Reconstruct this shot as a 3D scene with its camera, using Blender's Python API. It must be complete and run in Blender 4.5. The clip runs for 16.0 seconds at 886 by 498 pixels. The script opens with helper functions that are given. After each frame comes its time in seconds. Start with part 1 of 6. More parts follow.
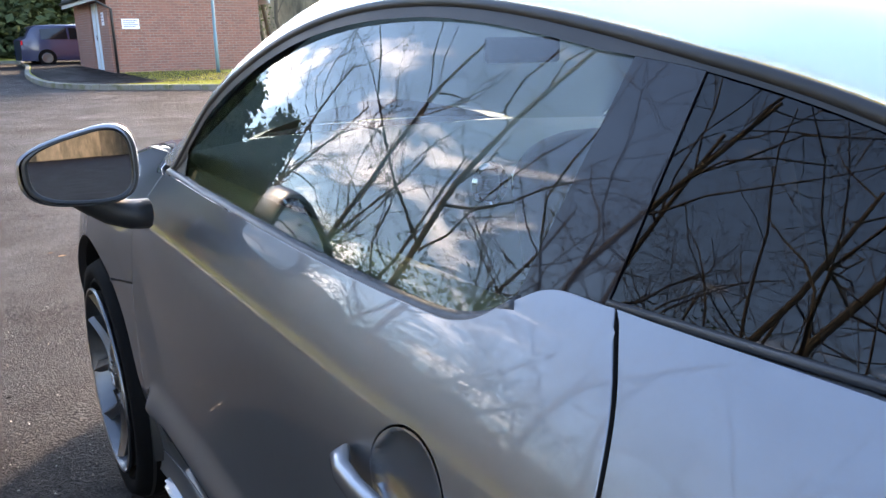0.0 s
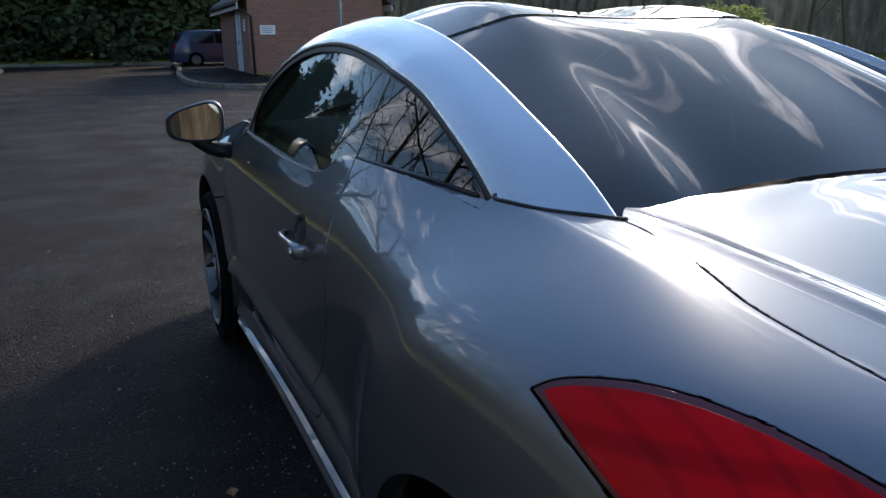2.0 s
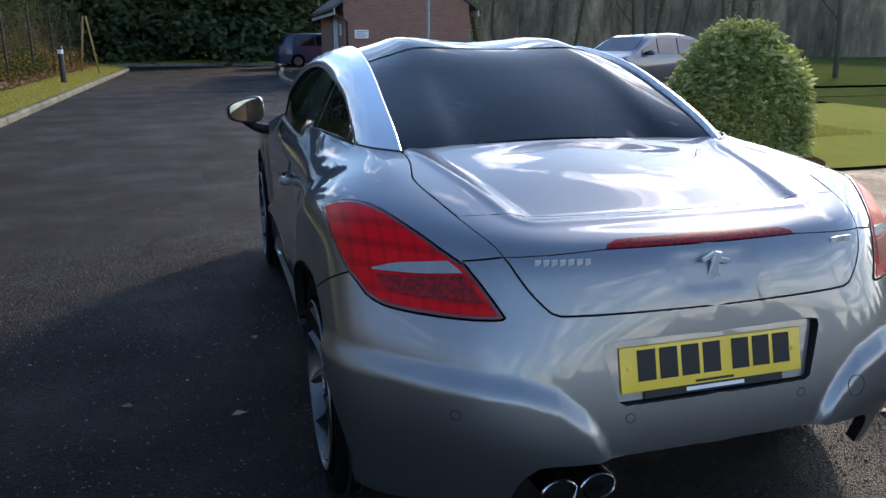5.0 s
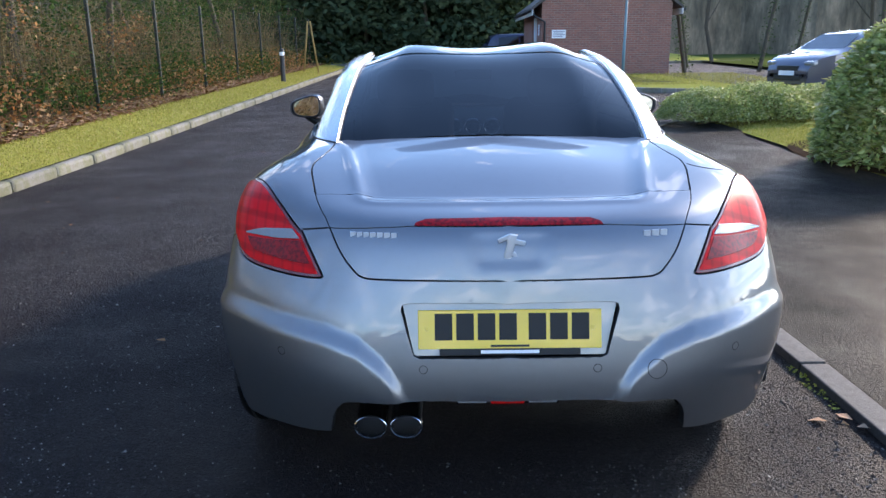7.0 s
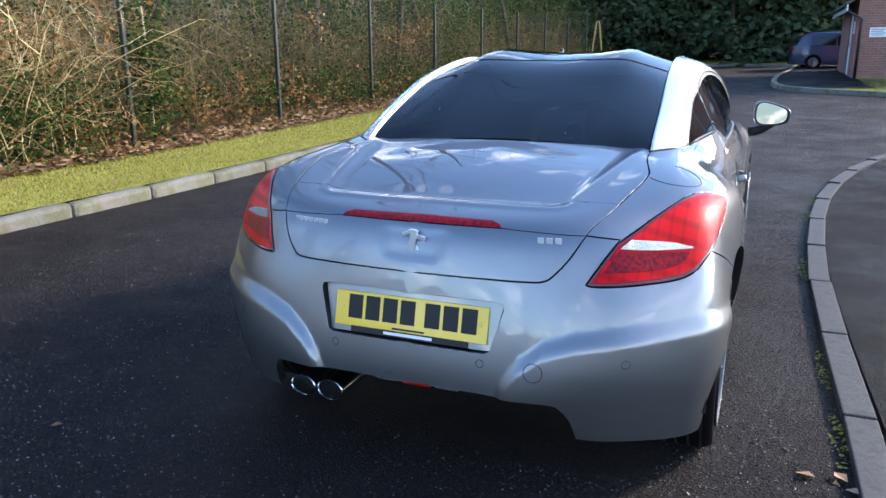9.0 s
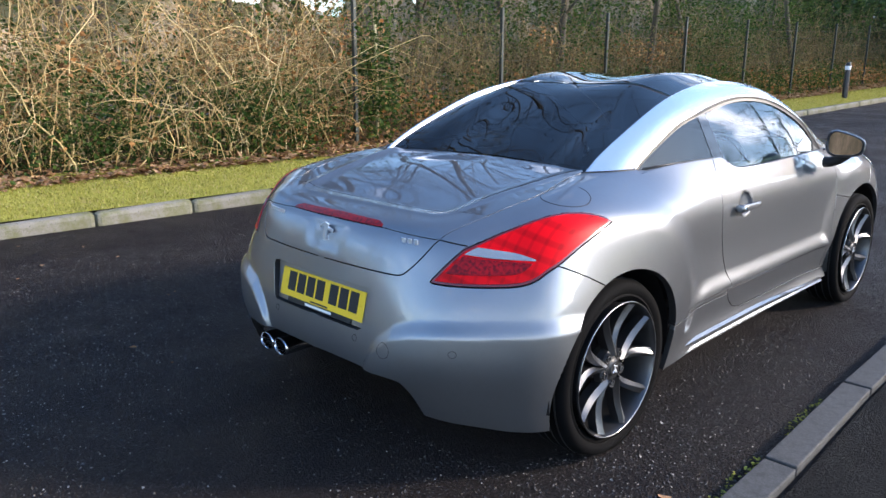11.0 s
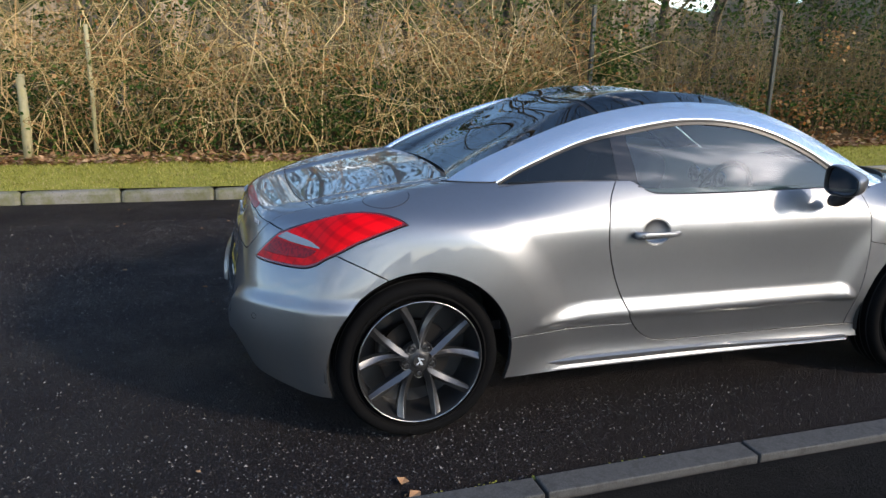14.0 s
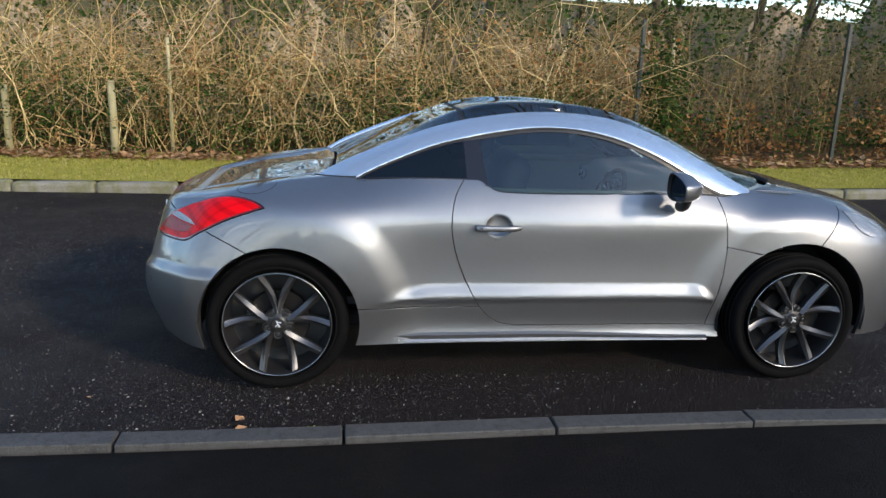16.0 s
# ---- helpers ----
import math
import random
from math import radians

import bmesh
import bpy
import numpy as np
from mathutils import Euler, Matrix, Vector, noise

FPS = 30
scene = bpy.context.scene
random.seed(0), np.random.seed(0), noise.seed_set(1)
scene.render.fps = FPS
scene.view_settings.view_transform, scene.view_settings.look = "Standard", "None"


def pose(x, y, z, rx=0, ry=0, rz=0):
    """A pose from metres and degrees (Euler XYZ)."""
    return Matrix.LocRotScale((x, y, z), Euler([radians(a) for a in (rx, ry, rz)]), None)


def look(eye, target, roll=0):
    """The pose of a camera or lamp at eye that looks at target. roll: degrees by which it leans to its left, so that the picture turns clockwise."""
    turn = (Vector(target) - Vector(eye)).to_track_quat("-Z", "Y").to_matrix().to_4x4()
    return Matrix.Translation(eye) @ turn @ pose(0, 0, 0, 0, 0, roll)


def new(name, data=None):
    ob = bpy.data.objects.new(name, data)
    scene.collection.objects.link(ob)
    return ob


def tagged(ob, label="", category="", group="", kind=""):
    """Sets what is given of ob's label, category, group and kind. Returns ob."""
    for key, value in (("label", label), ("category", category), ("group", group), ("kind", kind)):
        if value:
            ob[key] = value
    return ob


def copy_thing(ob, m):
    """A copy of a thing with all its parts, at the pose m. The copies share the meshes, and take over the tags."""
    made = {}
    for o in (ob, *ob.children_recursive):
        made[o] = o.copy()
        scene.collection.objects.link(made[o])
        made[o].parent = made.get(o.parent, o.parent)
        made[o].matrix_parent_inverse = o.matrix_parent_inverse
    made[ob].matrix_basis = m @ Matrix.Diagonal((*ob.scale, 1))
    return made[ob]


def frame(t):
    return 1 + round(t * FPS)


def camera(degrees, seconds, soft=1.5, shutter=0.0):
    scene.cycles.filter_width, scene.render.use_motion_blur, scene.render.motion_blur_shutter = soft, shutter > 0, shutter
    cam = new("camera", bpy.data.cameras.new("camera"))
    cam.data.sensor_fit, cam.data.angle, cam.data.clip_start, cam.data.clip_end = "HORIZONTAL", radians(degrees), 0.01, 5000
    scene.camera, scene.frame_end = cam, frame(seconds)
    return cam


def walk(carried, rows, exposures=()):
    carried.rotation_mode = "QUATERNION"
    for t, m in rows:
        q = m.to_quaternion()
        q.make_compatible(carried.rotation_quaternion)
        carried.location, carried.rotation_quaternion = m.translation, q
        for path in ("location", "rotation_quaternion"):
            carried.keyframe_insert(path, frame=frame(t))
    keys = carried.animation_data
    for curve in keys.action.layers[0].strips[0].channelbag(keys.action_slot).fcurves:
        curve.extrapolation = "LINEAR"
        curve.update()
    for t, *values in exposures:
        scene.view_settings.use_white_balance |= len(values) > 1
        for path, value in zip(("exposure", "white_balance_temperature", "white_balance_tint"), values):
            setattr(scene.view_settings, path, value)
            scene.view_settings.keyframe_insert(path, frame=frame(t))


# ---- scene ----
from mathutils import geometry, kdtree

cam = camera(61.0, 16.0)
PATH = [
    (0, (-1.175, 0.505, 1.218), (-0.112, 2.115, 0.69), -0.8),
    (0.5, (-1.185, 0.228, 1.249), (-0.235, 1.908, 0.724), -1.2),
    (1, (-1.221, -0.114, 1.262), (-0.392, 1.631, 0.746), -0.5),
    (1.5, (-1.268, -0.422, 1.247), (-0.468, 1.337, 0.733), -0.6),
    (2, (-1.267, -0.707, 1.253), (-0.479, 1.057, 0.738), -0.5),
    (2.5, (-1.291, -0.919, 1.253), (-0.532, 0.86, 0.741), -0.3),
    (3, (-1.398, -1.189, 1.25), (-0.654, 0.597, 0.743), -0.2),
    (3.5, (-1.421, -1.451, 1.268), (-0.689, 0.34, 0.762), -0.6),
    (4, (-1.376, -1.787, 1.295), (-0.665, 0.013, 0.789), -0.5),
    (4.2, (-1.35, -1.853, 1.3), (-0.64, -0.053, 0.792), -0.3),
    (6.3, (-0.552, -2.566, 1.329), (-0.415, -0.638, 0.815), -0.7),
    (6.5, (-0.45, -2.598, 1.329), (-0.346, -0.668, 0.813), -0.7),
    (7, (-0.186, -2.666, 1.336), (-0.187, -0.732, 0.828), -0.6),
    (7.5, (0.085, -2.766, 1.353), (-0.085, -0.838, 0.849), -0.4),
    (8, (0.383, -2.745, 1.334), (-0.042, -0.859, 0.821), -0.2),
    (8.2, (0.485, -2.727, 1.346), (-0.012, -0.859, 0.833), -0.2),
    (10.3, (1.86, -2.499, 1.375), (0.707, -0.936, 0.898), -0.2),
    (10.5, (1.992, -2.464, 1.41), (0.78, -0.945, 0.936), 0.0),
    (11, (2.257, -2.262, 1.421), (0.883, -0.891, 0.94), 0.2),
    (11.5, (2.445, -2.062, 1.457), (0.964, -0.806, 0.978), 0.5),
    (12, (2.734, -1.798, 1.472), (1.191, -0.618, 0.996), 0.4),
    (12.5, (2.914, -1.539, 1.45), (1.305, -0.449, 0.977), 0.7),
    (13, (3.107, -1.259, 1.482), (1.385, -0.362, 1.002), 1.1),
    (13.5, (3.398, -1.05, 1.526), (1.595, -0.326, 1.052), 1.3),
    (14, (3.578, -0.758, 1.517), (1.729, -0.179, 1.02), 1.4),
    (14.5, (3.766, -0.526, 1.521), (1.906, 0.029, 1.04), 1.5),
    (15, (4.046, -0.258, 1.554), (2.159, 0.202, 1.076), 1.7),
    (15.5, (4.174, 0.023, 1.539), (2.268, 0.381, 1.051), 1.7),
    (16, (4.326, 0.346, 1.56), (2.399, 0.588, 1.081), 1.9),
]
EXPOSURES = [(0.0, 3.05, 7900, 22), (0.5, 2.25, 7800, 22), (1.0, 1.55, 7300, 19), (2.0, 0.8, 6750, 15), (3.5, 0.65, 6700, 14), (4.2, 0.85, 6700, 15), (6.5, 1.75, 6450, 19), (8.0, 1.95, 6200, 18), (10.5, 1.87, 6300, 17), (13.0, 1.3, 6650, 15), (16.0, 1.1, 6700, 13)]
walk(cam, [(t, look(eye, target, roll)) for t, eye, target, roll in PATH], EXPOSURES)

world = bpy.data.worlds.new("sky")
scene.world = world
world.use_nodes = True
wn = world.node_tree
sky = wn.nodes.new("ShaderNodeTexSky")
sky.sky_type, sky.sun_disc, sky.dust_density = "NISHITA", False, 0.5
SUN_EL, SUN_AZ = 24.0, 46.0   # azimuth from +y towards +x
sky.sun_elevation, sky.sun_rotation = radians(SUN_EL), radians(SUN_AZ)
# streaks of white cloud, thickest on the sunny side, over a clear sky
wco = wn.nodes.new("ShaderNodeTexCoord")
wsep = wn.nodes.new("ShaderNodeSeparateXYZ")
wn.links.new(wco.outputs["Generated"], wsep.inputs[0])
wadd = wn.nodes.new("ShaderNodeMath")
wadd.operation = "ADD"
wadd.inputs[1].default_value = 0.18
wn.links.new(wsep.outputs["Z"], wadd.inputs[0])
wdiv = wn.nodes.new("ShaderNodeVectorMath")
wdiv.operation = "DIVIDE"
wcmb = wn.nodes.new("ShaderNodeCombineXYZ")
for ax in "XYZ":
    wn.links.new(wadd.outputs[0], wcmb.inputs[ax])
wn.links.new(wco.outputs["Generated"], wdiv.inputs[0])
wn.links.new(wcmb.outputs[0], wdiv.inputs[1])
cloud = wn.nodes.new("ShaderNodeTexNoise")
cloud.inputs["Scale"].default_value, cloud.inputs["Detail"].default_value, cloud.inputs["Roughness"].default_value = 3.6, 8, 0.58
cloud.inputs["Distortion"].default_value = 0.5
wmap = wn.nodes.new("ShaderNodeMapping")
wmap.inputs["Rotation"].default_value = (0, 0, radians(-12))
wmap.inputs["Scale"].default_value = (1.3, .42, 1)
wn.links.new(wdiv.outputs[0], wmap.inputs["Vector"])
wn.links.new(wmap.outputs[0], cloud.inputs["Vector"])
cover = wn.nodes.new("ShaderNodeValToRGB")
cover.color_ramp.elements[0].position, cover.color_ramp.elements[1].position = 0.44, 0.58
wsun = wn.nodes.new("ShaderNodeVectorMath")
wsun.operation = "DOT_PRODUCT"
wsun.inputs[1].default_value = (math.sin(radians(75)) * .055, math.cos(radians(75)) * .055, -.29)
wn.links.new(wco.outputs["Generated"], wsun.inputs[0])
wbank = wn.nodes.new("ShaderNodeMath")
wn.links.new(cloud.outputs[0], wbank.inputs[0])
wn.links.new(wsun.outputs["Value"], wbank.inputs[1])
wn.links.new(wbank.outputs[0], cover.inputs["Fac"])
wmix = wn.nodes.new("ShaderNodeMix")
wmix.data_type = "RGBA"
# cloud lit by the sky round it, brightest towards the sun
wlit = wn.nodes.new("ShaderNodeMix")
wlit.data_type, wlit.blend_type = "RGBA", "ADD"
wlit.inputs["Factor"].default_value = 1.0
wgain = wn.nodes.new("ShaderNodeMix")
wgain.data_type, wgain.blend_type = "RGBA", "MULTIPLY"
wgain.inputs["Factor"].default_value = 1.0
wgain.inputs[7].default_value = (1.15, 1.15, 1.15, 1)
wn.links.new(sky.outputs[0], wgain.inputs[6])
wn.links.new(wgain.outputs[2], wlit.inputs[6])
wlit.inputs[7].default_value = (7.5, 7.2, 6.8, 1)
# haze and cloud glow round the sun
wglow = wn.nodes.new("ShaderNodeVectorMath")
wglow.operation = "DOT_PRODUCT"
wglow.inputs[1].default_value = (math.sin(radians(SUN_AZ)) * math.cos(radians(SUN_EL)), math.cos(radians(SUN_AZ)) * math.cos(radians(SUN_EL)), math.sin(radians(SUN_EL)))
wn.links.new(wco.outputs["Generated"], wglow.inputs[0])
src = wglow.outputs["Value"]
for op, val in (("MAXIMUM", 0.0), ("POWER", 12.0), ("MULTIPLY", 1.4), ("ADD", 0.8)):
    wm = wn.nodes.new("ShaderNodeMath")
    wm.operation, wm.inputs[1].default_value = op, val
    wn.links.new(src, wm.inputs[0])
    src = wm.outputs[0]
wbright = wn.nodes.new("ShaderNodeVectorMath")
wbright.operation = "SCALE"
wn.links.new(wlit.outputs[2], wbright.inputs[0])
wn.links.new(src, wbright.inputs["Scale"])
wn.links.new(wbright.outputs[0], wmix.inputs[7])
wn.links.new(cover.outputs["Color"], wmix.inputs["Factor"])
wclear = wn.nodes.new("ShaderNodeMix")
wclear.data_type, wclear.blend_type = "RGBA", "MULTIPLY"
wclear.inputs["Factor"].default_value = 1.0
wclear.inputs[7].default_value = (.68, .84, .95, 1)
wn.links.new(sky.outputs[0], wclear.inputs[6])
wn.links.new(wclear.outputs[2], wmix.inputs[6])
wn.nodes["Background"].inputs["Strength"].default_value = 0.165
wn.links.new(wmix.outputs[2], wn.nodes["Background"].inputs["Color"])
sun = new("sun", bpy.data.lights.new("sun", "SUN"))
sun.data.energy, sun.data.angle, sun.data.color = 2.1, radians(6.0), (1.0, 0.85, 0.64)
sd = Vector((math.sin(radians(SUN_AZ)) * math.cos(radians(SUN_EL)), math.cos(radians(SUN_AZ)) * math.cos(radians(SUN_EL)), math.sin(radians(SUN_EL))))
sun.matrix_world = look(sd * 50, (0, 0, 0))

# ---- materials ----
def material(name, colour, rough=0.5, metal=0.0, coat=0.0, coat_rough=0.03, ior=1.5):
    m = bpy.data.materials.new(name)
    m.use_nodes = True
    b = m.node_tree.nodes["Principled BSDF"]
    b.inputs["Base Color"].default_value = (*colour, 1)
    b.inputs["Roughness"].default_value = rough
    b.inputs["Metallic"].default_value = metal
    b.inputs["Coat Weight"].default_value = coat
    b.inputs["Coat Roughness"].default_value = coat_rough
    b.inputs["IOR"].default_value = ior
    return m


def tex(m, kind, scale, detail=6.0, rough=0.6, space="Object", stretch=None):
    """A texture node on object coordinates; returns the node."""
    nt = m.node_tree
    co = nt.nodes.new("ShaderNodeTexCoord")
    node = nt.nodes.new(kind)
    node.inputs["Scale"].default_value = scale
    if "Detail" in node.inputs:
        node.inputs["Detail"].default_value = detail
        node.inputs["Roughness" if "Roughness" in node.inputs else "Detail Roughness"].default_value = rough
    src = co.outputs[space]
    if stretch:
        mp = nt.nodes.new("ShaderNodeMapping")
        mp.inputs["Scale"].default_value = stretch
        nt.links.new(src, mp.inputs["Vector"])
        src = mp.outputs["Vector"]
    nt.links.new(src, node.inputs["Vector"])
    return node


def ramp(m, src, stops):
    nt = m.node_tree
    r = nt.nodes.new("ShaderNodeValToRGB")
    els = r.color_ramp.elements
    while len(els) < len(stops):
        els.new(0.5)
    for e, (p, c) in zip(els, stops):
        e.position, e.color = p, (*c, 1)
    nt.links.new(src, r.inputs["Fac"])
    return r.outputs["Color"]


def mix(m, fac, a, b, mode="MIX"):
    nt = m.node_tree
    n = nt.nodes.new("ShaderNodeMix")
    n.data_type, n.blend_type = "RGBA", mode
    for sock, val in ((n.inputs["Factor"], fac), (n.inputs[6], a), (n.inputs[7], b)):
        if isinstance(val, (int, float)):
            sock.default_value = val
        elif isinstance(val, tuple):
            sock.default_value = (*val, 1)
        else:
            nt.links.new(val, sock)
    return n.outputs[2]


def put(m, colour=None, rough=None, bump=None, strength=0.3, distance=0.01):
    nt = m.node_tree
    b = nt.nodes["Principled BSDF"]
    if colour is not None:
        nt.links.new(colour, b.inputs["Base Color"])
    if rough is not None:
        nt.links.new(rough, b.inputs["Roughness"])
    if bump is not None:
        n = nt.nodes.new("ShaderNodeBump")
        n.inputs["Strength"].default_value, n.inputs["Distance"].default_value = strength, distance
        nt.links.new(bump, n.inputs["Height"])
        nt.links.new(n.outputs["Normal"], b.inputs["Normal"])
    return m


def glass(name, tint, gloss_ior=1.5):
    """A tinted sheet of glass: it lets the tint through and mirrors by Fresnel."""
    m = bpy.data.materials.new(name)
    m.use_nodes = True
    nt = m.node_tree
    nt.nodes.clear()
    out = nt.nodes.new("ShaderNodeOutputMaterial")
    tr = nt.nodes.new("ShaderNodeBsdfTransparent")
    tr.inputs["Color"].default_value = (*tint, 1)
    gl = nt.nodes.new("ShaderNodeBsdfGlossy")
    gl.inputs["Roughness"].default_value = 0.01
    fr = nt.nodes.new("ShaderNodeFresnel")
    fr.inputs["IOR"].default_value = gloss_ior
    mx = nt.nodes.new("ShaderNodeMixShader")
    nt.links.new(fr.outputs[0], mx.inputs[0])
    nt.links.new(tr.outputs[0], mx.inputs[1])
    nt.links.new(gl.outputs[0], mx.inputs[2])
    nt.links.new(mx.outputs[0], out.inputs["Surface"])
    return m


def make_paint():
    """Metallic lacquer: darker flakes at a glancing view under a clear coat."""
    m = material("silver_paint", (0.3, 0.305, 0.32), 0.4, 0.88, 1.0, 0.018)
    p = m.node_tree.nodes["Principled BSDF"]
    p.inputs["Coat IOR"].default_value = 1.5
    p.inputs["Specular IOR Level"].default_value = 0.0
    p.inputs["Specular Tint"].default_value = (0.14, 0.145, 0.165, 1)
    dirt = tex(m, "ShaderNodeTexNoise", 2.5, 6, 0.65)
    film = tex(m, "ShaderNodeTexNoise", 38, 5, 0.7)
    col = mix(m, dirt.outputs[0], (0.195, 0.202, 0.216), (0.230, 0.238, 0.252))
    col = mix(m, ramp(m, film.outputs[0], [(0.5, (0,) * 3), (0.8, (0.25,) * 3)]), col, (0.18, 0.18, 0.185))
    r = ramp(m, dirt.outputs[0], [(0.3, (0.38,) * 3), (0.75, (0.42,) * 3)])
    return put(m, col, r)


PAINT = make_paint()
ARCH_METAL = material("satin_arch", (0.74, 0.755, 0.775), 0.24, 0.9, 0.6, 0.08)
GAP = material("gap_black", (0.008, 0.008, 0.009), 0.7)
BLACK_TRIM = put(material("black_trim", (0.012, 0.012, 0.013), 0.45), bump=None)
GLOSS_BLACK = material("gloss_black", (0.006, 0.006, 0.008), 0.08, 0, .35, .05)
PILLAR_BLACK = material("pillar_black", (0.010, 0.009, 0.011), 0.03)
SATIN = material("satin_chrome", (0.66, 0.68, 0.71), 0.32, 0.55)
CHROME = material("chrome", (0.75, 0.76, 0.78), 0.08, 1.0)
MIRROR = material("mirror_glass", (0.17, 0.18, 0.195), 0.01, 1.0)
RED_LENS = material("red_lens", (0.62, 0.004, 0.012), 0.4, 0, 0.10, 0.01)
RED_LENS.node_tree.nodes["Principled BSDF"].inputs["Specular IOR Level"].default_value = .1


def lens_cells(m, light, dark):
    """Rows of reflector cells seen through the lens."""
    rows = tex(m, "ShaderNodeTexWave", 11, 1, .5, stretch=(.25, .25, 1.0))
    rows.bands_direction = "DIAGONAL"
    cols = tex(m, "ShaderNodeTexWave", 9, 1, .5, stretch=(1.0, .4, .2))
    a = ramp(m, rows.outputs["Fac"], [(.1, (.6,) * 3), (.5, (0,) * 3)])
    b = ramp(m, cols.outputs["Fac"], [(.05, (.4,) * 3), (.25, (0,) * 3)])
    c = mix(m, 1.0, a, b, "ADD")
    return put(m, mix(m, c, light, dark))


lens_cells(RED_LENS, (.62, .0008, .004), (.32, .0004, .002))
DARK_RED = material("dark_red_lens", (0.30, 0.003, 0.008), 0.3, 0, 0.15)
DARK_RED.node_tree.nodes["Principled BSDF"].inputs["Specular IOR Level"].default_value = .15
put(DARK_RED, mix(DARK_RED, ramp(DARK_RED, tex(DARK_RED, "ShaderNodeTexNoise", 90, 3).outputs[0], [(.42, (0,) * 3), (.6, (1,) * 3)]), (.30, .002, .006), (.10, .001, .004)))
LENS_RIM = material("lens_rim", (0.10, 0.003, 0.006), 0.25, 0, 0.6, 0.02)
CLEAR_LENS = material("clear_lens", (0.24, 0.25, 0.27), 0.2, 0.5, .5)
_c = tex(CLEAR_LENS, "ShaderNodeTexVoronoi", 130)
put(CLEAR_LENS, None, None, _c.outputs["Distance"], .5, .003)
ALLOY = put(material("alloy", (0.095, 0.096, 0.101), 0.40, 0.9, 0.35))
RIM_EDGE = material("rim_edge", (0.30, 0.305, 0.315), 0.28, 1.0)
ALLOY_DARK = material("alloy_dark", (0.035, 0.036, 0.038), 0.45, 0.6)
STEEL = material("disc_steel", (0.016, 0.015, 0.015), 0.5, 0.8)
CALIPER = material("caliper_dark", (0.02, 0.018, 0.018), 0.5)
RUBBER = material("tyre_rubber", (0.003, 0.003, 0.0033), 0.8)
RUBBER.node_tree.nodes["Principled BSDF"].inputs["Specular IOR Level"].default_value = .07
put(RUBBER, None, None, tex(RUBBER, "ShaderNodeTexNoise", 120, 3).outputs[0], 0.2, 0.002)
SIDE_GLASS = glass("side_glass", (0.60, 0.66, 0.62), 1.85)
DARK_GLASS = glass("privacy_glass", (0.08, 0.085, 0.10), 1.52)
ROOF_GLASS = glass("roof_glass", (0.05, 0.05, 0.055), 1.5)
SEAT_MAT = material("black_leather", (0.016, 0.016, 0.018), 0.5)
put(SEAT_MAT, None, None, tex(SEAT_MAT, "ShaderNodeTexVoronoi", 300).outputs[0], 0.15, 0.001)
# wash of sun and reflections over the dash is put into this pale grey
DASH_MAT = material("sun_washed_dash", (0.34, 0.37, 0.33), 0.55)
put(DASH_MAT, None, None, tex(DASH_MAT, "ShaderNodeTexNoise", 250, 3).outputs[0], 0.2, 0.001)
TRIM_GREY = material("door_trim", (0.30, 0.32, 0.22), 0.6)
PLATE_Y = material("plate_yellow", (0.75, 0.50, 0.02), 0.35, 0, 0.4)
PLATE_K = material("plate_black", (0.006, 0.006, 0.0065), 0.6)
WHITE = material("white_print", (0.75, 0.75, 0.75), 0.4)


# ---- mesh helpers ----
def obj(name, data, parent=None, label=""):
    ob = new(name, data)
    if parent is not None:
        ob.parent = parent
    if label:
        ob["label"] = label
    return ob


def mesh_of(name, verts, faces, mats, normals=None, slots=None, smooth=True):
    me = bpy.data.meshes.new(name)
    me.from_pydata([tuple(map(float, v)) for v in verts], [], [tuple(int(i) for i in f) for f in faces])
    for m in (mats if isinstance(mats, (list, tuple)) else [mats]):
        me.materials.append(m)
    if slots is not None:
        me.polygons.foreach_set("material_index", np.array(slots, dtype=np.int32))
    me.polygons.foreach_set("use_smooth", np.full(len(faces), smooth))
    me.update()
    if normals is not None:
        me.normals_split_custom_set_from_vertices([tuple(map(float, n)) for n in normals])
    return me


def part(name, bm, mat, parent=None, label="", smooth=False, angle=None):
    me = bpy.data.meshes.new(name)
    bm.to_mesh(me)
    bm.free()
    me.materials.append(mat)
    if smooth:
        me.polygons.foreach_set("use_smooth", np.full(len(me.polygons), True))
        if angle:
            me.set_sharp_from_angle(angle=radians(angle))
    return obj(name, me, parent, label)


def box_bm(size, at=(0, 0, 0), bevel=0.0, seg=2, turn=None):
    bm = bmesh.new()
    m = Matrix.Translation(at)
    if turn is not None:
        m = m @ turn
    bmesh.ops.create_cube(bm, size=1, matrix=m @ Matrix.Diagonal((*size, 1)))
    if bevel:
        bmesh.ops.bevel(bm, geom=bm.edges[:], offset=bevel, segments=seg, affect="EDGES", profile=0.5)
    return bm


def lathe(profile, n=48, axis="x", closed=False):
    """Turns a profile of (radius, along) round an axis."""
    bm = bmesh.new()
    rings = []
    for k in range(n):
        a = 2 * math.pi * k / n
        ring = []
        for r, x in profile:
            p = (x, r * math.cos(a), r * math.sin(a)) if axis == "x" else (r * math.cos(a), x, r * math.sin(a)) if axis == "y" else (r * math.cos(a), r * math.sin(a), x)
            ring.append(bm.verts.new(p))
        rings.append(ring)
    m = len(profile)
    for k in range(n):
        a, b = rings[k], rings[(k + 1) % n]
        for j in range(m if closed else m - 1):
            bm.faces.new((a[j], a[(j + 1) % m], b[(j + 1) % m], b[j]))
    bmesh.ops.remove_doubles(bm, verts=bm.verts, dist=1e-5)
    bmesh.ops.recalc_face_normals(bm, faces=bm.faces)
    return bm


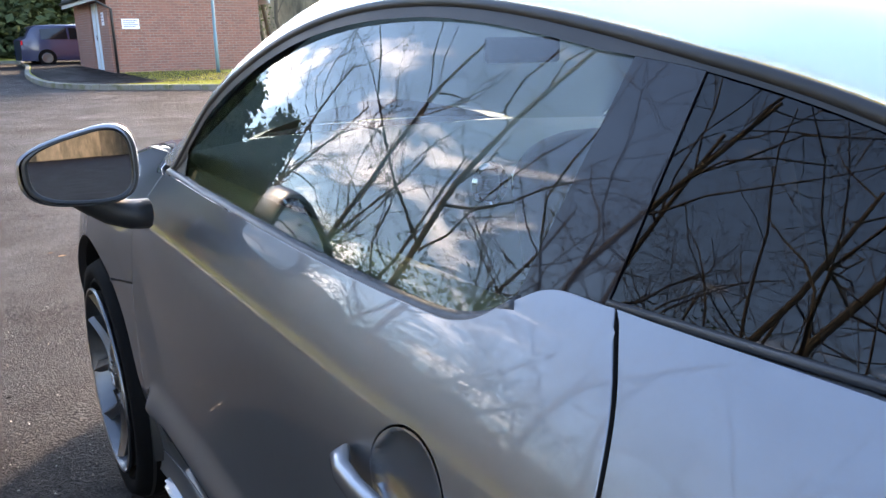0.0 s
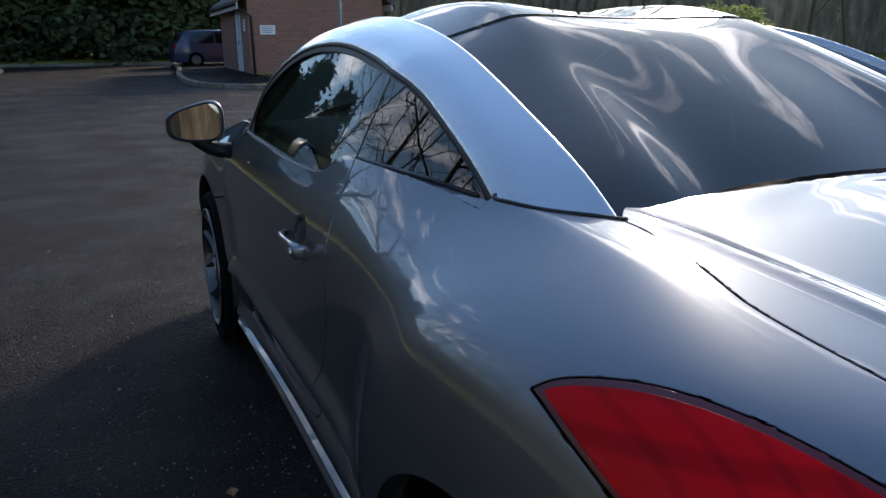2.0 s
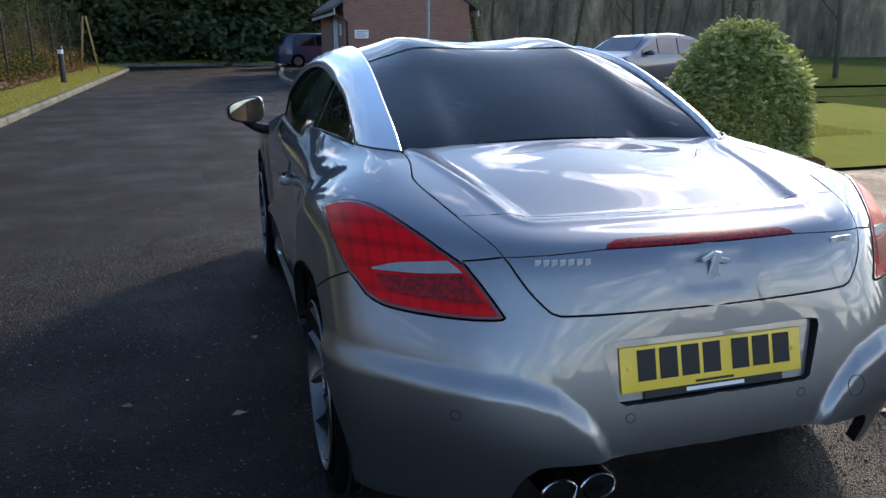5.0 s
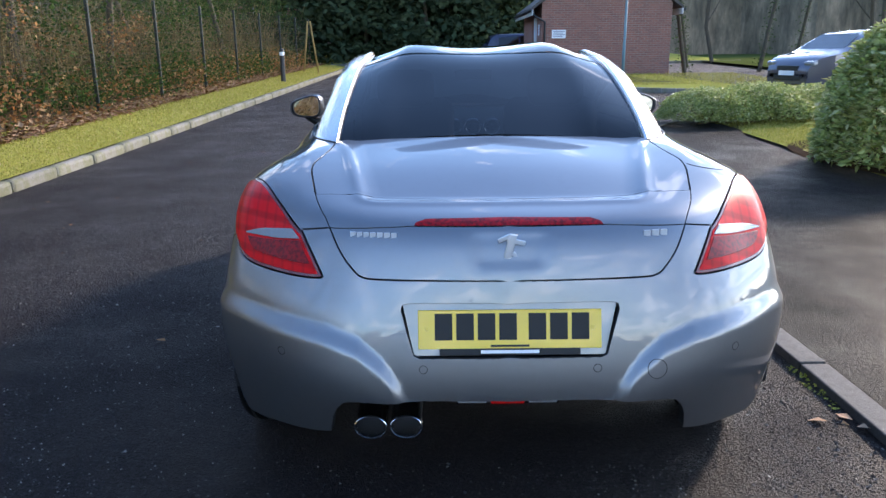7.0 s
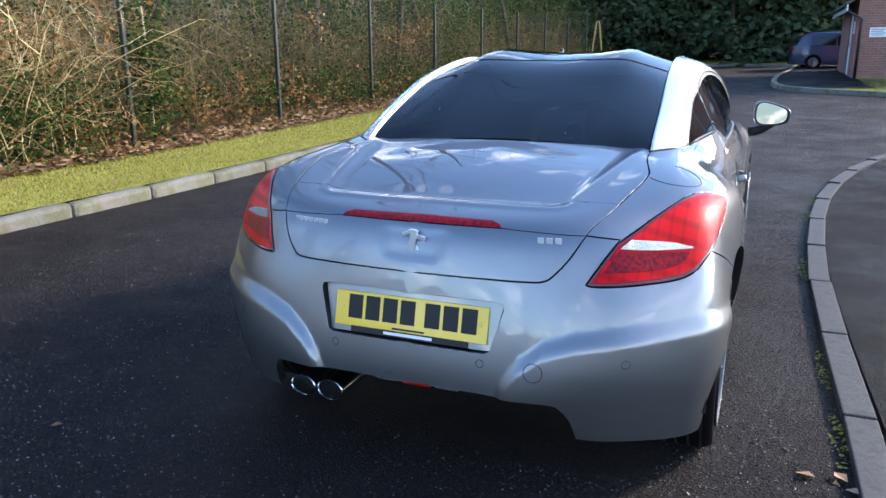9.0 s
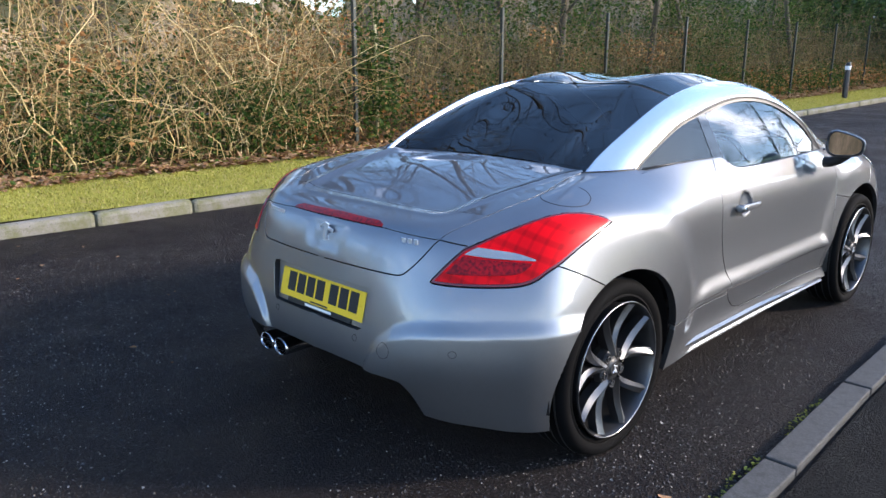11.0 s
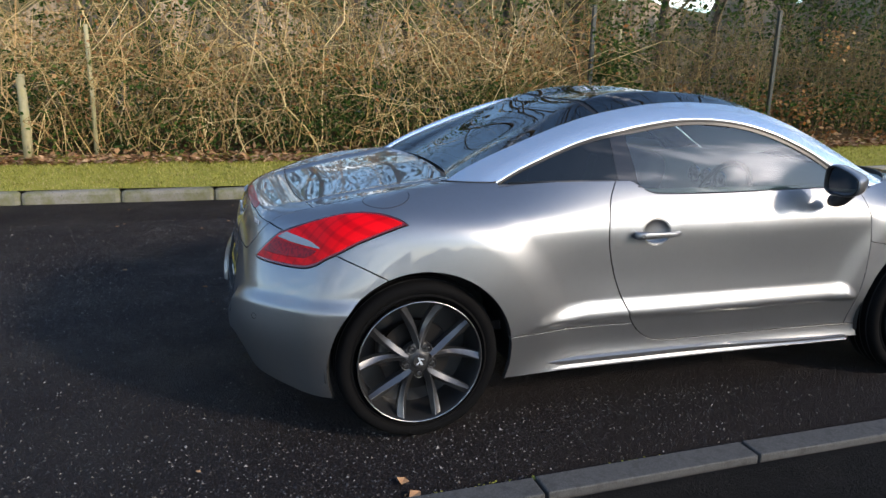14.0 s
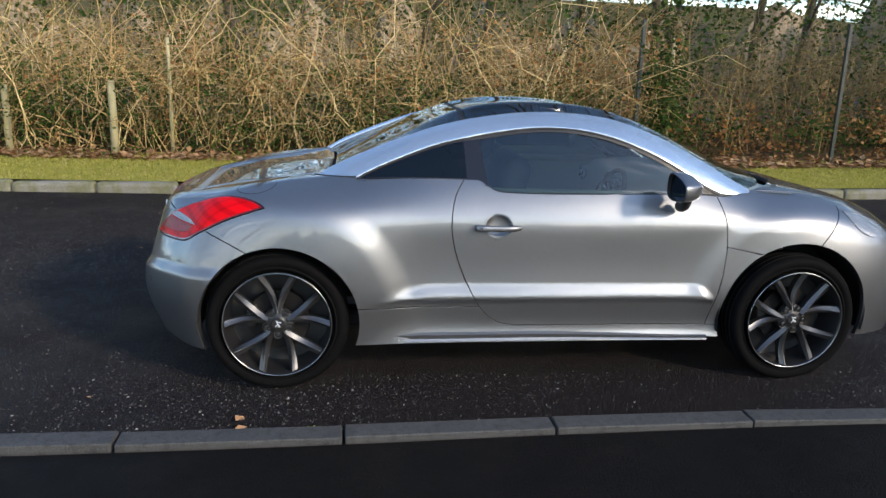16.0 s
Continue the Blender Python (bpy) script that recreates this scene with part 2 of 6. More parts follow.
def tube_bm(points, radius, sides=8, taper=None):
    """A round bar along a polyline."""
    bm = bmesh.new()
    pts = [Vector(p) for p in points]
    rings = []
    for i, p in enumerate(pts):
        d = (pts[min(i + 1, len(pts) - 1)] - pts[max(i - 1, 0)]).normalized()
        u = d.orthogonal().normalized() if not rings else (prev_u - d * prev_u.dot(d)).normalized()
        prev_u = u
        w = d.cross(u)
        r = radius if taper is None else radius * (1 + (taper - 1) * i / (len(pts) - 1))
        rings.append([bm.verts.new(p + (u * math.cos(a) + w * math.sin(a)) * r) for a in [2 * math.pi * k / sides for k in range(sides)]])
    for a, b in zip(rings, rings[1:]):
        for k in range(sides):
            bm.faces.new((a[k], a[(k + 1) % sides], b[(k + 1) % sides], b[k]))
    bm.faces.new(rings[0][::-1])
    bm.faces.new(rings[-1])
    return bm


def smoothstep(a, b, x):
    t = np.clip((x - a) / (b - a), 0, 1)
    return t * t * (3 - 2 * t)


def spline(pts, n, closed=False):
    """Catmull-Rom through points of any dimension, n steps a span."""
    P = np.array(pts, float)
    if closed:
        Q = np.vstack([P[-1], P, P[0], P[1]])
    else:
        Q = np.vstack([2 * P[0] - P[1], P, 2 * P[-1] - P[-2]])
    out = []
    spans = len(P) if closed else len(P) - 1
    for i in range(spans):
        a, b, c, d = Q[i:i + 4]
        for k in range(n):
            t = k / n
            out.append(0.5 * (2 * b + (c - a) * t + (2 * a - 5 * b + 4 * c - d) * t * t + (3 * b - a - 3 * c + d) * t ** 3))
    if not closed:
        out.append(P[-1])
    return np.array(out)


# ---- the car's body: a loft of plan curves, from the sill up over the deck to the middle ----
# each curve runs from the middle of the tail round the flank to the middle of the nose
CURVES = [
    [(0, -.655, .25), (.30, -.652, .25), (.56, -.60, .222), (.755, -.46, .192), (.862, -.31, .188), (.882, 0, .205), (.882, .36, .215), (.866, .68, .216), (.860, 1.1, .22), (.858, 1.6, .222), (.860, 2.05, .226), (.87, 2.35, .23), (.878, 2.612, .23), (.865, 2.95, .22), (.70, 3.27, .2), (.38, 3.45, .2), (0, 3.50, .2)],
    [(0, -.705, .36), (.30, -.70, .36), (.565, -.648, .36), (.78, -.495, .36), (.892, -.32, .35), (.907, 0, .34), (.897, .36, .33), (.850, .68, .32), (.840, 1.1, .315), (.838, 1.6, .31), (.842, 2.05, .31), (.872, 2.35, .32), (.893, 2.612, .34), (.88, 2.95, .36), (.72, 3.30, .36), (.40, 3.48, .36), (0, 3.54, .36)],
    [(0, -.70, .50), (.30, -.694, .50), (.575, -.648, .50), (.79, -.495, .50), (.900, -.33, .50), (.918, 0, .50), (.905, .36, .48), (.866, .68, .46), (.862, 1.1, .455), (.862, 1.6, .455), (.865, 2.05, .455), (.88, 2.35, .47), (.905, 2.612, .50), (.89, 2.95, .50), (.73, 3.30, .50), (.41, 3.49, .50), (0, 3.56, .50)],
    [(0, -.676, .62), (.30, -.669, .62), (.58, -.622, .62), (.79, -.475, .62), (.895, -.325, .62), (.920, 0, .63), (.908, .36, .62), (.866, .68, .60), (.862, 1.1, .60), (.863, 1.6, .60), (.866, 2.05, .60), (.878, 2.35, .61), (.903, 2.612, .63), (.885, 2.95, .62), (.73, 3.28, .62), (.41, 3.47, .62), (0, 3.54, .62)],
    [(0, -.648, .75), (.29, -.636, .75), (.55, -.578, .75), (.75, -.432, .76), (.860, -.305, .77), (.902, 0, .79), (.897, .36, .785), (.868, .68, .76), (.866, 1.1, .76), (.868, 1.6, .76), (.868, 2.05, .76), (.872, 2.35, .76), (.887, 2.612, .775), (.86, 2.93, .76), (.715, 3.23, .73), (.40, 3.42, .70), (0, 3.49, .68)],
    [(0, -.588, .862), (.28, -.574, .862), (.51, -.52, .868), (.69, -.375, .885), (.80, -.245, .905), (.848, 0, .915), (.846, .36, .91), (.842, .68, .90), (.846, 1.1, .89), (.85, 1.6, .885), (.85, 2.05, .88), (.842, 2.35, .875), (.838, 2.612, .885), (.80, 2.88, .865), (.66, 3.13, .82), (.38, 3.32, .80), (0, 3.39, .78)],
    [(0, -.43, .898), (.26, -.425, .90), (.45, -.385, .912), (.585, -.275, .938), (.665, -.145, .965), (.70, .05, .988), (.712, .36, 1.005), (.745, .68, 1.03), (.762, 1.1, 1.03), (.768, 1.6, 1.03), (.762, 2.05, 1.015), (.725, 2.35, .975), (.70, 2.60, .965), (.655, 2.82, .94), (.54, 3.02, .905), (.32, 3.16, .88), (0, 3.22, .865)],
    [(0, -.15, .968), (.21, -.14, .968), (.35, -.11, .971), (.44, -.04, .98), (.49, .04, .992), (.53, .14, 1.006), (.58, .32, 1.022), (.60, .68, 1.05), (.60, 1.1, 1.05), (.60, 1.6, 1.05), (.60, 2.05, 1.03), (.56, 2.40, .992), (.50, 2.58, .985), (.44, 2.70, .975), (.35, 2.83, .96), (.2, 2.92, .945), (0, 2.96, .935)],
    [(0, .12, 1.012), (0, .14, 1.014), (0, .17, 1.016), (0, .20, 1.018), (0, .23, 1.02), (0, .27, 1.024), (0, .36, 1.03), (0, .68, 1.06), (0, 1.1, 1.06), (0, 1.6, 1.06), (0, 2.05, 1.04), (0, 2.48, .998), (0, 2.58, .992), (0, 2.64, .986), (0, 2.69, .98), (0, 2.72, .975), (0, 2.74, .972)],
]
FLIP = np.array([-1.0, 1.0, 1.0])


def control_points(P, low_mirror, high_mirror):
    """Control points of a smooth spline through rows of points along the first axis; ends mirrored in the middle plane or free."""
    n = len(P)
    flat = P.reshape(n, -1, 3)
    out = np.zeros((n + 2,) + flat.shape[1:])
    for c in range(3):
        A = np.zeros((n + 2, n + 2))
        B = np.zeros((n + 2, flat.shape[1]))
        for i in range(n):
            A[i + 1, i:i + 3] = 1 / 6, 4 / 6, 1 / 6
            B[i + 1] = flat[i, :, c]
        for row, cols, mirror in ((0, (0, 1, 2), low_mirror), (n + 1, (n + 1, n, n - 1), high_mirror)):
            if mirror:
                A[row, cols[0]], A[row, cols[2]] = 1, 1 if c == 0 else -1
            else:
                A[row, cols[0]], A[row, cols[1]], A[row, cols[2]] = 1, -2, 1
        out[..., c] = np.linalg.solve(A, B)
    return out.reshape((n + 2,) + P.shape[1:])


def padded_net():
    net = control_points(np.array(CURVES, float).transpose(1, 0, 2), True, True)
    return control_points(net.transpose(1, 0, 2), False, True).transpose(1, 0, 2)


NET = padded_net()
NS, NV = NET.shape[0] - 3, NET.shape[1] - 3


def weights(t):
    return np.stack([(1 - t) ** 3, 3 * t ** 3 - 6 * t * t + 4, -3 * t ** 3 + 3 * t * t + 3 * t + 1, t ** 3], -1) / 6


def body(s, v):
    """Points of the body's skin at the loft's parameters."""
    s, v = np.clip(np.asarray(s, float), 0, NS - 1e-6), np.clip(np.asarray(v, float), 0, NV - 1e-6)
    i, j = s.astype(int), v.astype(int)
    ws, wv = weights(s - i), weights(v - j)
    p = np.zeros(s.shape + (3,))
    for a in range(4):
        for b in range(4):
            p += (ws[..., a] * wv[..., b])[..., None] * NET[i + a, j + b]
    x, y, z = p[..., 0].copy(), p[..., 1].copy(), p[..., 2].copy()
    # ledge along the foot of the door
    ledge = smoothstep(.535, .455, z) * smoothstep(.425, .452, z) * smoothstep(.44, .68, y - 1.5 * (z - .445)) * smoothstep(2.19, 2.12, y + .9 * (z - .445)) * smoothstep(.7, .8, x)
    p[..., 0] += 0.023 * ledge
    # blisters over the wheels
    rr = np.hypot(y, z - .35)
    p[..., 0] += 0.019 * smoothstep(.66, .51, rr) * smoothstep(-.15, .30, y) * smoothstep(.25, .5, z) * smoothstep(.6, .75, x)
    rf = np.hypot(y - 2.612, z - .35)
    p[..., 0] += 0.010 * smoothstep(.62, .50, rf) * smoothstep(2.75, 2.45, y) * smoothstep(.3, .5, z) * smoothstep(.6, .75, x)
    # shelf of the rear bumper, sweeping down towards the plate
    crest = np.interp(x, [0, .27, .31, .36, .43, .52, .62, .80, .95], [.2, .30, .42, .49, .548, .58, .594, .605, .61])
    shelf = smoothstep(crest + .014, crest - .050, z) * smoothstep(-.12, -.30, y) * smoothstep(.18, .24, z)
    shelf = shelf * (1 - .75 * smoothstep(.10, .30, crest - z)) * smoothstep(.26, .34, x)
    out = np.stack([smoothstep(.45, .9, x), -smoothstep(.95, .6, x)], -1)
    p[..., 0] += 0.017 * shelf * out[..., 0]
    p[..., 1] += 0.021 * shelf * out[..., 1]
    # sunk middle of the boot lid and the small hollow for the emblem
    reach = np.hypot(np.maximum(x - .375 - .20 * np.clip(y + .36, 0, .6), 0), np.maximum(-.375 - y, 0))
    lid_top = smoothstep(.35, .1, y) * smoothstep(.85, .9, z)
    p[..., 2] += (0.0042 * np.exp(-((reach - .070) / .021) ** 2) - 0.0075 * smoothstep(.082, .0, reach)) * lid_top
    hollow = smoothstep(.135, .07, x + .25 * (.80 - z)) * smoothstep(.732, .775, z) * smoothstep(.855, .82, z) * smoothstep(-.5, -.6, y)
    p[..., 1] += 0.007 * hollow
    # bowl behind the door handle
    bowl = 1 - ((y - 1.047) / .060) ** 2 - ((z - .812) / .052) ** 2
    p[..., 0] -= 0.024 * np.sqrt(np.clip(bowl, 0, 1)) * smoothstep(.6, .75, x)
    return p


def skin(uv):
    """Points and outward normals at rows of (s, v)."""
    uv = np.asarray(uv, float)
    e = 0.01
    s, v = uv[:, 0], uv[:, 1]
    p = body(s, v)
    ds = body(np.minimum(s + e, NS), v) - body(np.maximum(s - e, 0), v)
    dv = body(s, np.minimum(v + e, NV)) - body(s, np.maximum(v - e, 0))
    n = np.cross(ds, dv)
    n /= np.linalg.norm(n, axis=1, keepdims=True) + 1e-12
    return p, n


def trees():
    made = {}
    for key, axes, s0, s1, v0, v1 in (("side", (1, 2), 3.2, 14, 0, 6.6), ("rear", (0, 2), 0, 4.4, 0, 6.3), ("top", (0, 1), 0, 16, 5.0, 8)):
        ss, vv = np.meshgrid(np.arange(s0, s1, .05), np.arange(v0, v1 + .001, .05), indexing="ij")
        ss, vv = ss.ravel(), vv.ravel()
        q = body(ss, vv)[:, axes]
        tree = kdtree.KDTree(len(q))
        for k, (a, b) in enumerate(q):
            tree.insert((a, b, 0), k)
        tree.balance()
        made[key] = (tree, axes, ss, vv)
    return made


TREES = trees()


def locate(view, pts):
    """The loft's parameters of points given in one view of the body."""
    tree, axes, ss, vv = TREES[view]
    ks = [tree.find((a, b, 0))[1] for a, b in pts]
    s, v = ss[ks].copy(), vv[ks].copy()
    want = np.array(pts, float)
    e = 1e-3
    for _ in range(6):
        q = body(s, v)[:, axes]
        a = (body(s + e, v)[:, axes] - q) / e
        b = (body(s, v + e)[:, axes] - q) / e
        d = want - q
        det = a[:, 0] * b[:, 1] - a[:, 1] * b[:, 0]
        det = np.where(np.abs(det) < 1e-5, 1e-5, det)
        s = np.clip(s + np.clip((d[:, 0] * b[:, 1] - d[:, 1] * b[:, 0]) / det, -.1, .1), 0, NS)
        v = np.clip(v + np.clip((a[:, 0] * d[:, 1] - a[:, 1] * d[:, 0]) / det, -.1, .1), 0, NV)
    return np.stack([s, v], 1)


def line(view, pts, n=8, smooth=True):
    """A line on the skin through points of one view."""
    P = spline(pts, n) if smooth and len(pts) > 2 else np.concatenate([np.linspace(a, b, n, endpoint=False) for a, b in zip(np.array(pts, float), np.array(pts[1:], float))] + [np.array(pts[-1:], float)])
    return locate(view, [tuple(p) for p in P])


def arc(cy, cz, r, a0, a1, n=28):
    return locate("side", [(cy + r * math.cos(radians(a)), cz + r * math.sin(radians(a))) for a in np.linspace(a0, a1, n)])


def inside(poly, pts):
    x, y = pts[:, 0], pts[:, 1]
    hit = np.zeros(len(pts), bool)
    x0, y0 = poly[:, 0], poly[:, 1]
    x1, y1 = np.roll(x0, -1), np.roll(y0, -1)
    for a, b, c, d in zip(x0, y0, x1, y1):
        if b != d:
            hit ^= ((b > y) != (d > y)) & (x < (c - a) * (y - b) / (d - b) + a)
    return hit


SCALE = np.array([0.30, 0.14])


def joined(*lines):
    """One closed outline out of lines end to end."""
    pts = np.concatenate(lines)
    keep = [0]
    for k in range(1, len(pts)):
        if np.linalg.norm((pts[k] - pts[keep[-1]]) * SCALE) > 0.0015:
            keep.append(k)
    if np.linalg.norm((pts[keep[-1]] - pts[keep[0]]) * SCALE) < 0.0015:
        keep.pop()
    return pts[keep]


def patch(outline, spacing=0.02, gap=0.0032, lift=0.0, flange=0.022, holes=(), middle=False, surface=skin, scale=SCALE):
    """A panel of the skin inside an outline: vertices, normals, faces and material slots (0 outside, 1 the turned-in edge)."""
    W = outline * scale
    HW = [h * scale for h in holes]
    lo, hi = W.min(0), W.max(0)
    gx, gy = np.meshgrid(np.arange(lo[0], hi[0], spacing), np.arange(lo[1], hi[1], spacing), indexing="ij")
    gx = gx + (np.arange(gx.shape[1]) % 2)[None] * spacing * .5
    g = np.stack([gx.ravel(), gy.ravel()], 1)
    ok = inside(W, g)
    for h in HW:
        ok &= ~inside(h, g)
    g = g[ok]
    edge = np.concatenate([W] + HW)
    if len(g):
        near = np.array([np.min(np.sum((edge - q) ** 2, 1)) for q in g])
        g = g[near > (spacing * .45) ** 2]
    P = np.concatenate([edge, g])
    loops, k = [], 0
    for h in [W] + HW:
        loops.append(list(range(k, k + len(h))))
        k += len(h)
    edges = [(l[i], l[(i + 1) % len(l)]) for l in loops for i in range(len(l))]
    res = geometry.delaunay_2d_cdt([Vector(p) for p in P], edges, [], 0, 1e-6)
    vo = np.array([tuple(p) for p in res[0]])
    tri = np.array(res[2])
    c = vo[tri].mean(1)
    ok = inside(W, c)
    for h in HW:
        ok &= ~inside(h, c)
    tri = tri[ok]
    back = {}
    for new_i, olds in enumerate(res[3]):
        for o in olds:
            back[o] = new_i
    p, n = surface(vo / scale)
    # orient the triangles along the normals
    fn = np.cross(p[tri[:, 1]] - p[tri[:, 0]], p[tri[:, 2]] - p[tri[:, 0]])
    wrong = np.einsum("ij,ij->i", fn, n[tri[:, 0]]) < 0
    tri[wrong] = tri[wrong][:, ::-1]
    p = p + n * lift
    verts, norms = list(p), list(n)
    faces, slots = [tuple(t) for t in tri], [0] * len(tri)
    for li, l in enumerate(loops):
        ids = [back[o] for o in l]
        ring = p[ids].copy()
        nn = n[ids]
        tang = np.roll(ring, -1, 0) - np.roll(ring, 1, 0)
        tang /= np.linalg.norm(tang, axis=1, keepdims=True) + 1e-12
        away = np.cross(tang, nn)
        mid = ring.mean(0)
        area = np.sum(np.cross(ring - mid, np.roll(ring, -1, 0) - mid) * nn)
        if area < 0:
            away = -away
        if li:
            away = -away
        free = np.ones(len(ids), bool)
        if middle:
            free = np.abs(ring[:, 0]) > 2e-3
        for q, i in enumerate(ids):
            if free[q]:
                verts[i] = p[i] - away[q] * gap
            else:
                verts[i] = np.array([0, p[i][1], p[i][2]])
                norms[i] = n[i] * np.array([0, 1, 1])
        if flange:
            base = len(verts)
            for q, i in enumerate(ids):
                top = verts[i] + away[q] * .0012 - n[i] * .0014
                verts.extend([verts[i], top, top, verts[i] + away[q] * .0012 - n[i] * flange])
                norms.extend([n[i], away[q], away[q], away[q]])
            for q in range(len(ids)):
                r = (q + 1) % len(ids)
                if free[q] or free[r]:
                    for a0, slot in ((0, 0), (2, 1)):
                        a, b, c2, d = base + 4 * q + a0, base + 4 * r + a0, base + 4 * r + a0 + 1, base + 4 * q + a0 + 1
                        fn = np.cross(verts[b] - verts[a], verts[d] - verts[a])
                        faces.append((a, b, c2, d) if np.dot(fn, away[q] + n[ids[q]]) > 0 else (d, c2, b, a))
                        slots.append(slot)
    return [np.array(verts), np.array(norms), faces, slots]


def mirrored(data):
    v, n, f, s = data
    return [v * FLIP, n * FLIP, [tuple(q[::-1]) for q in f], list(s)]


def both(data):
    a, b = data, mirrored(data)
    k = len(a[0])
    return [np.concatenate([a[0], b[0]]), np.concatenate([a[1], b[1]]), a[2] + [tuple(i + k for i in f) for f in b[2]], a[3] + b[3]]


def panel(name, data, mats, parent, label=""):
    v, n, f, s = data
    where, weld = {}, []
    for q in np.round(v * 20000).astype(int).tolist():
        weld.append(where.setdefault(tuple(q), len(where)))
    pts = np.zeros((len(where), 3))
    pts[weld] = v
    keep = [k for k, t in enumerate(f) if len({weld[i] for i in t}) == len(t)]
    me = mesh_of(name, pts, [[weld[i] for i in f[k]] for k in keep], mats, None, [s[k] for k in keep])
    me.normals_split_custom_set([tuple(map(float, n[i])) for k in keep for i in f[k]])
    return obj(name, me, parent, label)


def pair(name, data, mats, parents, label=""):
    """The same panel on both flanks; parents: one thing, or the right and the left part it sits on."""
    pr, pl = parents if isinstance(parents, tuple) else (parents, parents)
    return panel(name, data, mats, pr, label), panel(name, mirrored(data), mats, pl, label)


PAINTED = [PAINT, GAP]
car = tagged(new("car"), "silver-grey two-door coupe parked on the tarmac road", "car")

# lines shared by the panels
door_back = [(.885, 1.022), (.843, .955), (.823, .87), (.825, .759), (.874, .592), (.971, .405), (1.059, .326), (1.146, .304)]
belt = [(2.165, .957), (2.08, .966), (1.94, .969), (1.388, .963), (1.12, .966), (1.04, .974), (.995, 1.0), (.955, 1.02), (.885, 1.022)]
L_DOOR_BACK = line("side", door_back, 6)
L_DOOR_FOOT = line("side", [(1.146, .304), (2.149, .301)], 20, False)
L_DOOR_FRONT = line("side", [(2.149, .301), (2.196, .532), (2.209, .70), (2.195, .85), (2.165, .957)], 8)
L_BELT = line("side", belt, 6)
L_QBELT = line("side", [(.885, 1.022), (.70, 1.022), (.52, 1.015), (.37, 1.0)], 6)
L_BAND = line("top", [(.696, .37), (.672, .285), (.635, .215), (.588, .172)], 4)
L_LID_SIDE = line("top", [(.588, .172), (.588, .10), (.597, .02), (.612, -.05), (.624, -.115), (.619, -.19), (.602, -.273), (.582, -.36), (.556, -.45), (.515, -.541)], 6)
L_LID_REAR = line("rear", [(.515, .846), (.477, .78), (.436, .733), (.415, .721), (.38, .7165), (.20, .714), (0, .713)], 6)
L_SEAM = line("rear", [(.515, .846), (.605, .832)], 6, False)
L_LAMP_UP = line("top", [(.605, -.503), (.640, -.456), (.676, -.397), (.714, -.331), (.757, -.248), (.792, -.178), (.823, -.121), (.850, -.075), (.868, -.052)], 5)
L_LAMP_IN = line("rear", [(.605, .832), (.572, .782), (.545, .738), (.532, .716)], 6)
L_LAMP_LOW = np.concatenate([line("rear", [(.532, .716), (.545, .711), (.59, .7085), (.66, .7085), (.735, .711), (.78, .717), (.806, .728)], 6), line("side", [(-.392, .737), (-.362, .759), (-.325, .779)], 5)])
L_LAMP_SIDE = line("side", [(-.325, .779), (-.245, .821), (-.167, .852), (-.085, .880), (-.050, .890)], 5)
L_BUMP_SEAM = line("side", [(-.325, .779), (-.23, .735), (-.135, .686)], 6)
A_REAR = lambda a0, a1, n=28: arc(0.008, .335, .376, a0, a1, n)
A_FRONT = lambda a0, a1, n=28: arc(2.608, .345, .392, a0, a1, n)
rev = lambda l: l[::-1]

# door
ring_at = lambda k, n: np.concatenate([locate("side", [(1.047 + .060 * k * math.cos(a), .812 + .052 * k * math.sin(a))]) for a in np.linspace(0, 2 * math.pi, n, endpoint=False)])
BOWL = ring_at(1.09, 44)
DOOR = patch(joined(L_DOOR_BACK, L_DOOR_FOOT, L_DOOR_FRONT, L_BELT), 0.0115, gap=0.0032, holes=[BOWL])
door_r, door_l = pair("door", DOOR, PAINTED, car, "silver car door with a ledge along its foot")
pair("handle_bowl", patch(BOWL, .0035, 0, 0, 0), PAINTED, (door_r, door_l), "hollow behind the handle")
# rear wing
ang = lambda y, z, cy, cz: math.degrees(math.atan2(z - cz, y - cy))
a_seam = ang(-.135, .686, .008, .335)
a_sill = ang(.376, .412, .008, .335)
door_upper = L_DOOR_BACK[:31]
QUARTER = patch(joined(rev(door_upper), L_QBELT, L_BAND, L_LID_SIDE, L_SEAM, L_LAMP_UP, rev(L_LAMP_SIDE), L_BUMP_SEAM, A_REAR(a_seam, a_sill, 40), line("side", [(.376, .412), (.971, .405)], 14, False)), 0.0115, flange=0.03)
pair("rear_wing", QUARTER, PAINTED, car)
# sill
SILL = patch(joined(line("side", [(.376, .412), (.971, .405)], 14, False), L_DOOR_BACK[30:], L_DOOR_FOOT, line("side", [(2.149, .301), (2.215, .30), (2.225, .238)], 6, False), line("side", [(2.225, .238), (1.2, .222), (.375, .22)], 30, False), A_REAR(-18, a_sill, 8)), 0.010)
pair("sill", SILL, PAINTED, car)
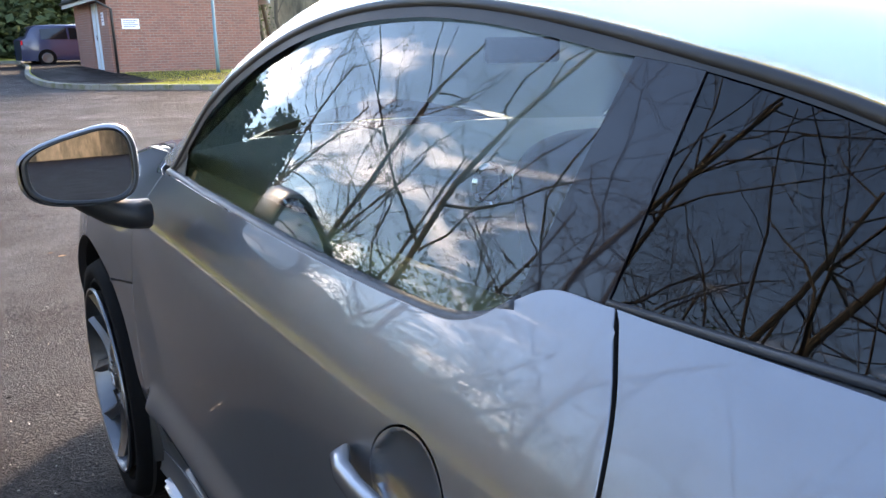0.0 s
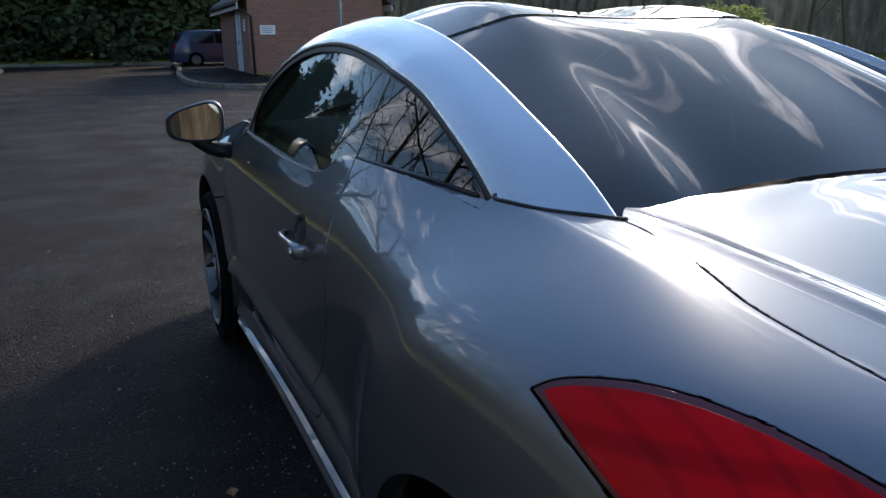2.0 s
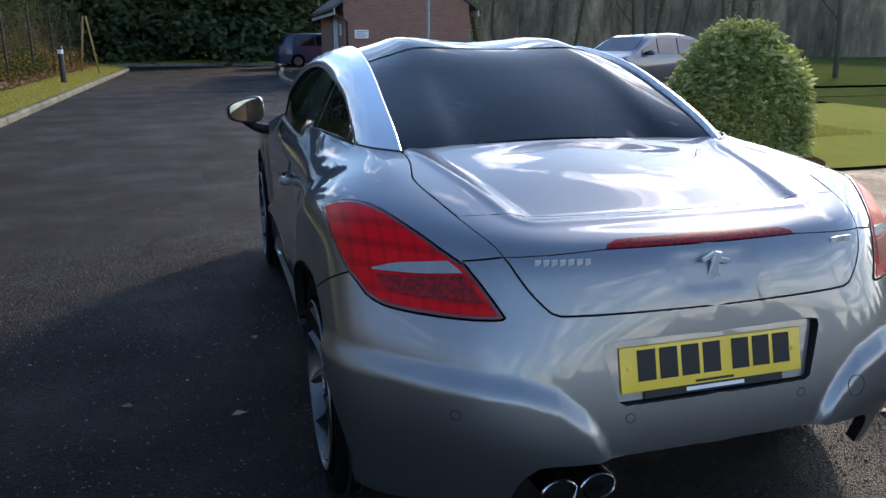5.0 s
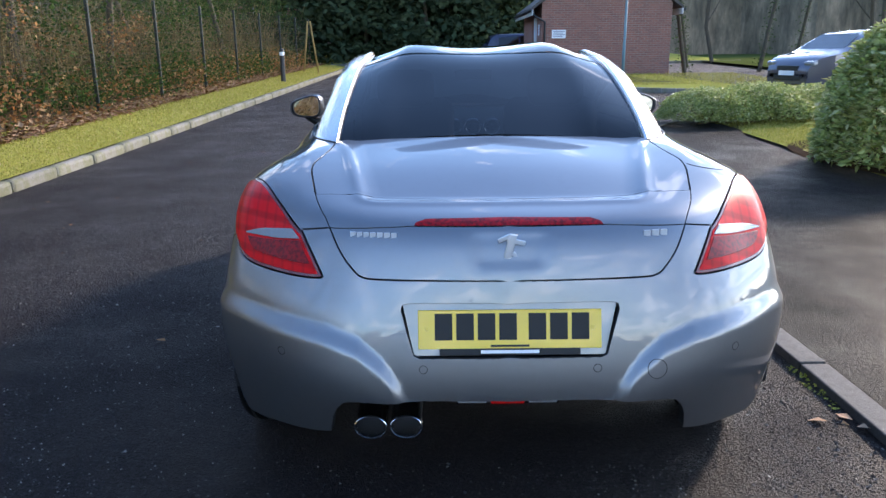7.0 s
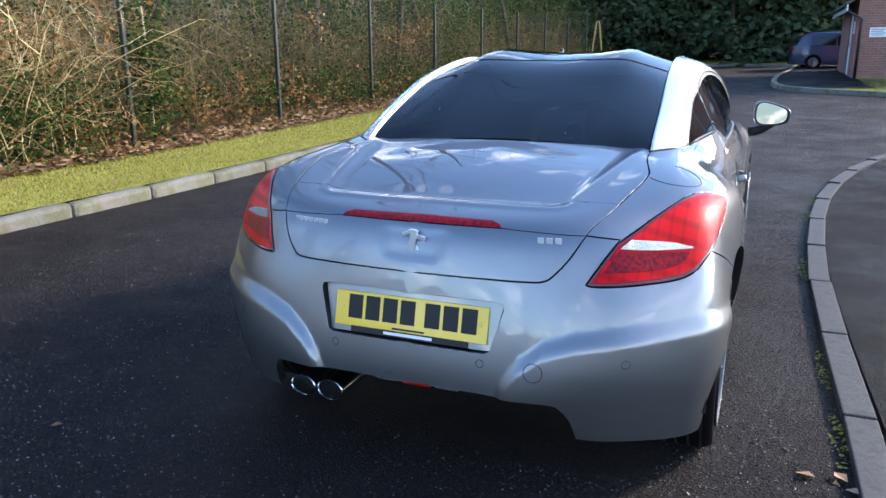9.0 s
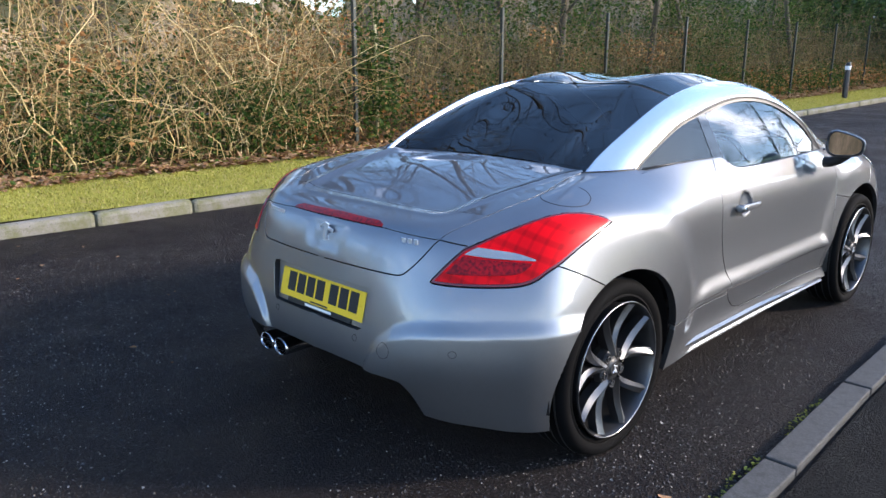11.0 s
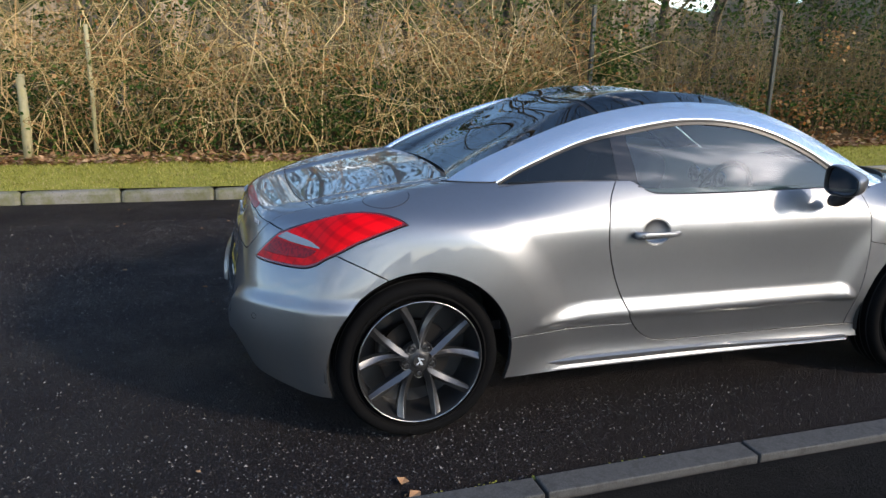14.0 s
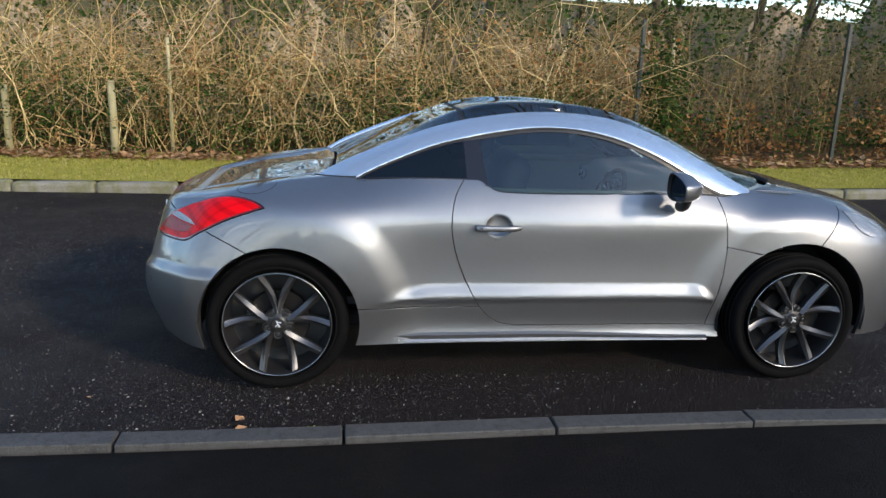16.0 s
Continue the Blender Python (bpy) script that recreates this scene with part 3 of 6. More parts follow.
# front wing in two pieces
a_mid, a_low = ang(2.405, .678, 2.608, .345), 196.0
WING_UP = patch(joined(line("side", [(2.209, .715), (2.195, .85), (2.165, .957)], 8), line("side", [(2.165, .957), (2.25, .958)], 5, False), line("top", [(.735, 2.30), (.705, 2.40), (.69, 2.55), (.675, 2.70), (.66, 2.82)], 6), line("side", [(2.85, .905), (2.80, .85), (2.745, .78), (2.70, .727)], 6), A_FRONT(76, a_mid, 20), line("side", [(2.405, .678), (2.209, .715)], 8, False)), 0.018)
pair("front_wing", WING_UP, PAINTED, car)
WING_LOW = patch(joined(line("side", [(2.405, .678), (2.209, .715)], 8, False), line("side", [(2.209, .70), (2.196, .532), (2.149, .301)], 8), line("side", [(2.149, .301), (2.215, .30), (2.225, .238)], 6, False), A_FRONT(196, a_mid, 20)), 0.018)
pair("wing_lower", WING_LOW, PAINTED, car)
# rear bumper, with the hole for the plate and the cut for the exhausts
under = np.concatenate([line("side", [(-.345, .198), (-.42, .200)], 5, False), line("rear", [(.765, .202), (.68, .217), (.58, .229), (.525, .238)], 6)])
cut = line("rear", [(.525, .238), (.510, .31), (.485, .352), (.45, .367), (.30, .370), (0, .370)], 5)
mid_low = line("rear", [(0, .370), (0, .50)], 8, False)
plate_low = line("rear", [(0, .50), (.255, .50), (.272, .508), (.306, .632), (.302, .646), (.28, .65), (0, .65)], 6, False)
mid_up = line("rear", [(0, .65), (0, .715)], 5, False)
BUMPER = patch(joined(rev(L_LID_REAR), L_SEAM, L_LAMP_IN, L_LAMP_LOW, L_BUMP_SEAM, A_REAR(a_seam, 202, 26), under, cut, mid_low, plate_low, mid_up), 0.0105, flange=0.03, middle=True)
panel("rear_bumper", both(BUMPER), PAINTED, car)
# boot: lid, spoiler and lower panel
L_SPOIL = line("top", [(0, -.405), (.20, -.402), (.40, -.39), (.578, -.376)], 8)
L_RIM = line("rear", [(0, .857), (.28, .857), (.515, .846)], 14, False)
k = int(np.argmin(np.abs(body(L_LID_SIDE[:, 0], L_LID_SIDE[:, 1])[:, 1] + .375)))
LID = patch(joined(L_LID_SIDE[:k + 1], rev(L_SPOIL), line("top", [(0, -.405), (0, .245)], 24, False), line("top", [(0, .245), (.45, .24), (.53, .228), (.565, .20), (.588, .172)], 8)), 0.0060, middle=True, flange=0.02)
lid = panel("boot_lid", both(LID), PAINTED, car)
SPOILER = patch(joined(L_SPOIL, L_LID_SIDE[k:], rev(L_RIM), line("rear", [(0, .857), (0, .895)], 4, False)), 0.0075, middle=True, gap=0.0012)
panel("rear_spoiler", both(SPOILER), PAINTED, car)
BOOT_PANEL = patch(joined(L_RIM, L_LID_REAR, line("rear", [(0, .715), (0, .857)], 10, False)), 0.012, middle=True)
boot_panel = panel("boot_panel", both(BOOT_PANEL), PAINTED, car)
# bonnet and front bumper
L_BON = line("top", [(.66, 2.82), (.60, 2.97), (.48, 3.10), (.30, 3.20), (0, 3.26)], 6)
BONNET = patch(joined(line("top", [(0, 2.76), (.30, 2.70), (.55, 2.55), (.705, 2.40)], 8), line("top", [(.705, 2.40), (.69, 2.55), (.675, 2.70), (.66, 2.82)], 6), L_BON, line("top", [(0, 3.26), (0, 2.76)], 14, False)), 0.025, middle=True)
panel("bonnet", both(BONNET), PAINTED, car)


def front_bumper():
    top = locate("top", [(.66, 2.82), (.60, 2.97), (.48, 3.10), (.30, 3.20), (0.001, 3.26)])
    top = spline(top, 6)
    low_s = np.linspace(13.1, 16, 24)
    lower = np.stack([low_s, np.full(24, .15)], 1)
    midline = np.stack([np.full(12, 16.0), np.linspace(.15, top[-1][1], 12)], 1)
    return patch(joined(rev(midline), rev(lower), A_FRONT(-8, 76, 24), line("side", [(2.70, .727), (2.745, .78), (2.80, .85), (2.85, .905)], 6), top), 0.025, middle=True)


panel("front_bumper", both(front_bumper()), PAINTED, car)
HEAD = patch(joined(line("side", [(2.86, .885), (2.95, .868), (3.06, .838), (3.14, .80), (3.12, .765), (3.02, .76), (2.93, .795), (2.86, .885)], 5)), 0.02, lift=0.004, flange=0.01)
pair("headlight", HEAD, [CLEAR_LENS, BLACK_TRIM], car, "clear headlight lens")

# ---- the cabin: arches, glass and roof ----
def fair(pts, n):
    """A curvature-continuous curve through points, n steps a span."""
    P = np.array(pts, float)
    m = len(P)
    A, B = np.zeros((m + 2, m + 2)), np.zeros((m + 2, P.shape[1]))
    for i in range(m):
        A[i + 1, i:i + 3] = 1 / 6, 4 / 6, 1 / 6
        B[i + 1] = P[i]
    A[0, :3] = A[-1, -3:] = 1, -2, 1
    C = np.linalg.solve(A, B)
    t = np.linspace(0, m - 1, (m - 1) * n + 1)
    i = np.minimum(t.astype(int), m - 2)
    w = weights(t - i)
    return sum(w[:, k:k + 1] * C[i + k] for k in range(4))


def flank_x(y, z):
    """Half width of the side glass."""
    return np.interp(y, [.30, .37, .88, 1.4, 1.9, 2.2, 2.4], [.700, .712, .786, .796, .790, .763, .728]) - np.interp(y, [.37, .7, 1.0, 1.3, 1.55, 1.8, 2.1], [.40, .46, .44, .37, .29, .22, .19]) * (z - .955) - .10 * (z - 1.0) ** 2


DLO_TOP = [(.37, 1.008), (.45, 1.05), (.559, 1.098), (.751, 1.171), (.93, 1.216), (1.112, 1.250), (1.281, 1.268), (1.454, 1.263), (1.632, 1.229), (1.815, 1.162), (1.974, 1.081), (2.137, .987), (2.235, .955)]
CROWN = [(.586, .172, 1.002), (.582, .284, 1.068), (.577, .451, 1.141), (.567, .645, 1.215), (.557, .841, 1.275), (.545, 1.067, 1.316), (.54, 1.297, 1.336), (.55, 1.535, 1.327), (.574, 1.722, 1.295), (.605, 1.92, 1.222), (.640, 2.12, 1.124), (.680, 2.28, 1.031), (.712, 2.41, .962)]
BUBBLE = [(.29, .245, 1.016), (.29, .36, 1.080), (.29, .50, 1.152), (.29, .66, 1.230), (.29, .845, 1.315), (.285, 1.05, 1.368), (.28, 1.28, 1.384), (.28, 1.52, 1.376), (.29, 1.74, 1.343), (.30, 1.97, 1.263), (.32, 2.22, 1.147), (.33, 2.44, 1.045), (.34, 2.62, .985)]
SPINE = [(0, .245, 1.016), (0, .37, 1.084), (0, .52, 1.161), (0, .69, 1.242), (0, .86, 1.308), (0, 1.06, 1.343), (0, 1.28, 1.358), (0, 1.53, 1.354), (0, 1.77, 1.332), (0, 2.02, 1.256), (0, 2.30, 1.14), (0, 2.52, 1.045), (0, 2.70, .982)]
FINE = 8
outer2 = fair(DLO_TOP, FINE)
OUTER = np.stack([flank_x(outer2[:, 0], outer2[:, 1]) + .004, outer2[:, 0], outer2[:, 1]], 1)
CROWN_C, BUBBLE_C, SPINE_C = fair(CROWN, FINE), fair(BUBBLE, FINE), fair(SPINE, FINE)
BUBBLE_C[:, 2] -= .008


def sheet(name, rows, mat, parent, label="", mirror=False, flip=False):
    """A smooth sheet through rows of points; rows[i][k]."""
    R = np.array(rows)
    a, b = R.shape[:2]
    du = np.gradient(R, axis=0)
    dv = np.gradient(R, axis=1)
    n = np.cross(du, dv)
    n /= np.linalg.norm(n, axis=2, keepdims=True) + 1e-12
    if flip:
        n = -n
    faces = [(i * b + j, i * b + j + 1, (i + 1) * b + j + 1, (i + 1) * b + j) for i in range(a - 1) for j in range(b - 1)]
    if not flip:
        faces = [f[::-1] for f in faces]
    V, N = R.reshape(-1, 3), n.reshape(-1, 3)
    if mirror:
        V, N, faces = V * FLIP, N * FLIP, [f[::-1] for f in faces]
    return obj(name, mesh_of(name, V, faces, mat, N), parent, label)


def across(k0, k1):
    """Rows of the roof from arch to arch between two steps of the curves."""
    inner = CROWN_C + np.array([-.010, 0, -.017])
    q = inner * .45 + BUBBLE_C * .55 + np.array([0.0, 0, .011]) * np.sin(np.linspace(0, math.pi, len(CROWN_C)))[:, None] ** .5
    rows = []
    for k in range(k0, k1 + 1):
        half = np.array([inner[k], q[k], BUBBLE_C[k], SPINE_C[k]])
        full = np.concatenate([half, (half * FLIP)[-2::-1]])
        rows.append(fair(full, 8))
    return np.array(rows)


E0, E1, E2 = 1, 4 * FINE + 2, 8 * FINE - 2
sheet("rear_window", across(E0, E1), DARK_GLASS, car, "dark tinted rear window with two bulges")
sheet("roof", across(E1 + 1, E2), ROOF_GLASS, car, "black double-bubble roof")
sheet("windscreen", across(E2 + 1, len(CROWN_C) - 1), SIDE_GLASS, car)
seam = across(E1, E1 + 1)
sheet("roof_seam", seam - np.array([0, 0, .004]), GAP, car)


def arch_rows():
    rows = []
    for k in range(len(OUTER)):
        o, c = OUTER[k], CROWN_C[k]
        t = k / (len(OUTER) - 1)
        m = o * .5 + c * .5 + np.array([.014, 0, .010])
        if t < .10:
            m = m + np.array([.010, -.012, -.012]) * (1 - t / .10)
        rows.append(spline([o + [-.012, 0, -.006], o, o * .78 + m * .22 + [.005, 0, .003], m, c * .75 + m * .25 + [.001, 0, .003], c, c + [-.009, .0, -.026]], 4))
    return np.array(rows)


AR = arch_rows()
AR = np.concatenate([AR[:1] + np.array([.002, -.010, -.045]), AR])   # the foot runs down into the body
sheet("roof_arch", AR, ARCH_METAL, car, "brushed silver roof arch")
sheet("roof_arch", AR, ARCH_METAL, car, "brushed silver roof arch", mirror=True)


def side_pane(name, outline, mat, lift, label="", spacing=0.03):
    def surf(uv):
        x = flank_x(uv[:, 0], uv[:, 1])
        p = np.stack([x, uv[:, 0], uv[:, 1]], 1)
        n = np.tile(np.array([.90, 0, .46]), (len(uv), 1))
        n[:, 2] += (uv[:, 1] - 1.10) * .22
        n[:, 1] = (uv[:, 0] - 1.35) * .10
        n /= np.linalg.norm(n, axis=1, keepdims=True)
        return p, n
    return patch(np.array(outline), spacing, 0, lift, 0, surface=surf, scale=np.array([1.0, 1.0]))


top_line = [tuple(p) for p in outer2]
front_top = [p for p in top_line if p[0] > .95]
rear_top = [p for p in top_line if p[0] < .90]
door_base = [(2.235, .95), (1.94, .955), (1.388, .95), (1.12, .952), (1.03, .965), (.985, .99)]
pair("door_window", side_pane("door_window", front_top + door_base, SIDE_GLASS, 0.0), [SIDE_GLASS], (door_r, door_l), "tinted door window reflecting bare trees")
pair("quarter_window", side_pane("quarter_window", rear_top + [(.90, 1.015), (.60, 1.012), (.42, 1.0)], DARK_GLASS, 0.001), [DARK_GLASS], car, "dark tinted quarter window")
bp = [p for p in top_line if .885 < p[0] < .955]
pair("pillar", side_pane("pillar", bp + [(.96, 1.215), (1.0, .99), (.955, 1.012), (.90, 1.012)], PILLAR_BLACK, 0.003, spacing=.02), [PILLAR_BLACK], car, "black pillar between the side windows")
front_tri = [p for p in top_line if 2.02 < p[0]]
pair("window_corner", side_pane("window_corner", front_tri + [(2.235, .95), (2.06, .953)], BLACK_TRIM, 0.002), [BLACK_TRIM], car)


def strip(name, pts, half, mat, parent, mirror=False, label=""):
    """A raised bead along a line of points."""
    bm = tube_bm(pts, half, 6)
    ob = part(name, bm, mat, parent, label, True)
    if mirror:
        ob.data.transform(Matrix.Diagonal((-1, 1, 1, 1)))
        ob.data.flip_normals()
    return ob


def on_flank(pts, out=0.0):
    return [(float(flank_x(y, z)) + out, y, z) for y, z in pts]


frame_line = [tuple(p) for p in spline([(.985, .998), (1.03, .972), (1.12, .959), (1.388, .957), (1.94, .961), (2.20, .955)], 8)]
for mir in (False, True):
    strip("window_seal", on_flank([(y, z - .004) for y, z in top_line], .0), .008, BLACK_TRIM, car, mir)
    strip("waist_seal", on_flank([(y, z - .004) for y, z in frame_line], .006), .012, BLACK_TRIM, car, mir)
    strip("quarter_seal", on_flank([(.42, 1.010), (.60, 1.016), (.90, 1.018)], .001), .0045, BLACK_TRIM, car, mir)

# dark border of the side windows under the arch
tang = np.gradient(outer2, axis=0)
tang /= np.linalg.norm(tang, axis=1, keepdims=True)
inset = outer2 + np.stack([tang[:, 1], -tang[:, 0]], 1) * (np.interp(outer2[:, 0], [.37, .45, .9, 1.0, 2.1, 2.235], [0, .008, .012, .020, .022, 0]))[:, None]
border = np.array([[(float(flank_x(*q)) + .004, *q) for q in l] for l in (outer2, inset)])
for mir in (False, True):
    sheet("window_border", border, BLACK_TRIM, car, mirror=mir)

foot_line = AR[1][2:-2]
footp, footn = skin(locate("top", [(p[0], p[1] - .004) for p in foot_line]))
ledge_in = [(float(flank_x(y, 1.014)) - .006, y, 1.012) for y in np.linspace(.90, .352, 12)]
lq, _ = skin(line("side", [(.885, 1.020), (.70, 1.020), (.52, 1.013), (.372, .999)], 6))
lq = np.stack([np.interp(np.linspace(0, 1, 12), np.linspace(0, 1, len(lq)), lq[:, a]) for a in range(3)], 1)
for mir in (False, True):
    strip("arch_seal", [tuple(p + n * .0005) for p, n in zip(footp, footn)], .0036, BLACK_TRIM, car, mir)
    sheet("quarter_ledge", np.array([lq + np.linspace(0, 1, 12)[:, None] ** 2 * np.array([.007, 0, -.010]) + np.array([-.002, 0, -.003]), ledge_in]), PAINT, car, mirror=mir)

# ---- tail lamps ----
def shrunk(outline, by):
    """An outline on the skin drawn in by a distance."""
    W = outline * SCALE
    t = np.roll(W, -1, 0) - np.roll(W, 1, 0)
    t /= np.linalg.norm(t, axis=1, keepdims=True) + 1e-12
    n = np.stack([t[:, 1], -t[:, 0]], 1)
    area = np.sum(W[:, 0] * np.roll(W[:, 1], -1) - np.roll(W[:, 0], -1) * W[:, 1])
    W = W - n * by * (1 if area > 0 else -1)
    far = np.array([np.min(np.hypot(*((outline * SCALE) - q).T)) for q in W])
    return (W / SCALE)[(far > by * .97)]


LAMP = joined(L_LAMP_UP, rev(L_LAMP_SIDE), rev(L_LAMP_LOW), rev(L_LAMP_IN))
lamp_r, lamp_l = pair("tail_lamp", patch(LAMP, .010, .0035, .003, .02), [LENS_RIM, BLACK_TRIM], car, "wedge-shaped red tail lamp")
pair("red_lens", patch(shrunk(LAMP, .011), .008, 0, .0046, .002), [RED_LENS, RED_LENS], (lamp_r, lamp_l), "red lens with rows of reflector cells")
REVERSE = joined(line("rear", [(.796, .797), (.745, .812), (.69, .820), (.633, .828)], 6), line("rear", [(.633, .828), (.607, .806)], 5, False), line("rear", [(.607, .806), (.70, .796), (.796, .794)], 6))
pair("reversing_strip", patch(REVERSE, .008, 0, .0075, .004), [CLEAR_LENS, CLEAR_LENS], (lamp_r, lamp_l), "white reversing strip")
LOWER = joined(line("rear", [(.606, .800), (.70, .789), (.79, .785)], 6), line("rear", [(.79, .785), (.775, .762), (.745, .750), (.66, .745), (.573, .745)], 6), line("rear", [(.573, .745), (.606, .800)], 5, False))
pair("dark_lens", patch(LOWER, .010, 0, .0064, .003), [DARK_RED, DARK_RED], (lamp_r, lamp_l), "dark red lower lens")
BRAKE = patch(joined(line("rear", [(0, .858), (.268, .857), (.262, .864), (.235, .871), (0, .874)], 6, False)), .01, 0, .003, .006, middle=True)
panel("brake_lamp", both(BRAKE), [DARK_RED, BLACK_TRIM], car, "long thin red high-level brake lamp")

# ---- number plate in its recess ----
tray = bmesh.new()
face = lambda *p: tray.faces.new([tray.verts.new(q) for q in p])
face((-.305, -.640, .65), (.305, -.640, .65), (.272, -.676, .50), (-.272, -.676, .50))
part("plate_recess", tray, PAINT, car)
tilt = Matrix.Rotation(-.244, 4, "X")
plate = part("number_plate", box_bm((.52, .004, .111), (0, -.662, .573), .0015, 1, tilt), PLATE_Y, car, "yellow number plate with dark blocks for its characters")
part("dealer_strip", box_bm((.40, .004, .02), (0, -.678, .511), .001, 1, tilt), PLATE_K, car)
part("print_bar", box_bm((.165, .003, .009), (0, -.6805, .512), 0, 1, tilt), WHITE, plate)


def on_plate(x, z):
    return (x, -.6645 + z * .249, .573 + z)


cx = -.213
for w, gap_after in ((.05, .011), (.05, .011), (.05, .011), (.05, .033), (.05, .011), (.05, .011), (.05, 0)):
    part("plate_bar", box_bm((w, .002, .076), on_plate(cx + w / 2, .008), .0006, 1, tilt), PLATE_K, plate)
    cx += w + gap_after
part("plate_small_print", box_bm((.11, .0016, .006), on_plate(0, -.045), 0, 1, tilt), PLATE_K, plate)
for sx in (-.235, .235):
    part("plate_screw", box_bm((.012, .004, .012), on_plate(sx, .004), .002, 2, tilt), PLATE_Y, plate)


def rear_y(x, z):
    return float(body(*locate("rear", [(abs(x), z)])[0])[1])


# marque: plain shapes
for x0, x1 in ((-.452, -.436), (-.432, -.417), (-.413, -.398), (-.394, -.378), (-.374, -.358), (-.354, -.337), (-.333, -.318)):
    part("badge_bar", box_bm((x1 - x0, .004, .019), ((x0 + x1) / 2, rear_y(x0, .832) - .002, .832), .001, 1), SATIN, car)
for x0 in (.385, .41, .435):
    part("badge_bar", box_bm((.019, .004, .018), (x0 + .008, rear_y(x0, .832) - .002, .832), .001, 1), SATIN, car)
emblem = part("emblem", box_bm((.022, .008, .086), (0, rear_y(0, .80) - .005, .80), .003, 2, Matrix.Rotation(radians(14), 4, "Y")), SATIN, car, "chrome emblem of plain bars")
for dx, dz, w, h, a in ((.018, .020, .052, .014, 12), (-.014, -.032, .044, .013, -50), (.020, -.030, .046, .013, 60), (-.016, .030, .036, .012, -25)):
    part("emblem_bar", box_bm((w, .007, h), (dx, rear_y(0, .80) - .004, .80 + dz), .002, 2, Matrix.Rotation(radians(a), 4, "Y")), SATIN, emblem)

# parking sensors, tow cap, exhausts, fog lamp
def ring_line(name, x, z, radius, thick, label=""):
    """A round groove in the rear bumper."""
    rp, rn = skin(locate("rear", [(abs(x) + radius * math.cos(a), z + radius * math.sin(a)) for a in np.linspace(0, 2 * math.pi, 29)]))
    ob = strip(name, [tuple(p - n * thick * .4) for p, n in zip(rp, rn)], thick, GAP, car, x < 0, label)
    return ob


for sx, sz in ((.246, .468), (-.246, .468), (.66, .50), (-.66, .50)):
    ring_line("parking_sensor", sx, sz, .0115, .0013, "round parking sensor")
ring_line("tow_cap", .412, .468, .0275, .0014, "round tow-eye cap")
for ex in (-.405, -.300):
    e = part("exhaust_tip", lathe([(.036, .16), (.039, .03), (.0395, .008), (.041, .002), (.043, -.001), (.0455, .001), (.047, .006), (.0465, .02), (.045, .16)], 40, "y", True), CHROME, car, "round chrome exhaust tip", True, 35)
    e.location, e.scale = (ex, -.665, .272), (1.06, 1, .82)
    i = part("exhaust_bore", lathe([(0, .10), (.036, .10)], 24, "y"), GAP, car)
    i.location = (ex, -.665, .272)
part("diffuser", box_bm((1.0, .30, .02), (0, -.50, .355), .004), GAP, car)
part("diffuser_back", box_bm((.98, .02, .13), (0, -.42, .31), .004), GAP, car)
fog = part("fog_lamp", box_bm((.31, .03, .026), (0, -.60, .330), .006), GLOSS_BLACK, car)
for s in (1, -1):
    part("fog_clear", box_bm((.085, .004, .016), (s * .105, -.617, .330), .003), CLEAR_LENS, fog)
part("fog_lens", box_bm((.10, .004, .02), (0, -.617, .330), .003), RED_LENS, fog)
part("underbody", box_bm((1.25, 3.3, .10), (0, 1.35, .27), .03), GAP, car)

for s in (1, -1):
    # stepped blade along the sill: a shaded facet over a bright ledge
    bm = bmesh.new()
    prev = None
    for y in np.linspace(.395, 2.16, 14):
        k = 1 - .55 * float(smoothstep(1.2, 2.16, y))
        x, z = .860 + .008 * abs((y - 1.3) / .9) ** 2, .222 + .004 * (y - .4) / 1.76
        ring = [bm.verts.new((s * (x + dx), y, z + dz * k)) for dx, dz in ((-.012, .050), (.001, .040), (-.003, .019), (.003, .009), (.004, .003), (.001, -.001), (-.03, -.001))]
        if prev:
            for i in range(6):
                bm.faces.new((prev[i], ring[i], ring[i + 1], prev[i + 1]))
        prev = ring
    bmesh.ops.recalc_face_normals(bm, faces=bm.faces)
    part("sill_blade", bm, PAINT, car, "stepped silver blade under the sill", True, 20)

# ---- fuel flap: a round groove on the right wing ----
FLAP = [(.703 + .086 * math.cos(a), -.100 + .092 * math.sin(a)) for a in np.linspace(math.pi * 1.2, math.pi * 2.53, 26)]
fp, fnm = skin(locate("top", FLAP))
strip("fuel_flap_line", [tuple(p + n * -.0007) for p, n in zip(fp, fnm)], .0022, GAP, car)

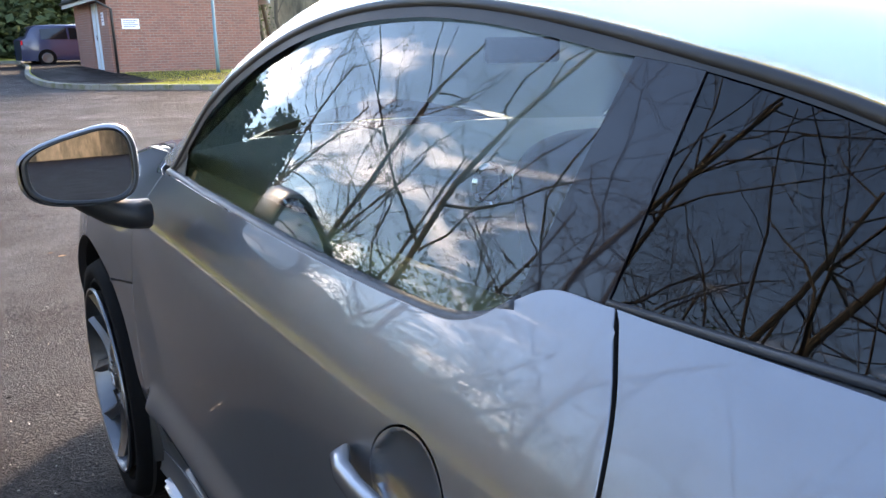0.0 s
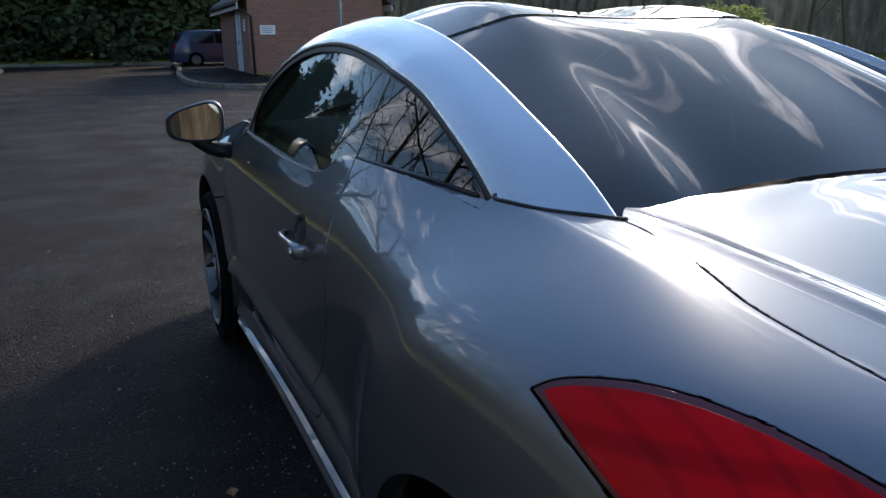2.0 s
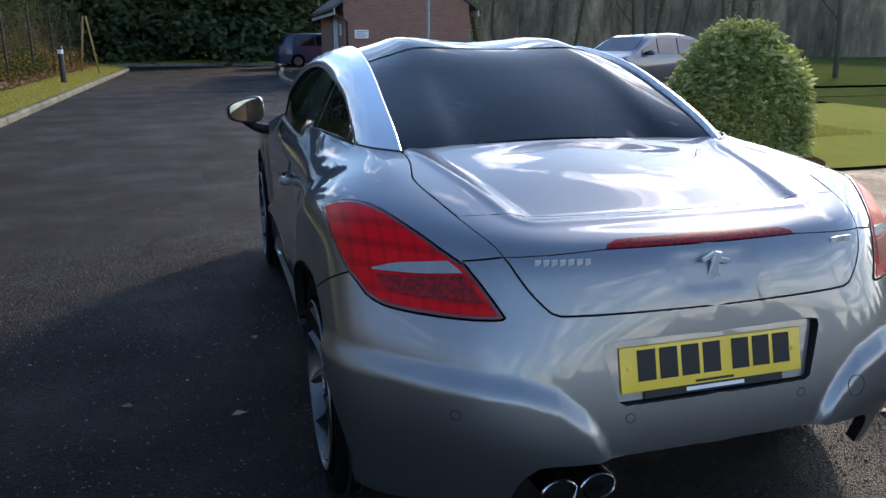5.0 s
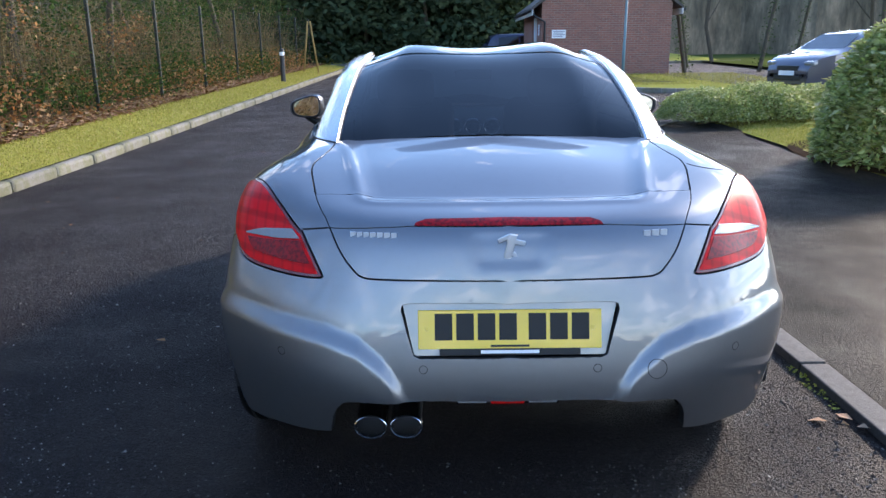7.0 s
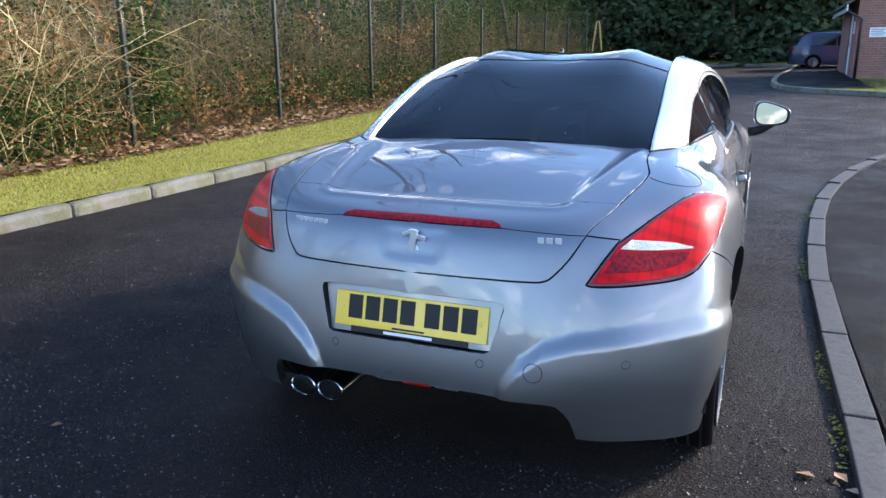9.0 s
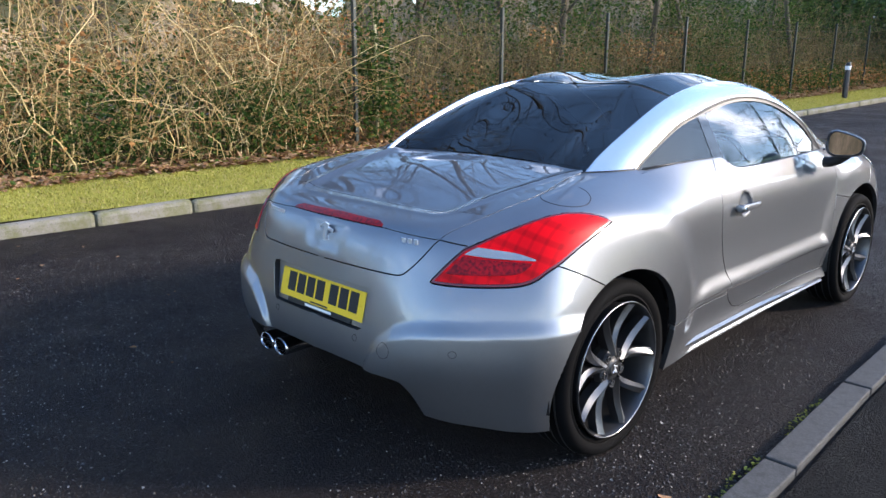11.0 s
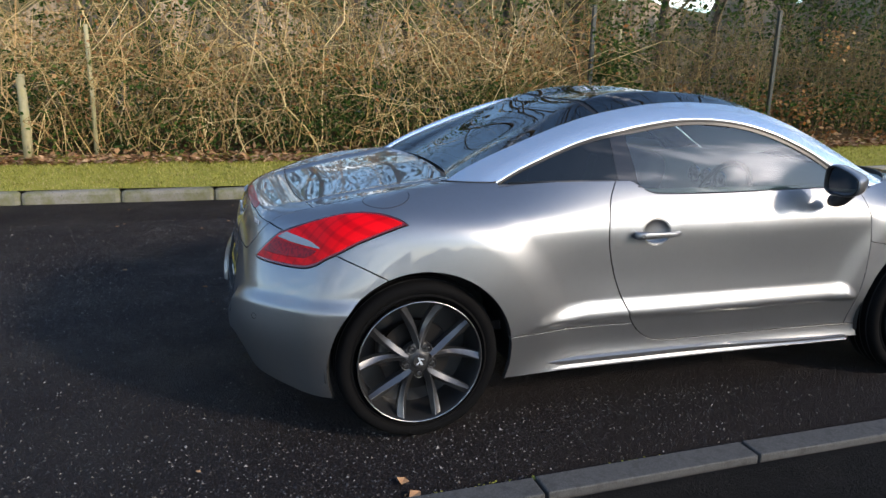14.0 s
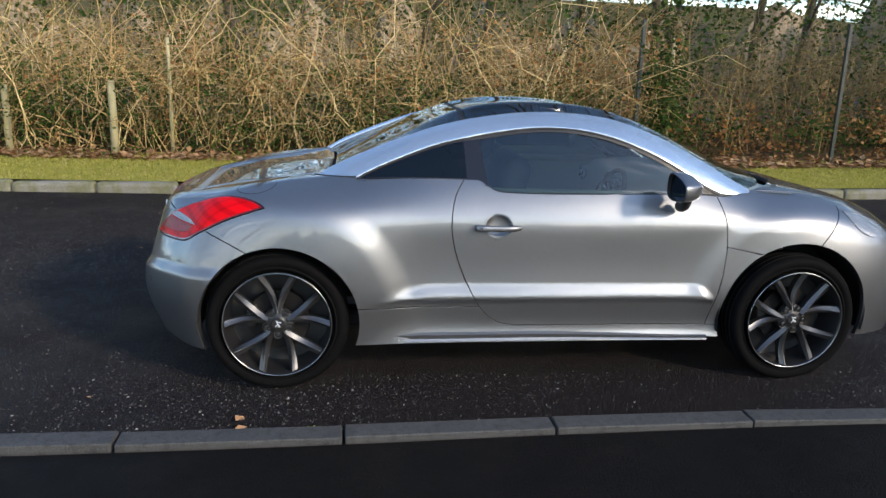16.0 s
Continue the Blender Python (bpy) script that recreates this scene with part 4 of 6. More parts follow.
# ---- door handles ----
for mir in (1, -1):
    d = door_r if mir > 0 else door_l
    x = .869
    bar = bmesh.new()
    prev = None
    for y, cx, hw, hh in ((.930, .006, .006, .012), (.932, .016, .016, .0155), (.940, .021, .019, .0165), (.985, .026, .012, .0155), (1.03, .029, .009, .0135), (1.08, .029, .009, .0125), (1.12, .025, .010, .0115), (1.145, .015, .012, .0105), (1.156, .006, .008, .007)):
        rim_pts = [bar.verts.new((x + cx + hw * abs(math.cos(a)) ** .6 * (1 if math.cos(a) > 0 else -1), y, .806 + hh * abs(math.sin(a)) ** .6 * (1 if math.sin(a) > 0 else -1))) for a in np.linspace(0, 2 * math.pi, 16, endpoint=False)]
        if prev:
            for i in range(16):
                bar.faces.new((prev[i], prev[(i + 1) % 16], rim_pts[(i + 1) % 16], rim_pts[i]))
        else:
            bar.faces.new(rim_pts)
        prev = rim_pts
    bar.faces.new(prev)
    bmesh.ops.recalc_face_normals(bar, faces=bar.faces)
    h = part("handle", bar, PAINT, d, "silver pull handle over a hollow", True, 60)
    lock = part("lock", lathe([(0, -.002), (.004, -.002), (.0045, .002), (.0085, .002), (.0095, -.002)], 20, "x"), CHROME, d)
    lock.location = (x + .0395, .955, .806)
    if mir < 0:
        for o in (h, lock):
            o.data.transform(Matrix.Diagonal((-1, 1, 1, 1)))
            o.data.flip_normals()
        lock.location.x *= -1


# ---- door mirrors ----
def mirror_unit(side):
    base = new("door_mirror")
    base.parent = car
    base["label"] = "silver door mirror on a black foot"
    def outline(a, grow=1.0):
        """Rounded wedge seen from behind: a tall inner end, a low outer end."""
        c, q = math.cos(a), math.sin(a)
        x = .106 * abs(c) ** .66 * (1 if c > 0 else -1)
        h = abs(q) ** .62
        top, low = .088 - .050 * (x + .1) / .2, -.074 + .010 * (x + .1) / .2
        return x * grow, (h * top if q > 0 else h * -low * -1) * grow
    bm = bmesh.new()
    rings = []
    for y, k in ((-.026, .93), (-.022, .985), (-.008, 1.0), (.02, .985), (.050, .93), (.080, .80), (.098, .58), (.106, .30)):
        rings.append([bm.verts.new((outline(a, k)[0] - .25 * y, y, outline(a, k)[1])) for a in np.linspace(0, 2 * math.pi, 40, endpoint=False)])
    for a, b in zip(rings, rings[1:]):
        for i in range(40):
            bm.faces.new((a[i], a[(i + 1) % 40], b[(i + 1) % 40], b[i]))
    bm.faces.new(rings[-1])
    bmesh.ops.recalc_face_normals(bm, faces=bm.faces)
    shell = part("shell", bm, PAINT, base, "", True, 50)
    g = bmesh.new()
    # the glass tilts upwards in its black surround
    g.faces.new([g.verts.new((outline(a, .87)[0], -.011 + .055 * outline(a, .87)[1], outline(a, .87)[1])) for a in np.linspace(0, 2 * math.pi, 48, endpoint=False)])
    r = bmesh.new()
    loops = [[r.verts.new((outline(a, k)[0], y, outline(a, k)[1])) for a in np.linspace(0, 2 * math.pi, 48, endpoint=False)] for k, y in ((.95, -.0235), (.90, -.0245), (.855, -.021), (.84, -.001))]
    for la, lb in zip(loops, loops[1:]):
        for i in range(48):
            r.faces.new((la[i], la[(i + 1) % 48], lb[(i + 1) % 48], lb[i]))
    rim = part("rim", r, BLACK_TRIM, base)
    glass_ob = part("mirror_face", g, MIRROR, base, "mirror glass")
    foot_m = part("foot", tube_bm([(-.128, .060, -.112), (-.09, .055, -.108), (-.05, .05, -.094), (-.01, .04, -.068), (.02, .035, -.045)], .030, 12, .85), BLACK_TRIM, base, "black mirror foot", True)
    for o in (rim, glass_ob):
        if o.data.polygons[0].normal.y > 0:
            o.data.flip_normals()
    shell.rotation_euler = rim.rotation_euler = glass_ob.rotation_euler = (0, 0, radians(5))
    if side < 0:
        for o in base.children:
            o.data.transform(Matrix.Diagonal((-1, 1, 1, 1)))
            o.data.flip_normals()
            o.rotation_euler = (0, 0, radians(-5)) if o.name.split(".")[0] != "foot" else (0, 0, 0)
    base.location, base.scale = (side * .990, 1.88, 1.028), (.86, .95, .94)
    return base


mirror_unit(1)
mirror_unit(-1)


# ---- wheels ----
def build_wheel():
    w = new("wheel")
    w.parent = car
    w["label"] = "ten-spoke grey alloy wheel with a low tyre"
    T = [(.244, .030), (.250, .045), (.262, .062), (.271, .0665), (.273, .070), (.278, .070), (.281, .0675), (.295, .075), (.318, .074), (.329, .060), (.3345, .045)]
    prof = T + [(.335, .0)] + [(r, -x) for r, x in T[::-1]]
    tyre = part("tyre", lathe([(r, x * 1.28) for r, x in prof], 96, "x"), RUBBER, w, "black low-profile tyre", True, 60)
    grooves = bmesh.new()
    for gx in (-.06, -.02, .02, .06):
        g = lathe([(.3352, gx - .004), (.3358, gx - .004), (.3358, gx + .004), (.3352, gx + .004)], 72, "x")
        me = bpy.data.meshes.new("t")
        g.to_mesh(me)
        g.free()
        grooves.from_mesh(me)
        bpy.data.meshes.remove(me)
    part("tread_groove", grooves, GAP, tyre)
    rim = part("rim", lathe([(.252, .092), (.257, .098), (.2560, .1025), (.2525, .1025), (.2495, .096), (.247, .086), (.241, .05), (.238, .0), (.236, -.06)], 96, "x"), ALLOY, w, "polished rim lip", True, 40)
    part("rim_edge", lathe([(.2520, .1030), (.2532, .1042), (.2552, .1042), (.2562, .1030)], 96, "x"), RIM_EDGE, rim, "bright machined rim edge", True)
    part("wheel_back", lathe([(.236, -.06), (0.05, -.065)], 64, "x"), ALLOY_DARK, rim, "", True)
    for k in range(5):
        th = radians(-90 + 72 * k)
        for sgn in (-1, 1):
            bm = bmesh.new()
            prev = None
            for q in range(13):
                t = q / 12
                r = .050 + t * (.2455 - .050)
                a = th + sgn * radians(31 - 17 * t + 3.5 * t * t)
                wdt = .0105 + .003 * math.sin(math.pi * t) + .0075 * t
                x_top = .080 - .018 * math.sin(math.pi * t) + .014 * t
                er, et = Vector((0, math.cos(a), math.sin(a))), Vector((0, -math.sin(a), math.cos(a)))
                c = er * r
                side = .7 - 1.1 * t   # the crest crosses over the blade towards the rim
                ring = [bm.verts.new(c + et * sgn * w + Vector((h, 0, 0))) for w, h in ((-wdt, x_top - .009), (wdt * side - .0015, x_top + .006), (wdt * side + .0015, x_top + .006), (wdt * (side + 1) * .5 + .001, x_top - .003), (wdt, x_top - .008), (wdt * .7, x_top - .050), (-wdt * .7, x_top - .050))]
                if prev:
                    for i in range(7):
                        bm.faces.new((prev[i], prev[(i + 1) % 7], ring[(i + 1) % 7], ring[i]))
                prev = ring
            bmesh.ops.recalc_face_normals(bm, faces=bm.faces)
            part("spoke", bm, ALLOY, w, "", True, 30)
    part("hub", lathe([(0, .080), (.030, .080), (.034, .077), (.040, .074), (.062, .071), (.073, .066), (.076, .04)], 40, "x"), ALLOY_DARK, w, "", True, 35)
    cap = part("centre_cap", lathe([(0, .0845), (.026, .084), (.030, .0795)], 28, "x"), BLACK_TRIM, w, "", True, 35)
    for dy, dz, hgt, turn in ((0, 0, .036, 20), (.007, .008, .020, 75), (-.006, -.009, .018, -50), (.008, -.009, .018, 30)):
        part("cap_badge", box_bm((.003, .005, hgt), (.0848, dy, dz), .001, 1, Matrix.Rotation(radians(turn), 4, "X")), SATIN, cap)
    for k in range(5):
        a = radians(-90 + 72 * k)
        part("bolt_ring", lathe([(.0150, .070), (.0165, .0765), (.0185, .0770), (.0205, .068)], 20, "x"), ALLOY, w, "", True, 35).location = (0, .057 * math.cos(a), .057 * math.sin(a))
        b = part("wheel_bolt", lathe([(0, .080), (.006, .080), (.008, .084), (.011, .083), (.012, .072), (.0155, .0765), (.0165, .070)], 14, "x"), ALLOY_DARK, w, "", True, 35)
        b.location = (-.004, .057 * math.cos(a), .057 * math.sin(a))
    part("brake_disc", lathe([(.07, .012), (.148, .012), (.150, .008), (.150, -.014), (.07, -.014)], 64, "x", True), STEEL, w, "", True, 35)
    part("caliper", box_bm((.06, .06, .12), (-.012, -.128, .02), .014, 3), CALIPER, w, "", True)
    return w


wheel = build_wheel()
WX = .800
wheel.matrix_basis = pose(WX, 0, .335)
for x, y, rz in ((WX, 2.612, 0), (-WX, 0, 180), (-WX, 2.612, 180)):
    copy_thing(wheel, pose(x, y, .335, 12 if y > 1 else 20, 0, rz))
# wheel wells
for wy, r in ((.008, .40), (2.608, .415)):
    for s in (1, -1):
        bm = bmesh.new()
        prev = None
        for a in np.linspace(-10, 190, 30):
            ca, sa = math.cos(radians(a)), math.sin(radians(a))
            ring = [bm.verts.new((s * x, wy + rr * ca, .34 + rr * sa)) for x, rr in ((.874, r - .012), (.83, r), (.52, r), (.52, .02))]
            if prev:
                for i in range(3):
                    bm.faces.new((prev[i], prev[i + 1], ring[i + 1], ring[i]))
            prev = ring
        part("wheel_well", bm, BLACK_TRIM, car, "", True, 40)

# ---- inside the car ----
for s in (1, -1):
    seat = new("seat")
    seat.parent = car
    seat["label"] = "black leather front seat"
    part("cushion", box_bm((.48, .50, .16), (s * .36, 1.42, .52), .06, 4), SEAT_MAT, seat, "", True)
    part("backrest", box_bm((.47, .16, .60), (s * .36, 1.13, .82), .07, 4, Matrix.Rotation(radians(-16), 4, "X")), SEAT_MAT, seat, "", True)
    part("headrest", box_bm((.27, .11, .18), (s * .36, 1.03, 1.165), .05, 4, Matrix.Rotation(radians(-12), 4, "X")), SEAT_MAT, seat, "", True)
    part("door_card", box_bm((.05, 1.20, .52), (s * .775, 1.58, .68), .02, 2), TRIM_GREY, car, "grey-green inner door trim", True)
    part("door_top", tube_bm([(s * .752, 1.02, .958), (s * .752, 1.5, .953), (s * .745, 2.1, .950)], .024, 10), TRIM_GREY, car, "", True)
part("rear_bench", box_bm((1.1, .45, .42), (0, .55, .66), .08, 4), SEAT_MAT, car, "", True)
part("parcel_shelf", box_bm((1.15, .35, .04), (0, .37, .955), .015, 2), SEAT_MAT, car, "", True)
part("cabin_floor", box_bm((1.45, 2.2, .04), (0, 1.4, .40), .0), SEAT_MAT, car)
dash = bmesh.new()
prof = [(1.98, .62), (1.93, .80), (1.95, .90), (2.02, .955), (2.25, .975), (2.60, .965), (2.60, .60)]
rows = []
for x in np.linspace(-.72, .72, 25):
    hood = .045 * math.exp(-((x - .36) / .17) ** 2)
    rows.append([dash.verts.new((x, y - (.03 * (1 - (x / .72) ** 2) if y < 2.1 else 0), z + (hood if .88 < z and y < 2.2 else 0))) for y, z in prof])
for a, b in zip(rows, rows[1:]):
    for i in range(len(prof) - 1):
        dash.faces.new((a[i], a[i + 1], b[i + 1], b[i]))
bmesh.ops.recalc_face_normals(dash, faces=dash.faces)
dashboard = part("dashboard", dash, DASH_MAT, car, "moulded dashboard, coloured pale grey as if washed by sunlight", True, 50)
for x, z in ((-.62, .87), (-.115, .895), (0.0, .895), (.115, .895), (.62, .87)):
    v = part("air_vent", lathe([(0, .02), (.036, .02), (.040, -.004), (.047, -.010), (.054, 0)], 32, "y"), CHROME, dashboard, "round air vent", True, 35)
    v.location = (x, 1.905, z)
    core = part("vent_core", lathe([(0, .0), (.010, -.001), (.012, .006), (.036, .012)], 24, "y"), BLACK_TRIM, v, "", True, 35)
    for dz in (-.018, 0, .018):
        part("vent_slat", box_bm((.066, .010, .002), (0, .006, dz), 0, 1), BLACK_TRIM, v)
wheel_st = part("steering_wheel", lathe([(.178 + .014 * math.cos(a), .014 * math.sin(a)) for a in np.linspace(0, 2 * math.pi, 10, endpoint=False)], 40, "y", True), SEAT_MAT, car, "black steering wheel", True)
wheel_st.location, wheel_st.rotation_euler = (.36, 1.74, .86), (radians(-24), 0, 0)
part("steering_boss", box_bm((.16, .05, .11), (0, .03, 0), .02, 3), SEAT_MAT, wheel_st, "", True)
for a in (0, 180, -90):
    part("steering_spoke", box_bm((.12, .015, .03), (.11 * math.cos(radians(a)), .02, .11 * math.sin(radians(a))), .005, 2, Matrix.Rotation(-radians(a), 4, "Y")), SEAT_MAT, wheel_st, "", True)
part("rear_view_mirror", box_bm((.22, .03, .06), (0, 1.93, 1.20), .012, 3), BLACK_TRIM, car, "", True)

# ---- ground ----
def rise(y):
    """The road climbs gently past the car."""
    y = np.asarray(y, float)
    return .02 * (np.log1p(np.exp(np.clip((y - 4.5) * .9, -40, 40))) / .9)


def lift_bm(bm, extra=0.0):
    for v in bm.verts:
        v.co.z += float(rise(v.co.y)) + extra
    return bm


def strip_mesh(lines, zs=None):
    """A sheet between lines of equal length, following the ground; lines hold (x, y, z over ground)."""
    L = np.array(lines, float)
    L[..., 2] += rise(L[..., 1])
    a, b = L.shape[:2]
    faces = [(i * b + j, (i + 1) * b + j, (i + 1) * b + j + 1, i * b + j + 1) for i in range(a - 1) for j in range(b - 1)]
    return L.reshape(-1, 3), faces


def sheet_ground(name, lines, mat, label="", kind="structure", parent=None):
    v, f = strip_mesh(lines)
    me = mesh_of(name, v, f, mat)
    up = sum(p.normal.z for p in me.polygons)
    if up < 0:
        me.flip_normals()
    ob = obj(name, me, parent)
    return tagged(ob, label, "", "", kind) if parent is None else ob


def make_asphalt(name, low, high, chip, rough, chips=.72, gloss=.18, grain=2.2):
    m = material(name, low, rough)
    m.node_tree.nodes["Principled BSDF"].inputs["Specular IOR Level"].default_value = gloss
    fine = tex(m, "ShaderNodeTexNoise", 120, 5, .8)
    grit = tex(m, "ShaderNodeTexVoronoi", 85)
    big = tex(m, "ShaderNodeTexNoise", 1.3, 5, .6)
    mid = tex(m, "ShaderNodeTexNoise", 9, 5, .6)
    base = mix(m, big.outputs[0], low, high)
    base = mix(m, ramp(m, mid.outputs[0], [(.4, (0,) * 3), (.65, (.6,) * 3)]), base, high)
    stone = ramp(m, grit.outputs["Color"], [(chips, (0,) * 3), (chips + .12, (1,) * 3)])
    near = ramp(m, grit.outputs["Distance"], [(.26, (1,) * 3), (.42, (0,) * 3)])
    fac = mix(m, 1.0, stone, near, "MULTIPLY")
    col = mix(m, fac, base, chip)
    col = mix(m, ramp(m, fine.outputs[0], [(.50, (0,) * 3), (.70, (.9,) * 3)]), col, tuple(grain * c for c in high), "MIX")
    col = mix(m, ramp(m, fine.outputs[0], [(.32, (.8,) * 3), (.46, (0,) * 3)]), col, tuple(.3 * c for c in low), "MIX")
    col = mix(m, 1.0, col, ramp(m, grit.outputs["Color"], [(.15, (.35,) * 3), (.5, (.9,) * 3), (.9, (2.0,) * 3)]), "MULTIPLY")
    wet = ramp(m, big.outputs[0], [(.35, (rough - .16,) * 3), (.7, (rough + .12,) * 3)])
    return put(m, col, wet, grit.outputs["Distance"], 1.0, .022)


ASPHALT = make_asphalt("road_asphalt", (.0028, .0022, .0026), (.0070, .0054, .0060), (.34, .325, .33), .64, .85, .16, 4.6)
PAVING = make_asphalt("pavement_asphalt", (.0014, .0014, .0018), (.0030, .0030, .0036), (.07, .07, .07), .62, .965, .09)


def make_stone():
    m = material("kerb_concrete", (.30, .29, .27), .85)
    a = tex(m, "ShaderNodeTexNoise", 7, 6, .7)
    b = tex(m, "ShaderNodeTexVoronoi", 60)
    info = m.node_tree.nodes.new("ShaderNodeObjectInfo")
    col = mix(m, a.outputs[0], (.030, .029, .026), (.105, .10, .09))
    col = mix(m, ramp(m, b.outputs["Color"], [(.60, (0,) * 3), (.80, (.9,) * 3)]), col, (.22, .21, .185))
    moss = tex(m, "ShaderNodeTexNoise", 3.1, 6, .72)
    col = mix(m, ramp(m, moss.outputs[0], [(.46, (0,) * 3), (.62, (.75,) * 3)]), col, (.11, .115, .035))
    tone = ramp(m, info.outputs["Random"], [(0, (.75,) * 3), (1, (.95,) * 3)])
    col = mix(m, 1.0, col, tone, "MULTIPLY")
    return put(m, col, None, b.outputs["Distance"], .5, .004)


STONE = make_stone()


def make_flat_stone():
    m = material("edging_concrete", (.2, .2, .2), .8)
    a = tex(m, "ShaderNodeTexNoise", 5, 6, .7)
    b = tex(m, "ShaderNodeTexNoise", 140, 3, .6)
    col = mix(m, a.outputs[0], (.020, .021, .022), (.052, .053, .053))
    col = mix(m, ramp(m, b.outputs[0], [(.4, (0,) * 3), (.75, (.5,) * 3)]), col, (.10, .10, .097))
    st = tex(m, "ShaderNodeTexNoise", 22, 6, .75)
    col = mix(m, ramp(m, st.outputs[0], [(.50, (0,) * 3), (.62, (.75,) * 3)]), col, (.022, .022, .022))
    return put(m, col, None, b.outputs[0], .4, .003)


EDGING = make_flat_stone()


def make_grass_ground():
    m = material("grass_soil", (.1, .13, .02), .9)
    a = tex(m, "ShaderNodeTexNoise", 2.2, 6, .65)
    b = tex(m, "ShaderNodeTexNoise", 45, 4, .7)
    patches = tex(m, "ShaderNodeTexNoise", 5.5, 5, .7)
    col = mix(m, a.outputs[0], (.24, .245, .045), (.37, .34, .09))
    col = mix(m, ramp(m, patches.outputs[0], [(.52, (0,) * 3), (.70, (.8,) * 3)]), col, (.36, .27, .12))
    col = mix(m, ramp(m, b.outputs[0], [(.45, (0,) * 3), (.70, (.8,) * 3)]), col, (.17, .19, .035))
    return put(m, col, None, b.outputs[0], .8, .02)


LAWN = make_grass_ground()
# far lawn lies in shade; the shade is put into this darker grass colour
LAWN_SHADE = material("shade_toned_grass", (.05, .06, .02), .9)
_l = tex(LAWN_SHADE, "ShaderNodeTexNoise", 1.2, 6, .65)
put(LAWN_SHADE, mix(LAWN_SHADE, _l.outputs[0], (.05, .065, .018), (.10, .115, .035)))


def island(name, colours, rough=.7, glow=0.0):
    """A material whose colour varies from piece to piece of a joined mesh; glow: how much light passes through."""
    m = material(name, colours[0], rough)
    g = m.node_tree.nodes.new("ShaderNodeNewGeometry")
    n = len(colours)
    col = ramp(m, g.outputs["Random Per Island"], [(i / max(1, n - 1), c) for i, c in enumerate(colours)])
    put(m, col)
    if glow:
        nt = m.node_tree
        tr = nt.nodes.new("ShaderNodeBsdfTranslucent")
        nt.links.new(col, tr.inputs["Color"])
        mx = nt.nodes.new("ShaderNodeMixShader")
        mx.inputs[0].default_value = glow
        nt.links.new(nt.nodes["Principled BSDF"].outputs[0], mx.inputs[1])
        nt.links.new(tr.outputs[0], mx.inputs[2])
        nt.links.new(mx.outputs[0], nt.nodes["Material Output"].inputs["Surface"])
    return m


BLADES = island("grass_blades", [(.17, .185, .04), (.31, .30, .065), (.43, .385, .11), (.23, .24, .05), (.50, .42, .19)], .6, .35)
TWIG = island("twigs", [(.50, .36, .15), (.16, .10, .045), (.42, .30, .12), (.07, .05, .025), (.72, .57, .31), (.30, .20, .09), (.13, .11, .05), (.60, .46, .22), (.36, .19, .09)], .75)
# twig colours again, darkened to stand for shade deep in the thicket
TWIG_DARK = island("shade_toned_twigs", [(.15, .10, .05), (.24, .17, .08), (.09, .07, .04), (.30, .22, .11), (.16, .145, .06)], .8)
DEAD = island("dead_leaves", [(.24, .10, .03), (.34, .18, .07), (.16, .07, .03), (.42, .27, .13), (.20, .11, .06)], .7, .3)
PALE_LEAF = island("pale_fallen_leaves", [(.55, .36, .22), (.48, .24, .10), (.62, .45, .32)], .7, .2)
IVY = island("ivy_leaves", [(.012, .030, .008), (.04, .075, .018), (.07, .11, .025), (.025, .05, .02), (.10, .13, .035)], .6, .3)
LITTER = island("leaf_litter", [(.20, .10, .05), (.32, .19, .10), (.13, .07, .04), (.40, .27, .16), (.24, .14, .08)], .8)
SHRUB = island("shrub_leaves", [(.20, .26, .06), (.34, .38, .10), (.48, .50, .18), (.13, .19, .04), (.62, .58, .30)], .45, .4)
CONIFER = island("dark_foliage", [(.028, .046, .025), (.046, .068, .034), (.070, .092, .046), (.036, .054, .032)], .7)
BARK = material("bark", (.13, .10, .07), .9)
_b = tex(BARK, "ShaderNodeTexNoise", 14, 6, .7, stretch=(1, 1, .25))
put(BARK, mix(BARK, _b.outputs[0], (.03, .025, .018), (.11, .09, .06)), None, _b.outputs[0], .7, .02)
SOIL = material("soil", (.05, .035, .025), .95)
_s = tex(SOIL, "ShaderNodeTexNoise", 18, 6, .7)
put(SOIL, mix(SOIL, _s.outputs[0], (.025, .018, .013), (.085, .058, .038)), None, _s.outputs[0], .8, .03)
WOOD_FLOOR = material("woodland_floor", (.07, .05, .03), .95)
_w = tex(WOOD_FLOOR, "ShaderNodeTexNoise", 6, 6, .7)
put(WOOD_FLOOR, mix(WOOD_FLOOR, _w.outputs[0], (.035, .028, .016), (.13, .085, .045)), None, _w.outputs[0], .8, .04)
FIELD = material("far_field", (.12, .13, .06), .95)
_f = tex(FIELD, "ShaderNodeTexNoise", .15, 6, .6)
put(FIELD, mix(FIELD, _f.outputs[0], (.055, .055, .028), (.11, .095, .05)))

for _m in (LAWN, LAWN_SHADE, SOIL, WOOD_FLOOR, FIELD, BLADES, TWIG, TWIG_DARK, DEAD, LITTER, IVY, CONIFER):
    _m.node_tree.nodes["Principled BSDF"].inputs["Specular IOR Level"].default_value = 0

# road: one sheet to the horizon, bent up to the rise past the car
ys = np.concatenate([[-600, -120, -30], np.arange(-12, 45, 1.5), [60, 90, 140, 600]])
xs = np.array([-600, -80, -20, -7, -4, -2, 0, 2, 4, 7, 12, 20, 80, 600.0])


def ground_z(y):
    return min(float(rise(y)), .72)


